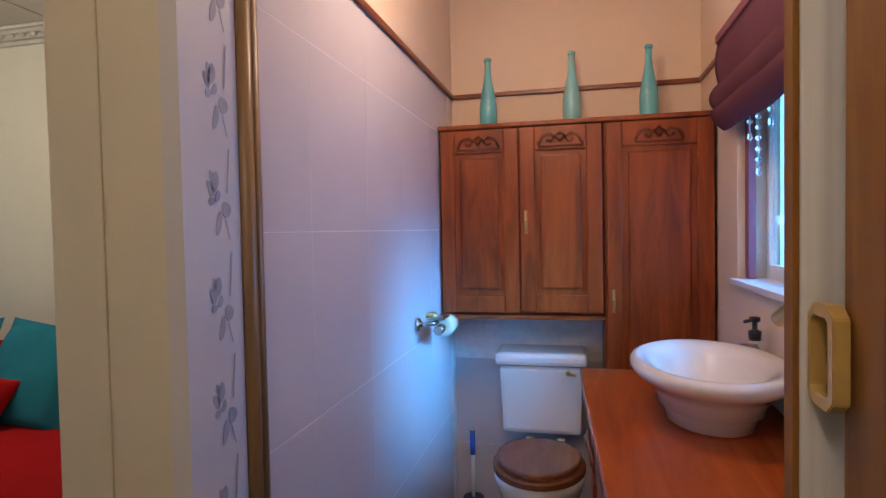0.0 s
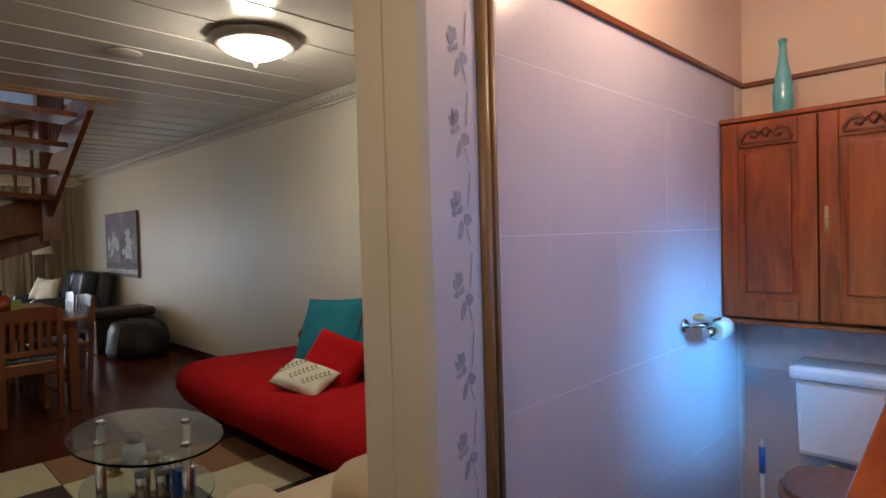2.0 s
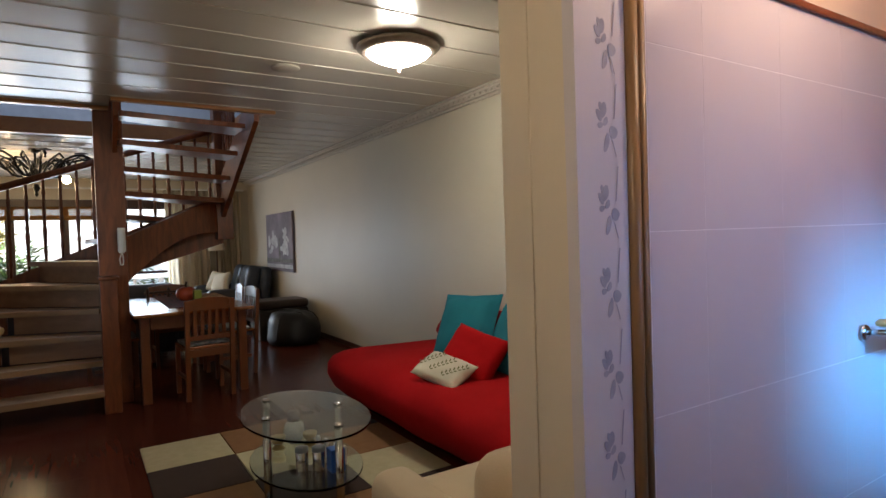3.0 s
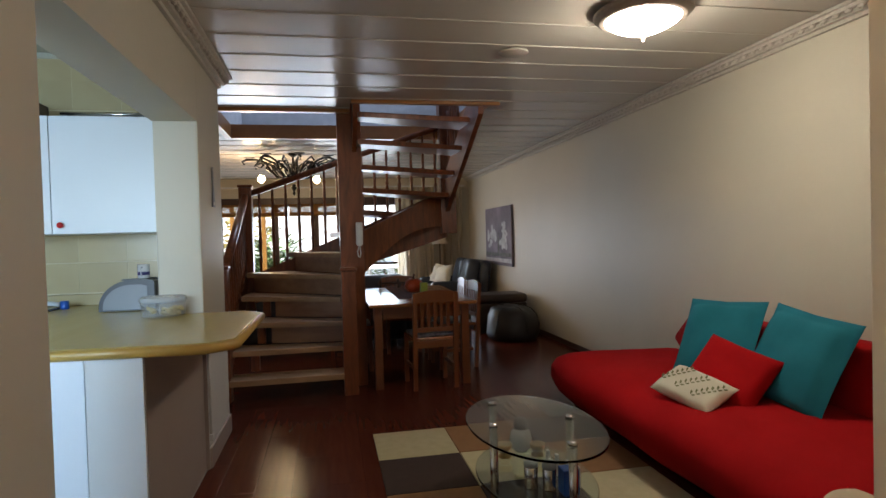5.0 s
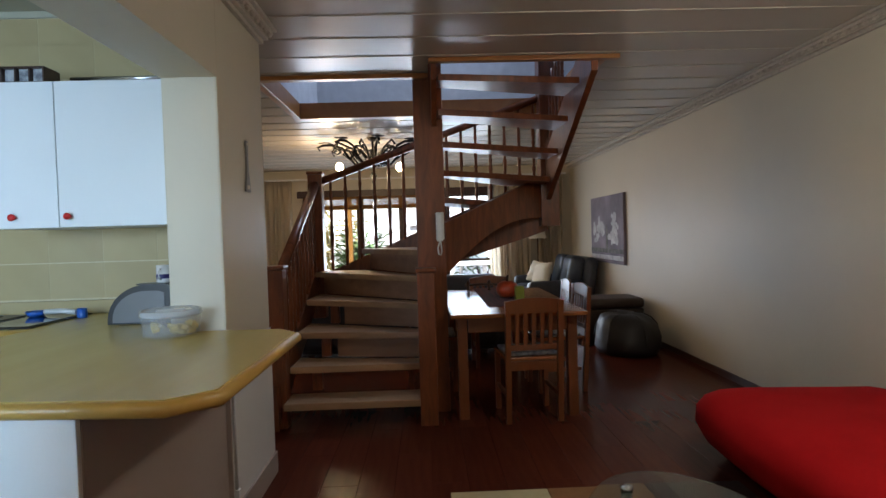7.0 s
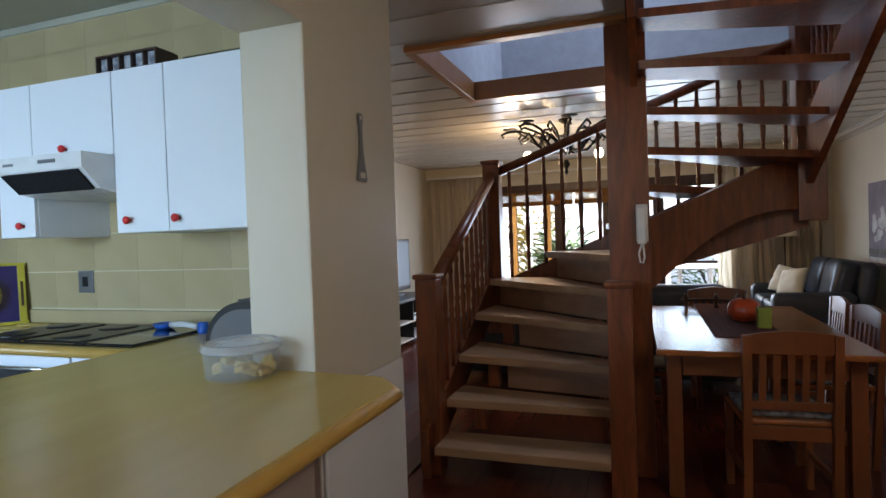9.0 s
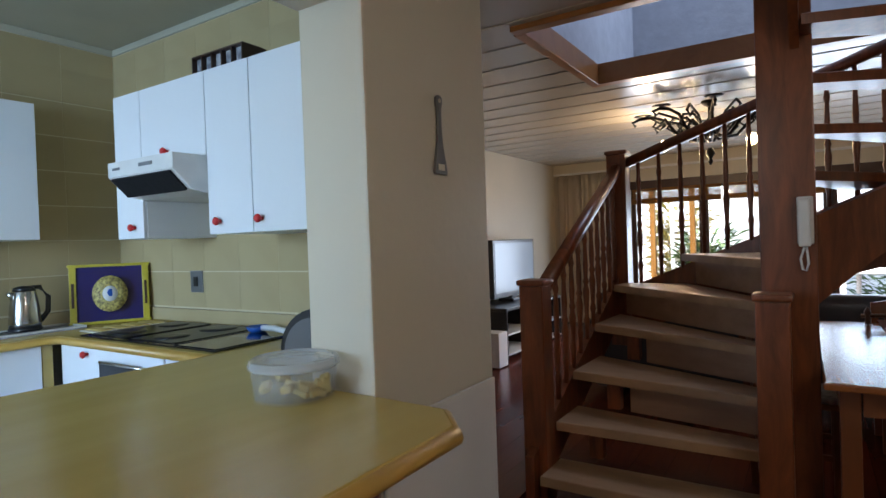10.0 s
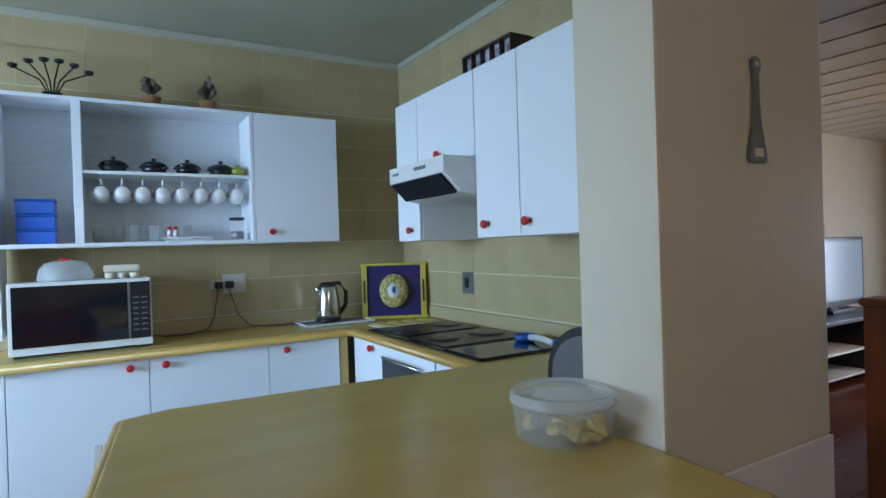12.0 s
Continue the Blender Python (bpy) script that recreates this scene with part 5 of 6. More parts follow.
for row, (sx, sz) in enumerate(((-0.10, 0.02), (0.01, 0.0), (0.12, -0.01))):
    sprig = bmesh.new()
    for k in range(7):
        for side in (-1, 1):
            cx, cz = sx - 0.05 + k * 0.016, sz - 0.07 + k * 0.02
            y = -0.0525 + 0.35 * (cx * cx + cz * cz)
            p = [(cx, y, cz), (cx + side * 0.010 + 0.004, y, cz + 0.018 - side * 0.006), (cx + side * 0.022, y + 0.001, cz + 0.02 - side * 0.012), (cx + side * 0.014, y, cz + 0.004 - side * 0.008)]
            sprig.faces.new([sprig.verts.new(c) for c in p])
    bmesh.ops.solidify(sprig, geom=list(sprig.faces), thickness=0.0008)
    tagged(part("leaf_print", sprig, LEAFPRINT, leafy, "printed olive leaf sprig"), kind="stuff")

# glass coffee table
coffee = thing("glass_coffee_table", "oval two-tier glass coffee table with chrome legs", "coffee table", pose(-1.79, 1.43, 0))


def oval(rx, ry, z0, z1):
    return prism([(rx * math.cos(2 * math.pi * k / 56), ry * math.sin(2 * math.pi * k / 56)) for k in range(56)], z0, z1, 0.003)


part("glass_top", oval(0.47, 0.30, 0.43, 0.44), GREENGLASS, coffee, "clear oval glass top")
part("glass_shelf", oval(0.40, 0.26, 0.19, 0.20), GREENGLASS, coffee, "clear oval lower glass shelf")
for x, y in ((-0.33, -0.10), (-0.02, 0.19), (0.31, 0.06), (0.0, -0.19)):
    leg = part("leg", tube([(x, y, 0.012), (x, y, 0.43)], 0.019, 16), CHROME, coffee)
    part("foot", lathe([(0.03, 0), (0.03, 0.01), (0.022, 0.016)], 16, (x, y, 0.012)), CHROME, leg)
    part("cap", lathe([(0.021, 0), (0.022, 0.008), (0.014, 0.014)], 16, (x, y, 0.44)), CHROME, leg)
urn = thing("white_jar", "round white ceramic jar with a dark lid on the glass shelf", "jar")
part("pot", lathe([(0.03, 0), (0.05, 0.02), (0.058, 0.06), (0.05, 0.10), (0.03, 0.115)], 24, (-2.06, 1.46, 0.20)), CERAMIC, urn)
part("lid", lathe([(0.034, 0.115), (0.036, 0.14), (0.03, 0.165), (0.01, 0.17)], 24, (-2.06, 1.46, 0.20)), DARKWOOD, urn)
for x, y in ((-2.02, 1.36), (-1.98, 1.52)):
    c = thing("candle_holder", "small twisted bronze candle holder on the glass shelf", "candle holder", group="candle holders")
    part("cup", lathe([(0.03, 0), (0.035, 0.005), (0.02, 0.02), (0.035, 0.04), (0.04, 0.06), (0.034, 0.06)], 16, (x, y, 0.20)), BRASS, c)
    part("candle", lathe([(0.03, 0.03), (0.03, 0.055), (0.002, 0.056)], 16, (x, y, 0.20)), OFFWHITE, c)
for x, y in ((-1.66, 1.37), (-1.62, 1.44)):
    c = thing("metal_canister", "small brushed silver canister on the glass shelf", "canister", group="silver canisters")
    part("can", lathe([(0.028, 0), (0.03, 0.004), (0.03, 0.10), (0.026, 0.104)], 20, (x, y, 0.20)), CHROME, c)
    part("lid", lathe([(0.031, 0.092), (0.032, 0.094), (0.032, 0.112), (0.02, 0.116)], 20, (x, y, 0.20)), GREY, c)
bluebox = solid("blue_box", box(-1.60, -1.53, 1.47, 1.54, 0.20, 0.31, 0.006), BLUEPLASTIC, "small blue cardboard box on the glass shelf", "box")
letters = thing("white_letter_ornament", "white wooden letter ornament on the glass shelf", "ornament")
for k, x in enumerate((-1.82, -1.76, -1.68, -1.62)):
    part("letter", box(x, x + 0.022, 1.50 + 0.02 * k, 1.515 + 0.02 * k, 0.20, 0.29, 0.003), PLASTIC, letters)
part("crossbar", box(-1.82, -1.74, 1.502, 1.515, 0.24, 0.255, 0.003), PLASTIC, letters)

# patchwork rug
rug = thing("patchwork_rug", "checked wool rug in cream, tan and brown squares", "rug")
pattern = {(0, 0): RUGCREAM, (1, 0): RUGBROWN, (2, 0): RUGTAN, (3, 0): RUGCREAM, (0, 1): RUGTAN, (1, 1): RUGCREAM, (2, 1): RUGBROWN, (3, 1): RUGTAN,
           (0, 2): RUGBROWN, (1, 2): RUGTAN, (2, 2): RUGCREAM, (3, 2): RUGBROWN}
for (i, j), mat in pattern.items():
    part("square", box(-3.09 + i * 0.47, -3.09 + (i + 1) * 0.47 - 0.004, 0.777 + j * 0.487, 0.777 + (j + 1) * 0.487 - 0.004, 0.001, 0.012 + 0.001 * ((i + j) % 2), 0.004), mat, rug)

# cream armchair near the partition
arm = thing("cream_armchair", "rounded cream upholstered armchair", "armchair", pose(-0.43, 1.74, 0, 0, 0, -90))


def soft_block(x0, x1, y0, y1, z0, z1, r):
    bm = box(x0, x1, y0, y1, z0, z1)
    bmesh.ops.bevel(bm, geom=list(bm.edges), offset=r, segments=5, affect="EDGES", profile=0.55)
    return bm


part("base", soft_block(-0.36, 0.36, -0.36, 0.36, 0.04, 0.34, 0.05), CREAM, arm, smooth=True)
part("seat_cushion", soft_block(-0.26, 0.26, -0.38, 0.22, 0.30, 0.43, 0.06), CREAM, arm, smooth=True)
part("armrest", soft_block(-0.42, -0.25, -0.38, 0.34, 0.06, 0.50, 0.075), CREAM, arm, smooth=True)
part("armrest", soft_block(0.25, 0.42, -0.38, 0.34, 0.06, 0.50, 0.075), CREAM, arm, smooth=True)
part("backrest", soft_block(-0.38, 0.38, 0.18, 0.40, 0.20, 0.73, 0.09), CREAM, arm, smooth=True)
for x in (-0.3, 0.3):
    for y in (-0.3, 0.3):
        part("foot", tube([(x, y, 0), (x, y, 0.05)], 0.025, 10), DARKWOOD, arm)

# ceiling lamp
dome = thing("ceiling_lamp", "dark bronze flush ceiling lamp with a lit opal glass bowl", "ceiling lamp")
LX, LY = -1.975, 2.14
part("canopy", lathe([(0.02, 0.0), (0.12, -0.004), (0.222, -0.008), (0.245, -0.018), (0.247, -0.030), (0.236, -0.040), (0.226, -0.044), (0.220, -0.056), (0.204, -0.062), (0.190, -0.052)][::-1], 40, (LX, LY, TOP)), BRONZE, dome)
prof = [(0.190, -0.056), (0.176, -0.072), (0.143, -0.091), (0.102, -0.109), (0.060, -0.124), (0.02, -0.134)]
part("glass_bowl", lathe(prof[::-1], 40, (LX, LY, TOP)), BULB, dome, "glowing ribbed opal glass bowl")
part("finial", lathe([(0.004, -0.168), (0.011, -0.163), (0.008, -0.155), (0.016, -0.150), (0.016, -0.132)], 16, (LX, LY, TOP)), BRONZE, dome)

detector = thing("smoke_detector", "flat round white ceiling vent", "vent")
part("disc", lathe([(0.085, -0.012), (0.092, -0.006), (0.092, -0.001)], 28, (-2.69, 1.685, TOP - 0.008)), CEIL, detector)

# painting
pic = thing("canvas_painting", "unframed grey canvas painting of pale trees over water, on the wall", "painting")
PX0, PX1, PZ0, PZ1 = -8.86, -7.45, 0.835, 1.762
part("canvas", box(PX0, PX1, SIDE_Y - 0.04, SIDE_Y - 0.002, PZ0, PZ1, 0.004), PAINTSKY, pic)


random.seed(11)
for cx, cz, w, h in ((-8.50, 1.27, 0.24, 0.20), (-7.84, 1.27, 0.20, 0.22)):
    tree = bmesh.new()
    for k in range(26):
        a, r = random.uniform(0, 6.28), math.sqrt(random.random())
        px, pz, q = cx + w * r * math.cos(a), cz + h * r * math.sin(a), random.uniform(0.03, 0.075)
        px = min(PX1 - 0.09, max(PX0 + 0.09, px))
        y = SIDE_Y - 0.0445 - 0.0001 * k
        tree.faces.new([tree.verts.new((px + q * (1 + 0.3 * noise.noise((k, t, 0))) * math.cos(t), y, pz + q * 0.8 * math.sin(t))) for t in [-2 * math.pi * n / 12 for n in range(12)]])
    tagged(part("pale_tree", tree, PAINTWHITE, pic, "dabbed pale tree crown"), kind="stuff")
part("tree_trunk", slab([(-8.16, SIDE_Y - 0.0448, 1.02), (-8.06, SIDE_Y - 0.0448, 1.02), (-8.09, SIDE_Y - 0.0448, 1.36), (-8.13, SIDE_Y - 0.0448, 1.36)], 0.002), PAINTDARK, pic)
part("shore", box(PX0 + 0.01, PX1 - 0.01, SIDE_Y - 0.0455, SIDE_Y - 0.0405, PZ0 + 0.14, PZ0 + 0.20), PAINTDARK, pic)
part("water", box(PX0 + 0.01, PX1 - 0.01, SIDE_Y - 0.0445, SIDE_Y - 0.0405, PZ0 + 0.05, PZ0 + 0.11), PAINTWHITE, pic)

# ---- dining ----
table = thing("dining_table", "orange pine dining table with square legs", "dining table")
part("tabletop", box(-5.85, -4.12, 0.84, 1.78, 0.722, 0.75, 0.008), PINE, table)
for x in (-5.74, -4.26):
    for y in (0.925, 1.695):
        part("leg", box(x - 0.034, x + 0.034, y - 0.034, y + 0.034, 0, 0.722, 0.005), PINESHADE, table)
part("apron", box(-4.25, -4.225, 0.965, 1.655, 0.61, 0.722, 0.003), PINESHADE, table)
part("apron", box(-5.775, -5.75, 0.965, 1.655, 0.61, 0.722, 0.003), PINESHADE, table)
part("apron", box(-5.70, -4.30, 0.89, 0.915, 0.61, 0.722, 0.003), PINE, table)
part("apron", box(-5.70, -4.30, 1.705, 1.73, 0.61, 0.722, 0.003), PINE, table)
runner = thing("table_runner", "burgundy striped cloth runner along the table", "table runner")
part("cloth", box(-5.95, -4.5, 1.14, 1.48, 0.7505, 0.754), BURGUNDY, runner)
part("drop", box(-5.96, -5.952, 1.14, 1.48, 0.60, 0.752), BURGUNDY, runner)
pumpkin = thing("pumpkin_ornament", "round orange-red glazed pumpkin ornament on the runner", "ornament")
bm = lathe([(0.02, 0), (0.07, 0.01), (0.10, 0.05), (0.105, 0.085), (0.09, 0.13), (0.05, 0.155), (0.01, 0.15)], 40, (0, 0, 0))
for v in bm.verts:
    a = math.atan2(v.co.y, v.co.x)
    f = 1 - 0.06 * abs(math.sin(4 * a))
    v.co.x, v.co.y = v.co.x * f, v.co.y * f
part("body", shift(bm, Matrix.Translation((-5.05, 1.36, 0.754)) @ Matrix.Scale(0.9, 4)), PUMPKIN, pumpkin)
part("stalk", tube([(-5.05, 1.36, 0.885), (-5.05, 1.36, 0.915), (-5.04, 1.365, 0.94)], 0.010, 8), DARKWOOD, pumpkin)
green = thing("green_candle", "short square lime green candle on the table", "candle")
part("block", box(-4.86, -4.79, 1.39, 1.46, 0.754, 0.87, 0.006), GREEN, green)
part("wick", tube([(-4.825, 1.425, 0.87), (-4.825, 1.425, 0.885)], 0.002, 5), BLACK, green)
birds = thing("table_ornament", "low dark carved ornament on the table end", "ornament")
part("rail", tube([(-5.75, 1.05, 0.80), (-5.72, 1.22, 0.81), (-5.70, 1.45, 0.80)], 0.012, 8), DARKWOOD, birds)
for y in (1.08, 1.28, 1.42):
    part("post", lathe([(0.02, 0), (0.012, 0.02), (0.012, 0.05), (0.02, 0.07), (0.008, 0.10)], 10, (-5.72, y, 0.754)), DARKWOOD, birds)


def dining_chair(m, label):
    """Slatted pine chair; its back stands along local +y, the seat towards -y."""
    ob = thing("dining_chair", label, "dining chair", m, "dining chairs")
    part("seat", soft_block(-0.20, 0.20, -0.21, 0.18, 0.425, 0.45, 0.010), PINE, ob)
    part("seat_pad", soft_block(-0.18, 0.18, -0.19, 0.14, 0.45, 0.475, 0.012), TRAYPRINT, ob, "patterned seat pad", smooth=True)
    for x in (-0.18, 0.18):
        part("leg", box(x - 0.018, x + 0.018, -0.20, -0.164, 0, 0.425, 0.004), PINESHADE, ob)
        part("back_post", slab([(x - 0.018, 0.16, 0), (x + 0.018, 0.16, 0), (x + 0.018, 0.21, 0.84), (x - 0.018, 0.21, 0.84)], 0.034), PINESHADE, ob)
        part("stretcher", box(x - 0.010, x + 0.010, -0.165, 0.15, 0.17, 0.20, 0.003), PINESHADE, ob)
    part("seat_rail", box(-0.162, 0.162, 0.165, 0.19, 0.36, 0.425, 0.003), PINESHADE, ob)
    part("seat_rail", box(-0.162, 0.162, -0.195, -0.17, 0.37, 0.425, 0.003), PINESHADE, ob)
    crest = bmesh.new()
    cols = []
    for k in range(13):
        x = -0.20 + 0.40 * k / 12
        bow, rise = 0.012 * math.cos(math.pi * x / 0.42), 0.025 * math.cos(math.pi * x / 0.42)
        cols.append([crest.verts.new(c) for c in ((x, 0.205 + bow, 0.755), (x, 0.225 + bow, 0.755), (x, 0.232 + bow, 0.835 + rise), (x, 0.212 + bow, 0.835 + rise))])
    for a, b in zip(cols, cols[1:]):
        for j in range(4):
            crest.faces.new((a[j], a[(j + 1) % 4], b[(j + 1) % 4], b[j]))
    crest.faces.new(cols[0])
    crest.faces.new(cols[-1][::-1])
    bmesh.ops.recalc_face_normals(crest, faces=crest.faces)
    part("crest_rail", crest, PINESHADE, ob)
    part("lower_rail", box(-0.162, 0.162, 0.185, 0.205, 0.50, 0.54, 0.003), PINESHADE, ob)
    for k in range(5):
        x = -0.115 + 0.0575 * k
        part("slat", slab([(x - 0.014, 0.188, 0.54), (x + 0.014, 0.188, 0.54), (x + 0.014, 0.212, 0.76), (x - 0.014, 0.212, 0.76)], 0.012), PINESHADE, ob)
    return ob


dining_chair(pose(-4.30, 1.385, 0, 0, 0, -86), "orange pine slat-back dining chair at the table end")
dining_chair(pose(-5.00, 1.75, 0, 0, 0, 4), "orange pine slat-back dining chair along the table side")
dining_chair(pose(-5.47, 1.74, 0, 0, 0, -3), "orange pine slat-back dining chair along the table side")
dining_chair(pose(-5.15, 0.72, 0, 0, 0, 180), "orange pine slat-back dining chair tucked below the stairs")

dining_chair(pose(-5.93, 1.33, 0, 0, 0, 92), "orange pine slat-back dining chair at the far table end")

# ---- lounge ----
recliner = thing("leather_recliner_sofa", "dark blue leather two-seater with plump back cushions", "sofa", pose(-8.93, 2.56, 0) @ Matrix.Diagonal((0.92, 0.95, 0.96, 1)))
part("base", soft_block(-0.72, 0.62, -0.42, 0.40, 0.05, 0.40, 0.05), LEATHER, recliner, smooth=True)
for x in (-0.58, 0.02):
    part("seat_cushion", soft_block(x, x + 0.56, -0.46, 0.20, 0.36, 0.50, 0.06), LEATHER, recliner, smooth=True)
    part("back_cushion", shift(soft_block(x, x + 0.56, -0.12, 0.14, 0.0, 0.52, 0.11), pose(0, 0.22, 0.46, -14, 0, 0)), LEATHER, recliner, smooth=True)
part("armrest", soft_block(-0.80, -0.58, -0.48, 0.36, 0.08, 0.62, 0.09), LEATHER, recliner, smooth=True)
part("armrest", soft_block(0.56, 0.78, -0.48, 0.36, 0.08, 0.62, 0.09), LEATHER, recliner, smooth=True)
part("backboard", shift(soft_block(-0.66, 0.66, -0.10, 0.10, 0.0, 0.89, 0.10), pose(0, 0.40, 0.06, -8, 0, 0)), LEATHER, recliner, smooth=True)
pillow("cushion", "off-white square cushion on the leather sofa", OFFWHITE, 0.36, 0.34, 0.13, pose(-9.20, 2.44, 0.66, -24, 10, 40), 5, "white cushions")
pillow("cushion", "off-white square cushion on the leather sofa", OFFWHITE, 0.36, 0.34, 0.13, pose(-8.83, 2.42, 0.66, -24, -8, 30), 6, "white cushions")
second = thing("leather_sofa", "dark blue leather sofa standing behind the staircase", "sofa", pose(-6.75, 0.36, 0, 0, 0, -90) @ Matrix.Diagonal((1.34, 1, 1, 1)))
part("base", soft_block(-0.85, 0.85, -0.40, 0.40, 0.05, 0.40, 0.05), LEATHER, second, smooth=True)
for x in (-0.66, 0.01):
    part("seat_cushion", soft_block(x, x + 0.65, -0.44, 0.20, 0.36, 0.50, 0.06), LEATHER, second, smooth=True)
part("backrest", soft_block(-0.82, 0.82, 0.20, 0.44, 0.08, 0.86, 0.09), LEATHER, second, smooth=True)
for x in (-0.7, 0.7):
    for y in (-0.3, 0.3):
        part("foot", tube([(x, y, 0), (x, y, 0.07)], 0.025, 10), DARKWOOD, second)
for x in (-0.92, 0.70):
    part("armrest", soft_block(x, x + 0.22, -0.44, 0.40, 0.08, 0.62, 0.09), LEATHER, second, smooth=True)
bag = thing("beanbag", "black vinyl beanbag slumped on the floor", "beanbag", pose(-6.22, 2.77, 0))
bm = lathe([(0.20, 0.0), (0.30, 0.015), (0.335, 0.08), (0.335, 0.18), (0.31, 0.28), (0.26, 0.36), (0.18, 0.405), (0.085, 0.41), (0.02, 0.40)], 40)
for v in bm.verts:
    if v.co.z > 0.01:
        v.co *= 1 + 0.16 * noise.noise(v.co * 2.6) + 0.05 * noise.noise(v.co * 7.0)
part("sack", bm, BLACKCLOTH, bag, smooth=True)
for k in range(5):
    a = 1.257 * k + 0.3
    seam = [(r * math.cos(a), r * math.sin(a), z) for r, z in ((0.345, 0.10), (0.345, 0.18), (0.32, 0.28), (0.265, 0.365), (0.18, 0.412), (0.09, 0.418))]
    part("seam", tube([Vector(p) * (1 + 0.16 * noise.noise(Vector(p) * 2.6)) for p in seam], 0.006, 6), BLACKCLOTH, bag)
box_stool = thing("storage_trunk", "dark brown leather storage trunk with a domed lid", "trunk")
part("body", soft_block(-7.10, -6.62, 2.45, 3.12, 0.0, 0.40, 0.02), BROWNBOX, box_stool)
part("lid", soft_block(-7.11, -6.61, 2.44, 3.13, 0.402, 0.52, 0.05), BROWNBOX, box_stool, smooth=True)

lampstand = thing("floor_lamp", "floor lamp with a cream cone shade beside the curtain", "floor lamp")
part("base", lathe([(0.10, 0), (0.10, 0.015), (0.03, 0.03)], 24, (-9.93, 2.58, 0)), DARKWOOD, lampstand)
part("pole", tube([(-9.93, 2.58, 0.03), (-9.93, 2.58, 1.22)], 0.012, 10), DARKWOOD, lampstand)
bm = lathe([(0.16, 0), (0.155, 0.01), (0.09, 0.19), (0.085, 0.20)], 28, (-9.93, 2.58, 1.18))
part("shade", bm, CURTAIN, lampstand)

chandelier = thing("iron_chandelier", "black wrought iron scrolled chandelier with lit bulbs", "chandelier", pose(-7.0, 0.10, 0))
part("rod", tube([(0, 0, 2.1), (0, 0, TOP)], 0.012, 8), IRON, chandelier)
part("canopy", lathe([(0.02, -0.05), (0.06, -0.02), (0.065, -0.001)], 20, (0, 0, TOP)), IRON, chandelier)
part("finial", lathe([(0.004, -0.10), (0.02, -0.07), (0.012, -0.04), (0.04, 0.0), (0.02, 0.05)], 16, (0, 0, 2.0)), IRON, chandelier)
for k in range(8):
    a = 2 * math.pi * k / 8 + 0.2
    c, d = math.cos(a), math.sin(a)
    pts = [(0, 2.22), (0.10, 2.13), (0.21, 2.14), (0.29, 2.23), (0.35, 2.32), (0.46, 2.355), (0.57, 2.35), (0.63, 2.325), (0.60, 2.29)]
    arm_k = part("arm", tube([(r * c, r * d, z) for r, z in pts], 0.014, 7), IRON, chandelier)
    curl = [(0.08, 2.22), (0.18, 2.33), (0.30, 2.32), (0.34, 2.25), (0.28, 2.20), (0.22, 2.25), (0.27, 2.29)]
    part("scroll", tube([(r * c, r * d, z) for r, z in curl], 0.012, 6), IRON, arm_k)
    e, f = math.cos(a + 0.39), math.sin(a + 0.39)
    part("leaf_scroll", tube([(0.10 * e, 0.10 * f, 2.12), (0.26 * e, 0.26 * f, 2.30), (0.44 * e, 0.44 * f, 2.36), (0.50 * e, 0.50 * f, 2.31), (0.43 * e, 0.43 * f, 2.27), (0.38 * e, 0.38 * f, 2.31)], 0.012, 6), IRON, arm_k)
    part("drip_pan", lathe([(0.01, 0), (0.055, 0.008), (0.075, 0.016), (0.02, 0.014)], 16, (0.54 * c, 0.54 * d, 2.362)), IRON, arm_k)
    if k in (3, 5):
        part("bulb", lathe([(0.014, -0.100), (0.042, -0.075), (0.048, -0.042), (0.024, 0.0)], 14, (0.52 * c, 0.52 * d, 2.20)), FLAME, arm_k, "lit warm bulb")
lamp("chandelier_bulb", "POINT", pose(-7.45, -0.15, 2.06), 4.4, (1.0, 0.66, 0.33), soft=0.06)
lamp("chandelier_bulb", "POINT", pose(-7.10, -0.45, 2.06), 4.4, (1.0, 0.66, 0.33), soft=0.06)

tv = thing("television", "flat television with a pale glowing screen in a black frame", "television")
part("casing", box(-8.72, -7.55, -2.40, -2.33, 0.62, 1.32, 0.008), BLACK, tv)
part("screen", box(-8.68, -7.59, -2.33, -2.326, 0.68, 1.28), SCREEN, tv)
part("stand", box(-8.35, -7.9, -2.46, -2.25, 0.565, 0.60, 0.006), BLACK, tv)
part("neck", box(-8.2, -8.05, -2.39, -2.34, 0.60, 0.63), BLACK, tv)
unit = thing("tv_stand", "low black television stand with open shelves", "tv stand")
part("top_panel", box(-8.8, -7.2, -2.55, -2.0, 0.53, 0.565, 0.004), BLACK, unit)
part("shelf", box(-8.8, -7.2, -2.55, -2.0, 0.26, 0.28, 0.004), WHITE, unit)
part("shelf", box(-8.8, -7.2, -2.55, -2.0, 0.04, 0.06, 0.004), WHITE, unit)
for x in (-8.8, -8.0, -7.22):
    part("side_panel", box(x, x + 0.02, -2.55, -2.0, 0.0, 0.53, 0.003), BLACK, unit)
player = solid("media_player", box(-8.5, -8.1, -2.4, -2.08, 0.28, 0.34, 0.006), CHROME, "silver media player on the television stand", "media player")
speaker = thing("white_box", "small white box on the lounge floor beside the stand", "box")
part("body", box(-7.0, -6.8, -2.1, -1.9, 0, 0.36, 0.008), WHITE, speaker)

# ---- kitchen things ----
mw = thing("microwave", "white microwave oven with a black door and keypad", "microwave")
part("casing", box(-1.975, -1.405, -2.88, -2.55, WT + 0.012, 1.25, 0.008), PLASTIC, mw)
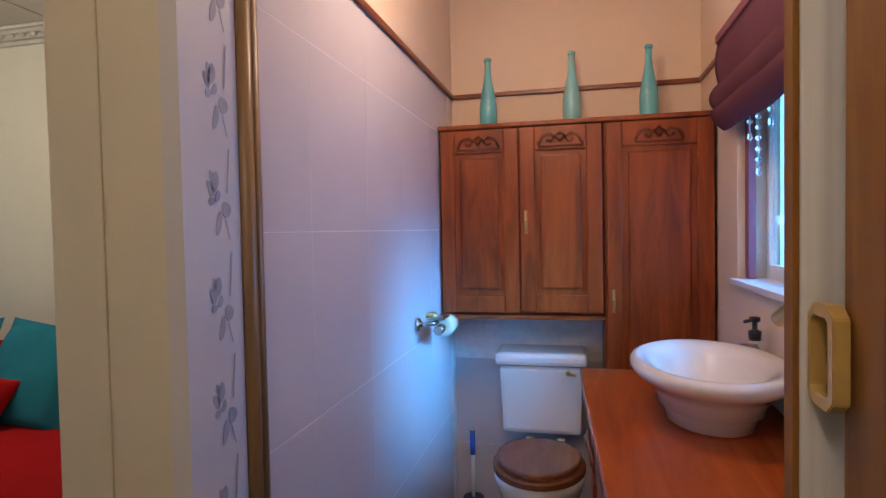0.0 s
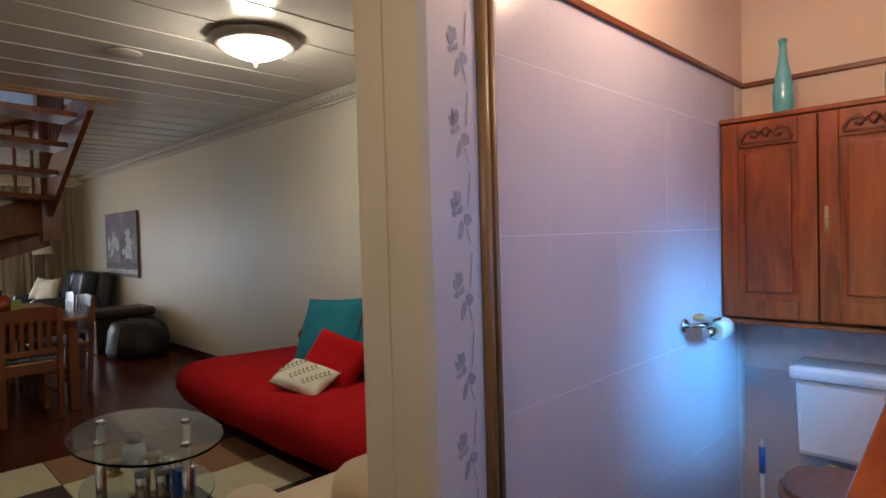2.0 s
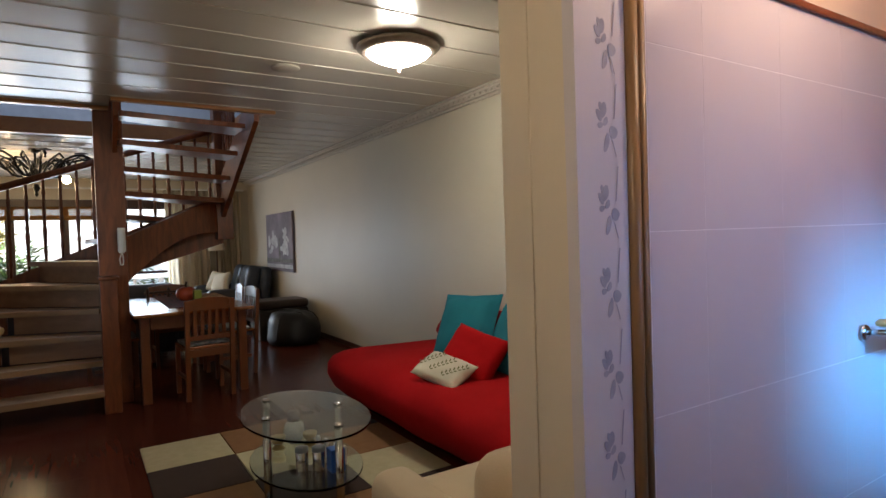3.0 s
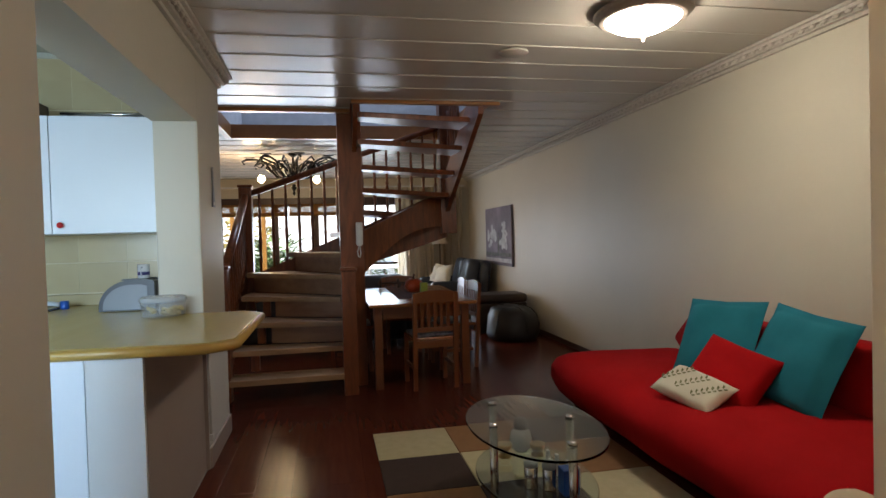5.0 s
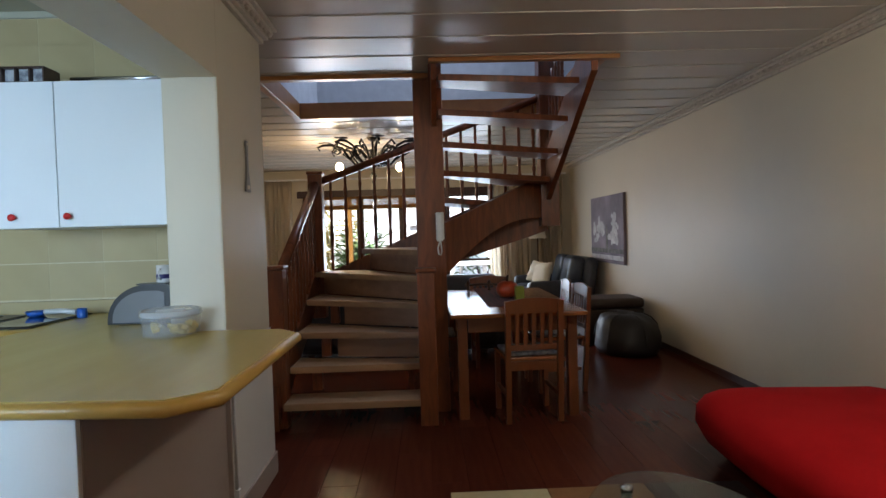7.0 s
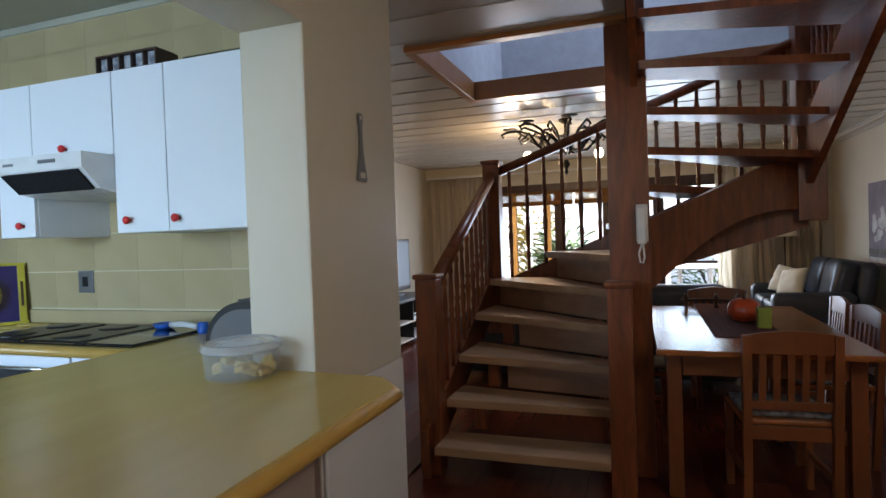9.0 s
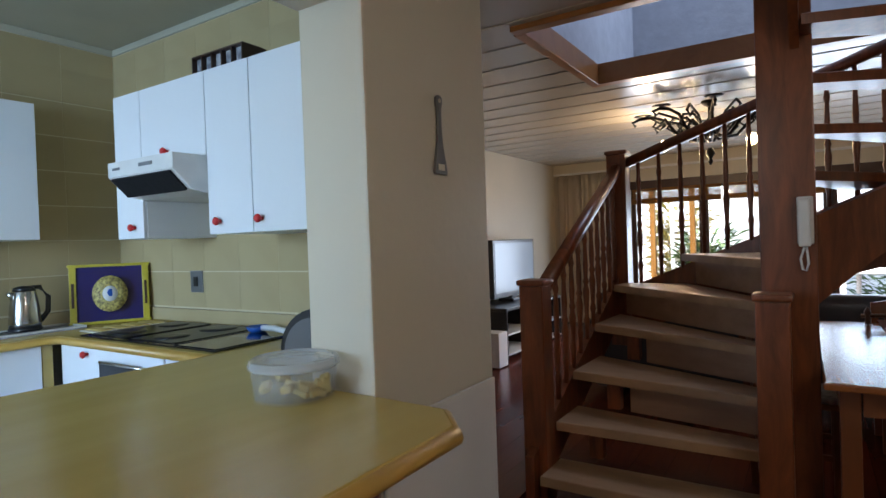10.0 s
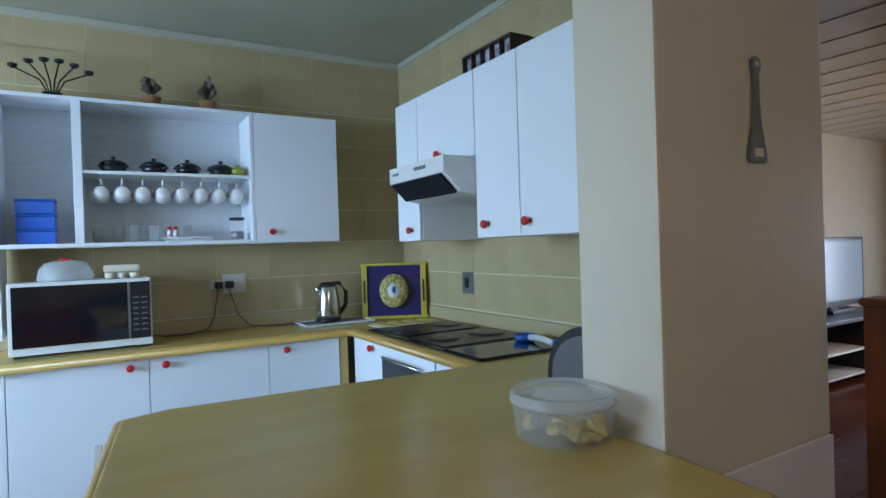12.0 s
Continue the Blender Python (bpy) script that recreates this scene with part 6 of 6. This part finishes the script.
part("front", box(-1.975, -1.405, -2.55, -2.535, WT + 0.012, 1.252, 0.005), PLASTIC, mw)
part("door", box(-1.872, -1.42, -2.535, -2.528, 0.962, 1.235, 0.003), GLOSSBLACK, mw, "black glass door")
pad = part("keypad", box(-1.968, -1.882, -2.535, -2.529, 0.962, 1.235, 0.003), BLACK, mw)
for r in range(7):
    for c in range(2):
        part("key", box(-1.955 + c * 0.037, -1.930 + c * 0.037, -2.529, -2.527, 1.00 + r * 0.026, 1.006 + r * 0.026), GREY, pad)
part("divider", box(-1.880, -1.874, -2.535, -2.526, 0.962, 1.235), GREY, mw)
for x in (-1.94, -1.44):
    part("foot", box(x - 0.02, x + 0.02, -2.6, -2.56, WT, WT + 0.012), BLACK, mw)
cover = thing("microwave_cover", "translucent plastic dome food cover with a red knob", "food cover")
part("dome", lathe([(0.115, 0), (0.118, 0.008), (0.108, 0.055), (0.085, 0.085), (0.03, 0.098), (0.01, 0.10)], 36, (-1.62, -2.68, 1.252)), LIDCLEAR, cover)
part("knob", lathe([(0.022, 0.095), (0.022, 0.106), (0.006, 0.108)], 14, (-1.62, -2.66, 1.252)), REDKNOB, cover, "red knob")
eggs = thing("egg_carton", "pale cardboard egg carton on the microwave", "egg carton")
part("tray", box(-1.93, -1.78, -2.72, -2.62, 1.252, 1.28, 0.008), OFFWHITE, eggs)
part("lid", box(-1.935, -1.775, -2.725, -2.615, 1.281, 1.318, 0.014), OFFWHITE, eggs)
for k in range(3):
    part("cup", lathe([(0.016, 0), (0.022, 0.026), (0.01, 0.028)], 10, (-1.905 + k * 0.05, -2.61, 1.252)), OFFWHITE, eggs)

kettle = thing("electric_kettle", "brushed steel electric kettle with a black handle", "kettle")
KX, KY, KZ = -2.93, -2.70, WT + 0.016
part("base", lathe([(0.075, 0), (0.078, 0.008), (0.07, 0.022)], 28, (KX, KY, KZ)), BLACK, kettle)
part("body", lathe([(0.072, 0.022), (0.074, 0.04), (0.066, 0.13), (0.056, 0.20), (0.052, 0.21)], 32, (KX, KY, KZ)), CHROME, kettle)
part("lid", lathe([(0.053, 0.21), (0.045, 0.228), (0.012, 0.236)], 28, (KX, KY, KZ)), BLACK, kettle)
part("handle", tube([(KX - 0.02, KY, KZ + 0.222), (KX - 0.075, KY, KZ + 0.225), (KX - 0.115, KY, KZ + 0.17), (KX - 0.11, KY, KZ + 0.09), (KX - 0.07, KY, KZ + 0.04)], 0.013, 10), BLACK, kettle)
part("spout", tube([(KX + 0.045, KY, KZ + 0.17), (KX + 0.075, KY, KZ + 0.205)], 0.018, 10, None, 0.6), CHROME, kettle)
ktray = thing("serving_tray", "printed grey and white serving tray below the kettle", "tray")
part("plate", prism([(-3.18, -2.82), (-2.76, -2.82), (-2.76, -2.58), (-3.18, -2.58)], WT, WT + 0.006, 0.002), TRAYPRINT, ktray)
for a in ((-3.18, -2.76, -2.82, -2.812), (-3.18, -2.76, -2.588, -2.58), (-3.18, -3.172, -2.812, -2.588), (-2.768, -2.76, -2.812, -2.588)):
    part("rim", box(*a, WT + 0.006, WT + 0.016, 0.002), PLASTIC, ktray)


def cable(points, label):
    ob = thing("power_cable", label, "cable", group="power cables")
    part("lead", tube(points, 0.0035, 7), BLACK, ob)
    p = points[0]
    part("plug", box(p[0] - 0.022, p[0] + 0.022, p[1] - 0.012, p[1] + 0.03, p[2] - 0.02, p[2] + 0.02, 0.006), BLACK, ob)


cable([(-2.40, -2.87, 1.175), (-2.40, -2.85, 1.13), (-2.44, -2.84, 1.00), (-2.50, -2.82, 0.935), (-2.62, -2.80, 0.921), (-2.78, -2.76, 0.921), (-2.86, -2.73, 0.93)], "black kettle cable plugged into the wall")
cable([(-2.34, -2.87, 1.175), (-2.33, -2.85, 1.12), (-2.31, -2.84, 1.00), (-2.27, -2.82, 0.935), (-2.18, -2.80, 0.921), (-2.06, -2.78, 0.921), (-1.985, -2.76, 0.94)], "black microwave cable plugged into the wall")
for x0, x1, z0, z1, facing, label in ((-2.50, -2.37, 1.125, 1.235, "y", "white double wall socket"), (-2.37, -2.30, 1.15, 1.20, "y", "white plug adapter in the wall socket")):
    sock = thing("wall_socket", label, "socket")
    part("plate", box(x0, x1, -2.91, -2.895, z0, z1, 0.004), PLASTIC, sock)
    part("switch", box(x0 + 0.012, x0 + 0.03, -2.895, -2.889, z0 + 0.015, z1 - 0.015, 0.002), PLASTIC, sock)
sw = thing("wall_switch", "grey metal cooker switch on the tiles", "switch")
part("plate", box(-3.562, -3.548, -2.168, -2.058, 1.085, 1.208, 0.004), GREY, sw)
part("rocker", box(-3.548, -3.540, -2.13, -2.096, 1.12, 1.175, 0.003), BLACK, sw)

art = thing("decorative_tray", "navy lacquer tray with yellow handles and a gold mosaic disc", "tray", pose(-3.345, -2.645, WT, 0, 0, 152) @ Matrix.Diagonal((0.86, 1, 1, 1)))
part("panel", shift(box(-0.225, 0.225, -0.008, 0.008, 0.0, 0.345, 0.003), pose(0, 0, 0, -6, 0, 0)), BLUELAC, art)
for a in ((-0.245, 0.245, -0.014, 0.014, 0.0, 0.016), (-0.245, 0.245, -0.014, 0.014, 0.332, 0.348)):
    part("rail", shift(box(*a, 0.003), pose(0, 0, 0, -6, 0, 0)), YELLOW, art)
for x in (-0.235, 0.195):
    part("side_panel", shift(box(x, x + 0.04, -0.02, 0.02, 0.016, 0.332, 0.003), pose(0, 0, 0, -6, 0, 0)), YELLOW, art)
    part("hand_hole", shift(box(x + 0.012, x + 0.028, -0.0215, -0.0195, 0.10, 0.24, 0.001), pose(0, 0, 0, -6, 0, 0)), DARKWOOD, art)
disc = part("mosaic", shift(lathe([(0.105, 0), (0.105, 0.004), (0.045, 0.0045)], 40), pose(0, -0.028, 0.175, 84, 0, 0)), GOLDMOSAIC, art, "round gold mosaic disc")
part("mosaic_centre", shift(lathe([(0.045, 0), (0.045, 0.0065), (0.01, 0.007)], 24), pose(0, -0.028, 0.175, 84, 0, 0)), PLASTIC, disc)
part("mosaic_flower", shift(lathe([(0.024, 0), (0.024, 0.009), (0.008, 0.0095)], 6), pose(0.004, -0.028, 0.18, 84, 0, 20)), BLUEPLASTIC, disc)

tub = thing("biscuit_tub", "round clear plastic tub of biscuits with a lid", "food tub")
TX, TY = -2.665, -0.375
part("body", lathe([(0.098, 0.0), (0.108, 0.006), (0.117, 0.095), (0.114, 0.095), (0.105, 0.01), (0.02, 0.005)], 44, (TX, TY, WT), (1, 1)), CLOUDY, tub)
part("lid", lathe([(0.118, 0.086), (0.122, 0.089), (0.122, 0.098), (0.119, 0.100), (0.119, 0.107), (0.112, 0.112), (0.106, 0.106), (0.072, 0.106), (0.066, 0.114), (0.02, 0.115)], 44, (TX, TY, WT)), LIDCLEAR, tub)
random.seed(4)
for k in range(16):
    a, r = random.uniform(0, 6.28), 0.085 * math.sqrt(random.random())
    bit = thing("biscuit", "pale yellow biscuit piece inside the tub", "biscuit", pose(TX + r * math.cos(a), TY + r * math.sin(a), WT + 0.018 + 0.022 * (k % 2), random.uniform(-30, 30), random.uniform(-30, 30), random.uniform(0, 180)), "biscuits")
    part("piece", soft_block(-0.02, 0.02, -0.014, 0.014, -0.009, 0.009, 0.005), PASTA, bit, smooth=True)
bin_ = thing("toaster", "rounded steel toaster with black trim on the worktop", "toaster")
shape = [(0.0, 0.0), (0.0, 0.02)] + [(0.19 - 0.19 * math.cos(a * math.pi / 16), 0.02 + 0.168 * math.sin(a * math.pi / 16)) for a in range(1, 9)] + [(0.26, 0.188), (0.30, 0.175), (0.30, 0.0)]
part("shell", loft([[(x, -0.82 + y, WT + 0.01 + z * 0.93) for y, z in shape] for x in (-3.20, -3.03)]), DULLCHROME, bin_)
for x in (-3.215, -3.03):
    part("end_cap", loft([[(xx, -0.828 + y * 1.04, WT + 0.004 + z * 1.0) for y, z in shape] for xx in (x, x + 0.015)]), BLACK, bin_)
part("end_plate", loft([[(xx, -0.803 + y * 0.82, WT + 0.012 + z * 0.79) for y, z in shape] for xx in (-3.016, -3.011)]), STEEL, bin_)
part("slot", box(-3.15, -3.08, -0.72, -0.58, WT + 0.183, WT + 0.190), BLACK, bin_)
part("lead", tube([(-3.02, -0.60, WT + 0.03), (-2.96, -0.56, WT + 0.02), (-2.90, -0.50, WT + 0.006), (-2.86, -0.46, WT + 0.005)], 0.005, 7), BLACK, bin_)
cup = thing("printed_mug", "small white mug with a dark print standing on the toaster", "mug")
part("mug", lathe([(0.03, 0), (0.034, 0.004), (0.034, 0.085), (0.030, 0.085), (0.029, 0.01)], 20, (-3.11, -0.60, WT + 0.192)), CERAMIC, cup)
part("band", lathe([(0.0342, 0.02), (0.0346, 0.021), (0.0346, 0.04), (0.0342, 0.041)], 20, (-3.11, -0.60, WT + 0.192)), BLUELAC, cup)
part("handle", tube([(-3.078, -0.60, WT + 0.260), (-3.055, -0.60, WT + 0.250), (-3.055, -0.60, WT + 0.220), (-3.078, -0.60, WT + 0.210)], 0.005, 7), CERAMIC, cup)
spoon = thing("spoon_rest", "blue and white ceramic spoon rest beside the hob", "spoon rest")
part("bowl", lathe([(0.03, 0), (0.04, 0.006), (0.055, 0.028), (0.05, 0.028), (0.035, 0.01)], 20, (-3.38, -1.40, WT + 0.012)), BLUEPLASTIC, spoon)
part("handle", tube([(-3.37, -1.35, WT + 0.035), (-3.36, -1.26, WT + 0.04), (-3.36, -1.18, WT + 0.03)], 0.014, 8), PLASTIC, spoon)
part("cap", lathe([(0.024, 0), (0.026, 0.01), (0.024, 0.05), (0.01, 0.052)], 16, (-3.36, -1.15, WT)), BLUEPLASTIC, spoon)

rack = thing("spice_rack", "low dark wooden rack with five framed tiles on the cabinet", "rack")
part("back", box(-3.30, -3.28, -1.52, -1.17, 2.11, 2.19, 0.003), DARKWOOD, rack)
part("base", box(-3.28, -3.17, -1.52, -1.17, 2.11, 2.118, 0.002), DARKWOOD, rack)
part("rail", box(-3.28, -3.17, -1.512, -1.178, 2.184, 2.192, 0.002), DARKWOOD, rack)
for k in range(6):
    part("divider", box(-3.28, -3.17, -1.52 + k * 0.0684, -1.512 + k * 0.0684, 2.118, 2.192, 0.002), DARKWOOD, rack)
for k in range(5):
    part("tile", box(-3.20, -3.19, -1.508 + k * 0.0684, -1.456 + k * 0.0684, 2.12, 2.182, 0.002), TRAYPRINT, rack)
railbar = thing("steel_rail", "thin steel rail lying along the cabinet tops", "rail")
part("bar", tube([(-3.24, -1.08, 2.14), (-3.24, -0.48, 2.14)], 0.012, 10), CHROME, railbar)
for y in (-1.05, -0.52):
    part("bracket", box(-3.25, -3.23, y - 0.01, y + 0.01, 2.11, 2.13), GREY, railbar)

opener = thing("bottle_opener", "tall flat pewter bottle opener hanging on the pillar", "bottle opener")
outline = [(-0.016, 0.120), (-0.008, 0.127), (0.008, 0.127), (0.016, 0.120), (0.017, 0.105), (0.010, 0.085), (0.009, 0.03), (0.014, -0.03), (0.028, -0.08), (0.036, -0.115), (0.034, -0.125),
           (-0.034, -0.125), (-0.036, -0.115), (-0.028, -0.08), (-0.014, -0.03), (-0.009, 0.03), (-0.010, 0.085), (-0.017, 0.105)]
part("blade", shift(prism(outline, 0, 0.010, 0.003), pose(-3.135, -0.178, 1.665, 90, 0, 0)), GREY, opener)
part("slot", box(-3.153, -3.117, -0.1785, -0.1765, 1.552, 1.572), JAMB, opener)
part("hole", tube([(-3.135, -0.179, 1.775), (-3.135, -0.1765, 1.775)], 0.007, 10), JAMB, opener)
conduit = thing("wall_conduit", "thin white cable conduit below the bar", "conduit")
part("tube", tube([(-2.80, -0.178, 0.18), (-2.80, -0.178, 0.87)], 0.008, 8), PLASTIC, conduit)
part("clip", box(-2.815, -2.785, -0.186, -0.165, 0.16, 0.20, 0.003), PLASTIC, conduit)


for x in (-1.836, -2.020, -2.182, -2.352):
    pot = thing("black_casserole", "small black lidded casserole dish on the shelf", "casserole dish", group="black casseroles")
    part("dish", lathe([(0.042, 0), (0.055, 0.006), (0.059, 0.043)], 24, (x, -2.74, 1.782)), BLACK, pot)
    part("lid", lathe([(0.063, 0.043), (0.061, 0.050), (0.036, 0.064), (0.008, 0.068), (0.013, 0.080), (0.003, 0.086)], 24, (x, -2.74, 1.782)), BLACK, pot)
    for s in (-1, 1):
        part("handle", box(x + s * 0.056 - 0.012, x + s * 0.056 + 0.012, -2.755, -2.725, 1.813, 1.821, 0.002), BLACK, pot)
lime = thing("lime_bowl", "lime green rounded pot on the shelf", "pot")
part("bowl", lathe([(0.02, 0), (0.04, 0.012), (0.042, 0.035), (0.03, 0.05), (0.01, 0.054)], 20, (-2.44, -2.72, 1.782)), GREEN, lime)
part("lid_knob", lathe([(0.008, 0.05), (0.009, 0.062), (0.002, 0.064)], 10, (-2.44, -2.72, 1.782)), GREEN, lime)
glassjar = thing("glass_jar", "clear glass jar on the kitchen shelf", "jar")
part("body", lathe([(0.035, 0), (0.04, 0.005), (0.04, 0.08), (0.036, 0.085)], 20, (-1.755, -2.76, 1.782)), THIN, glassjar)
part("lid", lathe([(0.037, 0.085), (0.037, 0.10), (0.01, 0.102)], 20, (-1.755, -2.76, 1.782)), CLOUDY, glassjar)
for k in range(8):
    x = -1.778 - k * 0.0925
    mug = thing("hanging_cup", "white cup hanging from a hook below the shelf", "cup", pose(x, -2.70, 1.672) @ Matrix.Scale(1.12, 4), "hanging cups")
    part("cup", shift(lathe([(0.020, -0.05), (0.026, -0.045), (0.042, 0.0), (0.040, 0.002), (0.024, -0.04)], 22), pose(0, -0.015, 0, 100, 0, 0)), CERAMIC, mug)
    part("handle", tube([(0, -0.01, 0.036), (0, 0.0, 0.058), (0, 0.02, 0.06), (0, 0.026, 0.04)], 0.005, 7), CERAMIC, mug)
    part("hook", tube([(0, 0.0, 0.09), (0, 0.0, 0.065), (0, 0.012, 0.058), (0, 0.02, 0.066)], 0.0025, 6), BRASS, mug)
plate = thing("white_platter", "white rectangular serving platter on the bottom shelf", "platter")
bm = soft_block(-2.30, -2.04, -2.84, -2.70, S0 + 0.02, S0 + 0.045, 0.008)
for v in bm.verts:
    f = 0.82 if v.co.z < S0 + 0.03 else 1.0
    v.co.x, v.co.y = -2.17 + (v.co.x + 2.17) * f, -2.77 + (v.co.y + 2.77) * f
part("dish", bm, CERAMIC, plate)
fig = thing("salt_shaker_pair", "two small red and white shakers on the platter", "shaker")
for x in (-2.115, -2.085):
    s_ = part("shaker", lathe([(0.012, 0), (0.014, 0.02), (0.01, 0.04)], 12, (x, -2.75, S0 + 0.045)), CERAMIC, fig)
    part("cap", lathe([(0.011, 0.04), (0.010, 0.052), (0.002, 0.056)], 12, (x, -2.75, S0 + 0.045)), REDKNOB, s_)
storage = thing("clip_jar", "clear storage jar with dark contents and a black lid", "jar")
part("body", lathe([(0.036, 0), (0.040, 0.006), (0.040, 0.105), (0.036, 0.11)], 20, (-2.425, -2.72, S0 + 0.02)), THIN, storage)
part("lid", lathe([(0.040, 0.11), (0.041, 0.125), (0.01, 0.128)], 20, (-2.425, -2.72, S0 + 0.02)), BLACK, storage)
part("contents", lathe([(0.033, 0.008), (0.035, 0.05), (0.002, 0.052)], 16, (-2.425, -2.72, S0 + 0.02)), GREY, storage)
for k in range(7):
    x = -1.76 - k * 0.044 - (0.03 if k > 2 else 0) - (0.12 if k > 5 else 0)
    tumbler = thing("glass_tumbler", "clear glass tumbler on the bottom shelf", "tumbler", group="tumblers")
    part("glass", lathe([(0.022, 0), (0.028, 0.09), (0.0265, 0.09), (0.020, 0.006)], 18, (x, -2.78 + 0.03 * (k % 2), S0 + 0.02)), THIN, tumbler)
for k in range(3):
    crate = thing("blue_container", "translucent blue stacked food container", "container", group="blue containers")
    z = S0 + 0.02 + k * 0.072
    part("tub", soft_block(-1.585, -1.43, -2.84, -2.70, z, z + 0.062, 0.008), BLUEBOX, crate)
    part("lid", box(-1.59, -1.425, -2.845, -2.695, z + 0.0625, z + 0.0715, 0.003), BLUEPLASTIC, crate)
for x, tall_ in ((-2.02, 0.11), (-2.295, 0.14)):
    pl = thing("potted_plant", "small artificial plant in a terracotta pot on the cabinet", "potted plant", group="cabinet plants")
    part("pot", lathe([(0.034, 0), (0.044, 0.05), (0.047, 0.05), (0.047, 0.058), (0.04, 0.058)], 18, (x, -2.74, S1)), TERRACOTTA, pl)
    for j in range(16):
        a, up = j * 2.4, 0.05 + 0.06 * random.random()
        c, d = math.cos(a), math.sin(a)
        part("leaf", slab([(x, -2.74, S1 + 0.055), (x + 0.028 * c - 0.010 * d, -2.74 + 0.028 * d + 0.010 * c, S1 + 0.055 + up * tall_ / 0.11),
                           (x + 0.055 * c, -2.74 + 0.055 * d, S1 + 0.05 + up * 0.8 * tall_ / 0.11), (x + 0.028 * c + 0.010 * d, -2.74 + 0.028 * d - 0.010 * c, S1 + 0.055 + up * tall_ / 0.11)], 0.0015), DUSTY, pl)
dry = thing("dried_flower_stand", "dark iron stand of dried poppy heads on the shelf unit", "ornament")
part("base", box(-1.63, -1.55, -2.77, -2.71, S1, S1 + 0.03, 0.004), IRON, dry)
for k in range(6):
    s = (k - 2.5) / 2.5
    tip = (-1.59 - 0.155 * s, -2.74, S1 + 0.185 - 0.045 * s * s)
    stem = part("stem", tube([(-1.59 - 0.02 * s, -2.74, S1 + 0.03), (-1.59 - 0.05 * s, -2.74, S1 + 0.09), tip], 0.004, 6), IRON, dry)
    part("head", lathe([(0.006, -0.008), (0.020, 0.0), (0.022, 0.012), (0.012, 0.016)], 10, tip), BLACK, stem)


# ---- pieces of floors and walls ----
def tile_run(parent, name, mat, spots, size):
    """Alike pieces that share one mesh. spots: poses of their centres; size: half extents."""
    bm = box(-size[0], size[0], -size[1], size[1], -size[2], size[2], 0.0006)
    mesh = finish(name, bm, mat)
    for m in spots:
        ob = new(name, mesh)
        ob.parent = parent
        ob.matrix_world = m


kb = structure("wall_tiling_kitchen_side", box(-3.569, -3.5562, -2.918, -0.45, WT + 0.076, 2.57), KGROUT, "beige tiled kitchen wall", "wall tiling")
tile_run(kb, "tile", KTILE, [pose(-3.559, -2.80 + i * 0.303, WT + 0.185 + j * 0.205, 0, 0, 0) for i in range(8) for j in range(8) if WT + 0.185 + j * 0.205 < 2.52], (0.004, 0.1504, 0.0992))
kb2 = structure("wall_tiling_kitchen_back", box(-3.558, 0.0, -2.919, -2.9072, WT + 0.076, 2.57), KGROUT, "beige tiled kitchen wall", "wall tiling")
tile_run(kb2, "tile", KTILE, [pose(-3.40 + i * 0.303, -2.910, WT + 0.185 + j * 0.205, 0, 0, 0) for i in range(11) for j in range(8) if WT + 0.185 + j * 0.205 < 2.52], (0.1504, 0.004, 0.0992))
tile_run(kb, "tile", KTILE, [pose(-3.559, -2.80 + i * 0.303, 2.4945, 0, 0, 0) for i in range(8)], (0.004, 0.1504, 0.0725))
tile_run(kb2, "tile", KTILE, [pose(-3.40 + i * 0.303, -2.910, 2.4945, 0, 0, 0) for i in range(11)], (0.1504, 0.004, 0.0725))
bt = structure("wall_tiling_bathroom_west", box(0.211, 0.2396, 1.53, 3.168, 0.006, 1.885), GROUT, "white tiled bathroom wall", "wall tiling")
for z, half_z in ((0.30, 0.199), (0.70, 0.199), (1.10, 0.199), (1.50, 0.199), (1.7925, 0.0915)):
    tile_run(bt, "tile", TILE, [pose(0.2355, 1.8975 + i * 0.335, z) for i in range(4)], (0.0045, 0.1671, half_z))
    tile_run(bt, "tile", TILE, [pose(0.2355, 1.6315, z)], (0.0045, 0.0975, half_z))
structure("wall_bathroom_west_top", box(0.211, 0.2395, 1.47, 3.168, 1.90, 2.4), PEACH, "peach painted bathroom wall above the tiles", "wall")
bt2 = structure("wall_tiling_bathroom_back", box(0.24, 1.288, 3.1528, 3.169, 0.006, 0.935), GROUT, "white tiled bathroom wall", "wall tiling")
tile_run(bt2, "tile", TILE, [pose(0.24 + 0.172 + i * 0.343, 3.156, 0.135 + j * 0.39, 0, 0, 0) for i in range(2) for j in range(2)], (0.1712, 0.0045, 0.1937))
LENGTH, WIDE = 1.28, 0.193
spots = []
for j in range(31):
    for i in range(10):
        x, y = -9.6 + i * LENGTH + (0.43 * j) % LENGTH - 0.3, -2.5 + j * WIDE
        if x + LENGTH / 2 < 2.28 and not (x > -4.2 and y < -0.3) and not (x > -0.5 and y > 1.3) and not (x < -4.0 and y < -1.6):
            spots.append(pose(x, y, -0.006))
tile_run(floor, "plank", FLOOR, spots, (LENGTH / 2 - 0.0008, WIDE / 2 - 0.0008, 0.006))
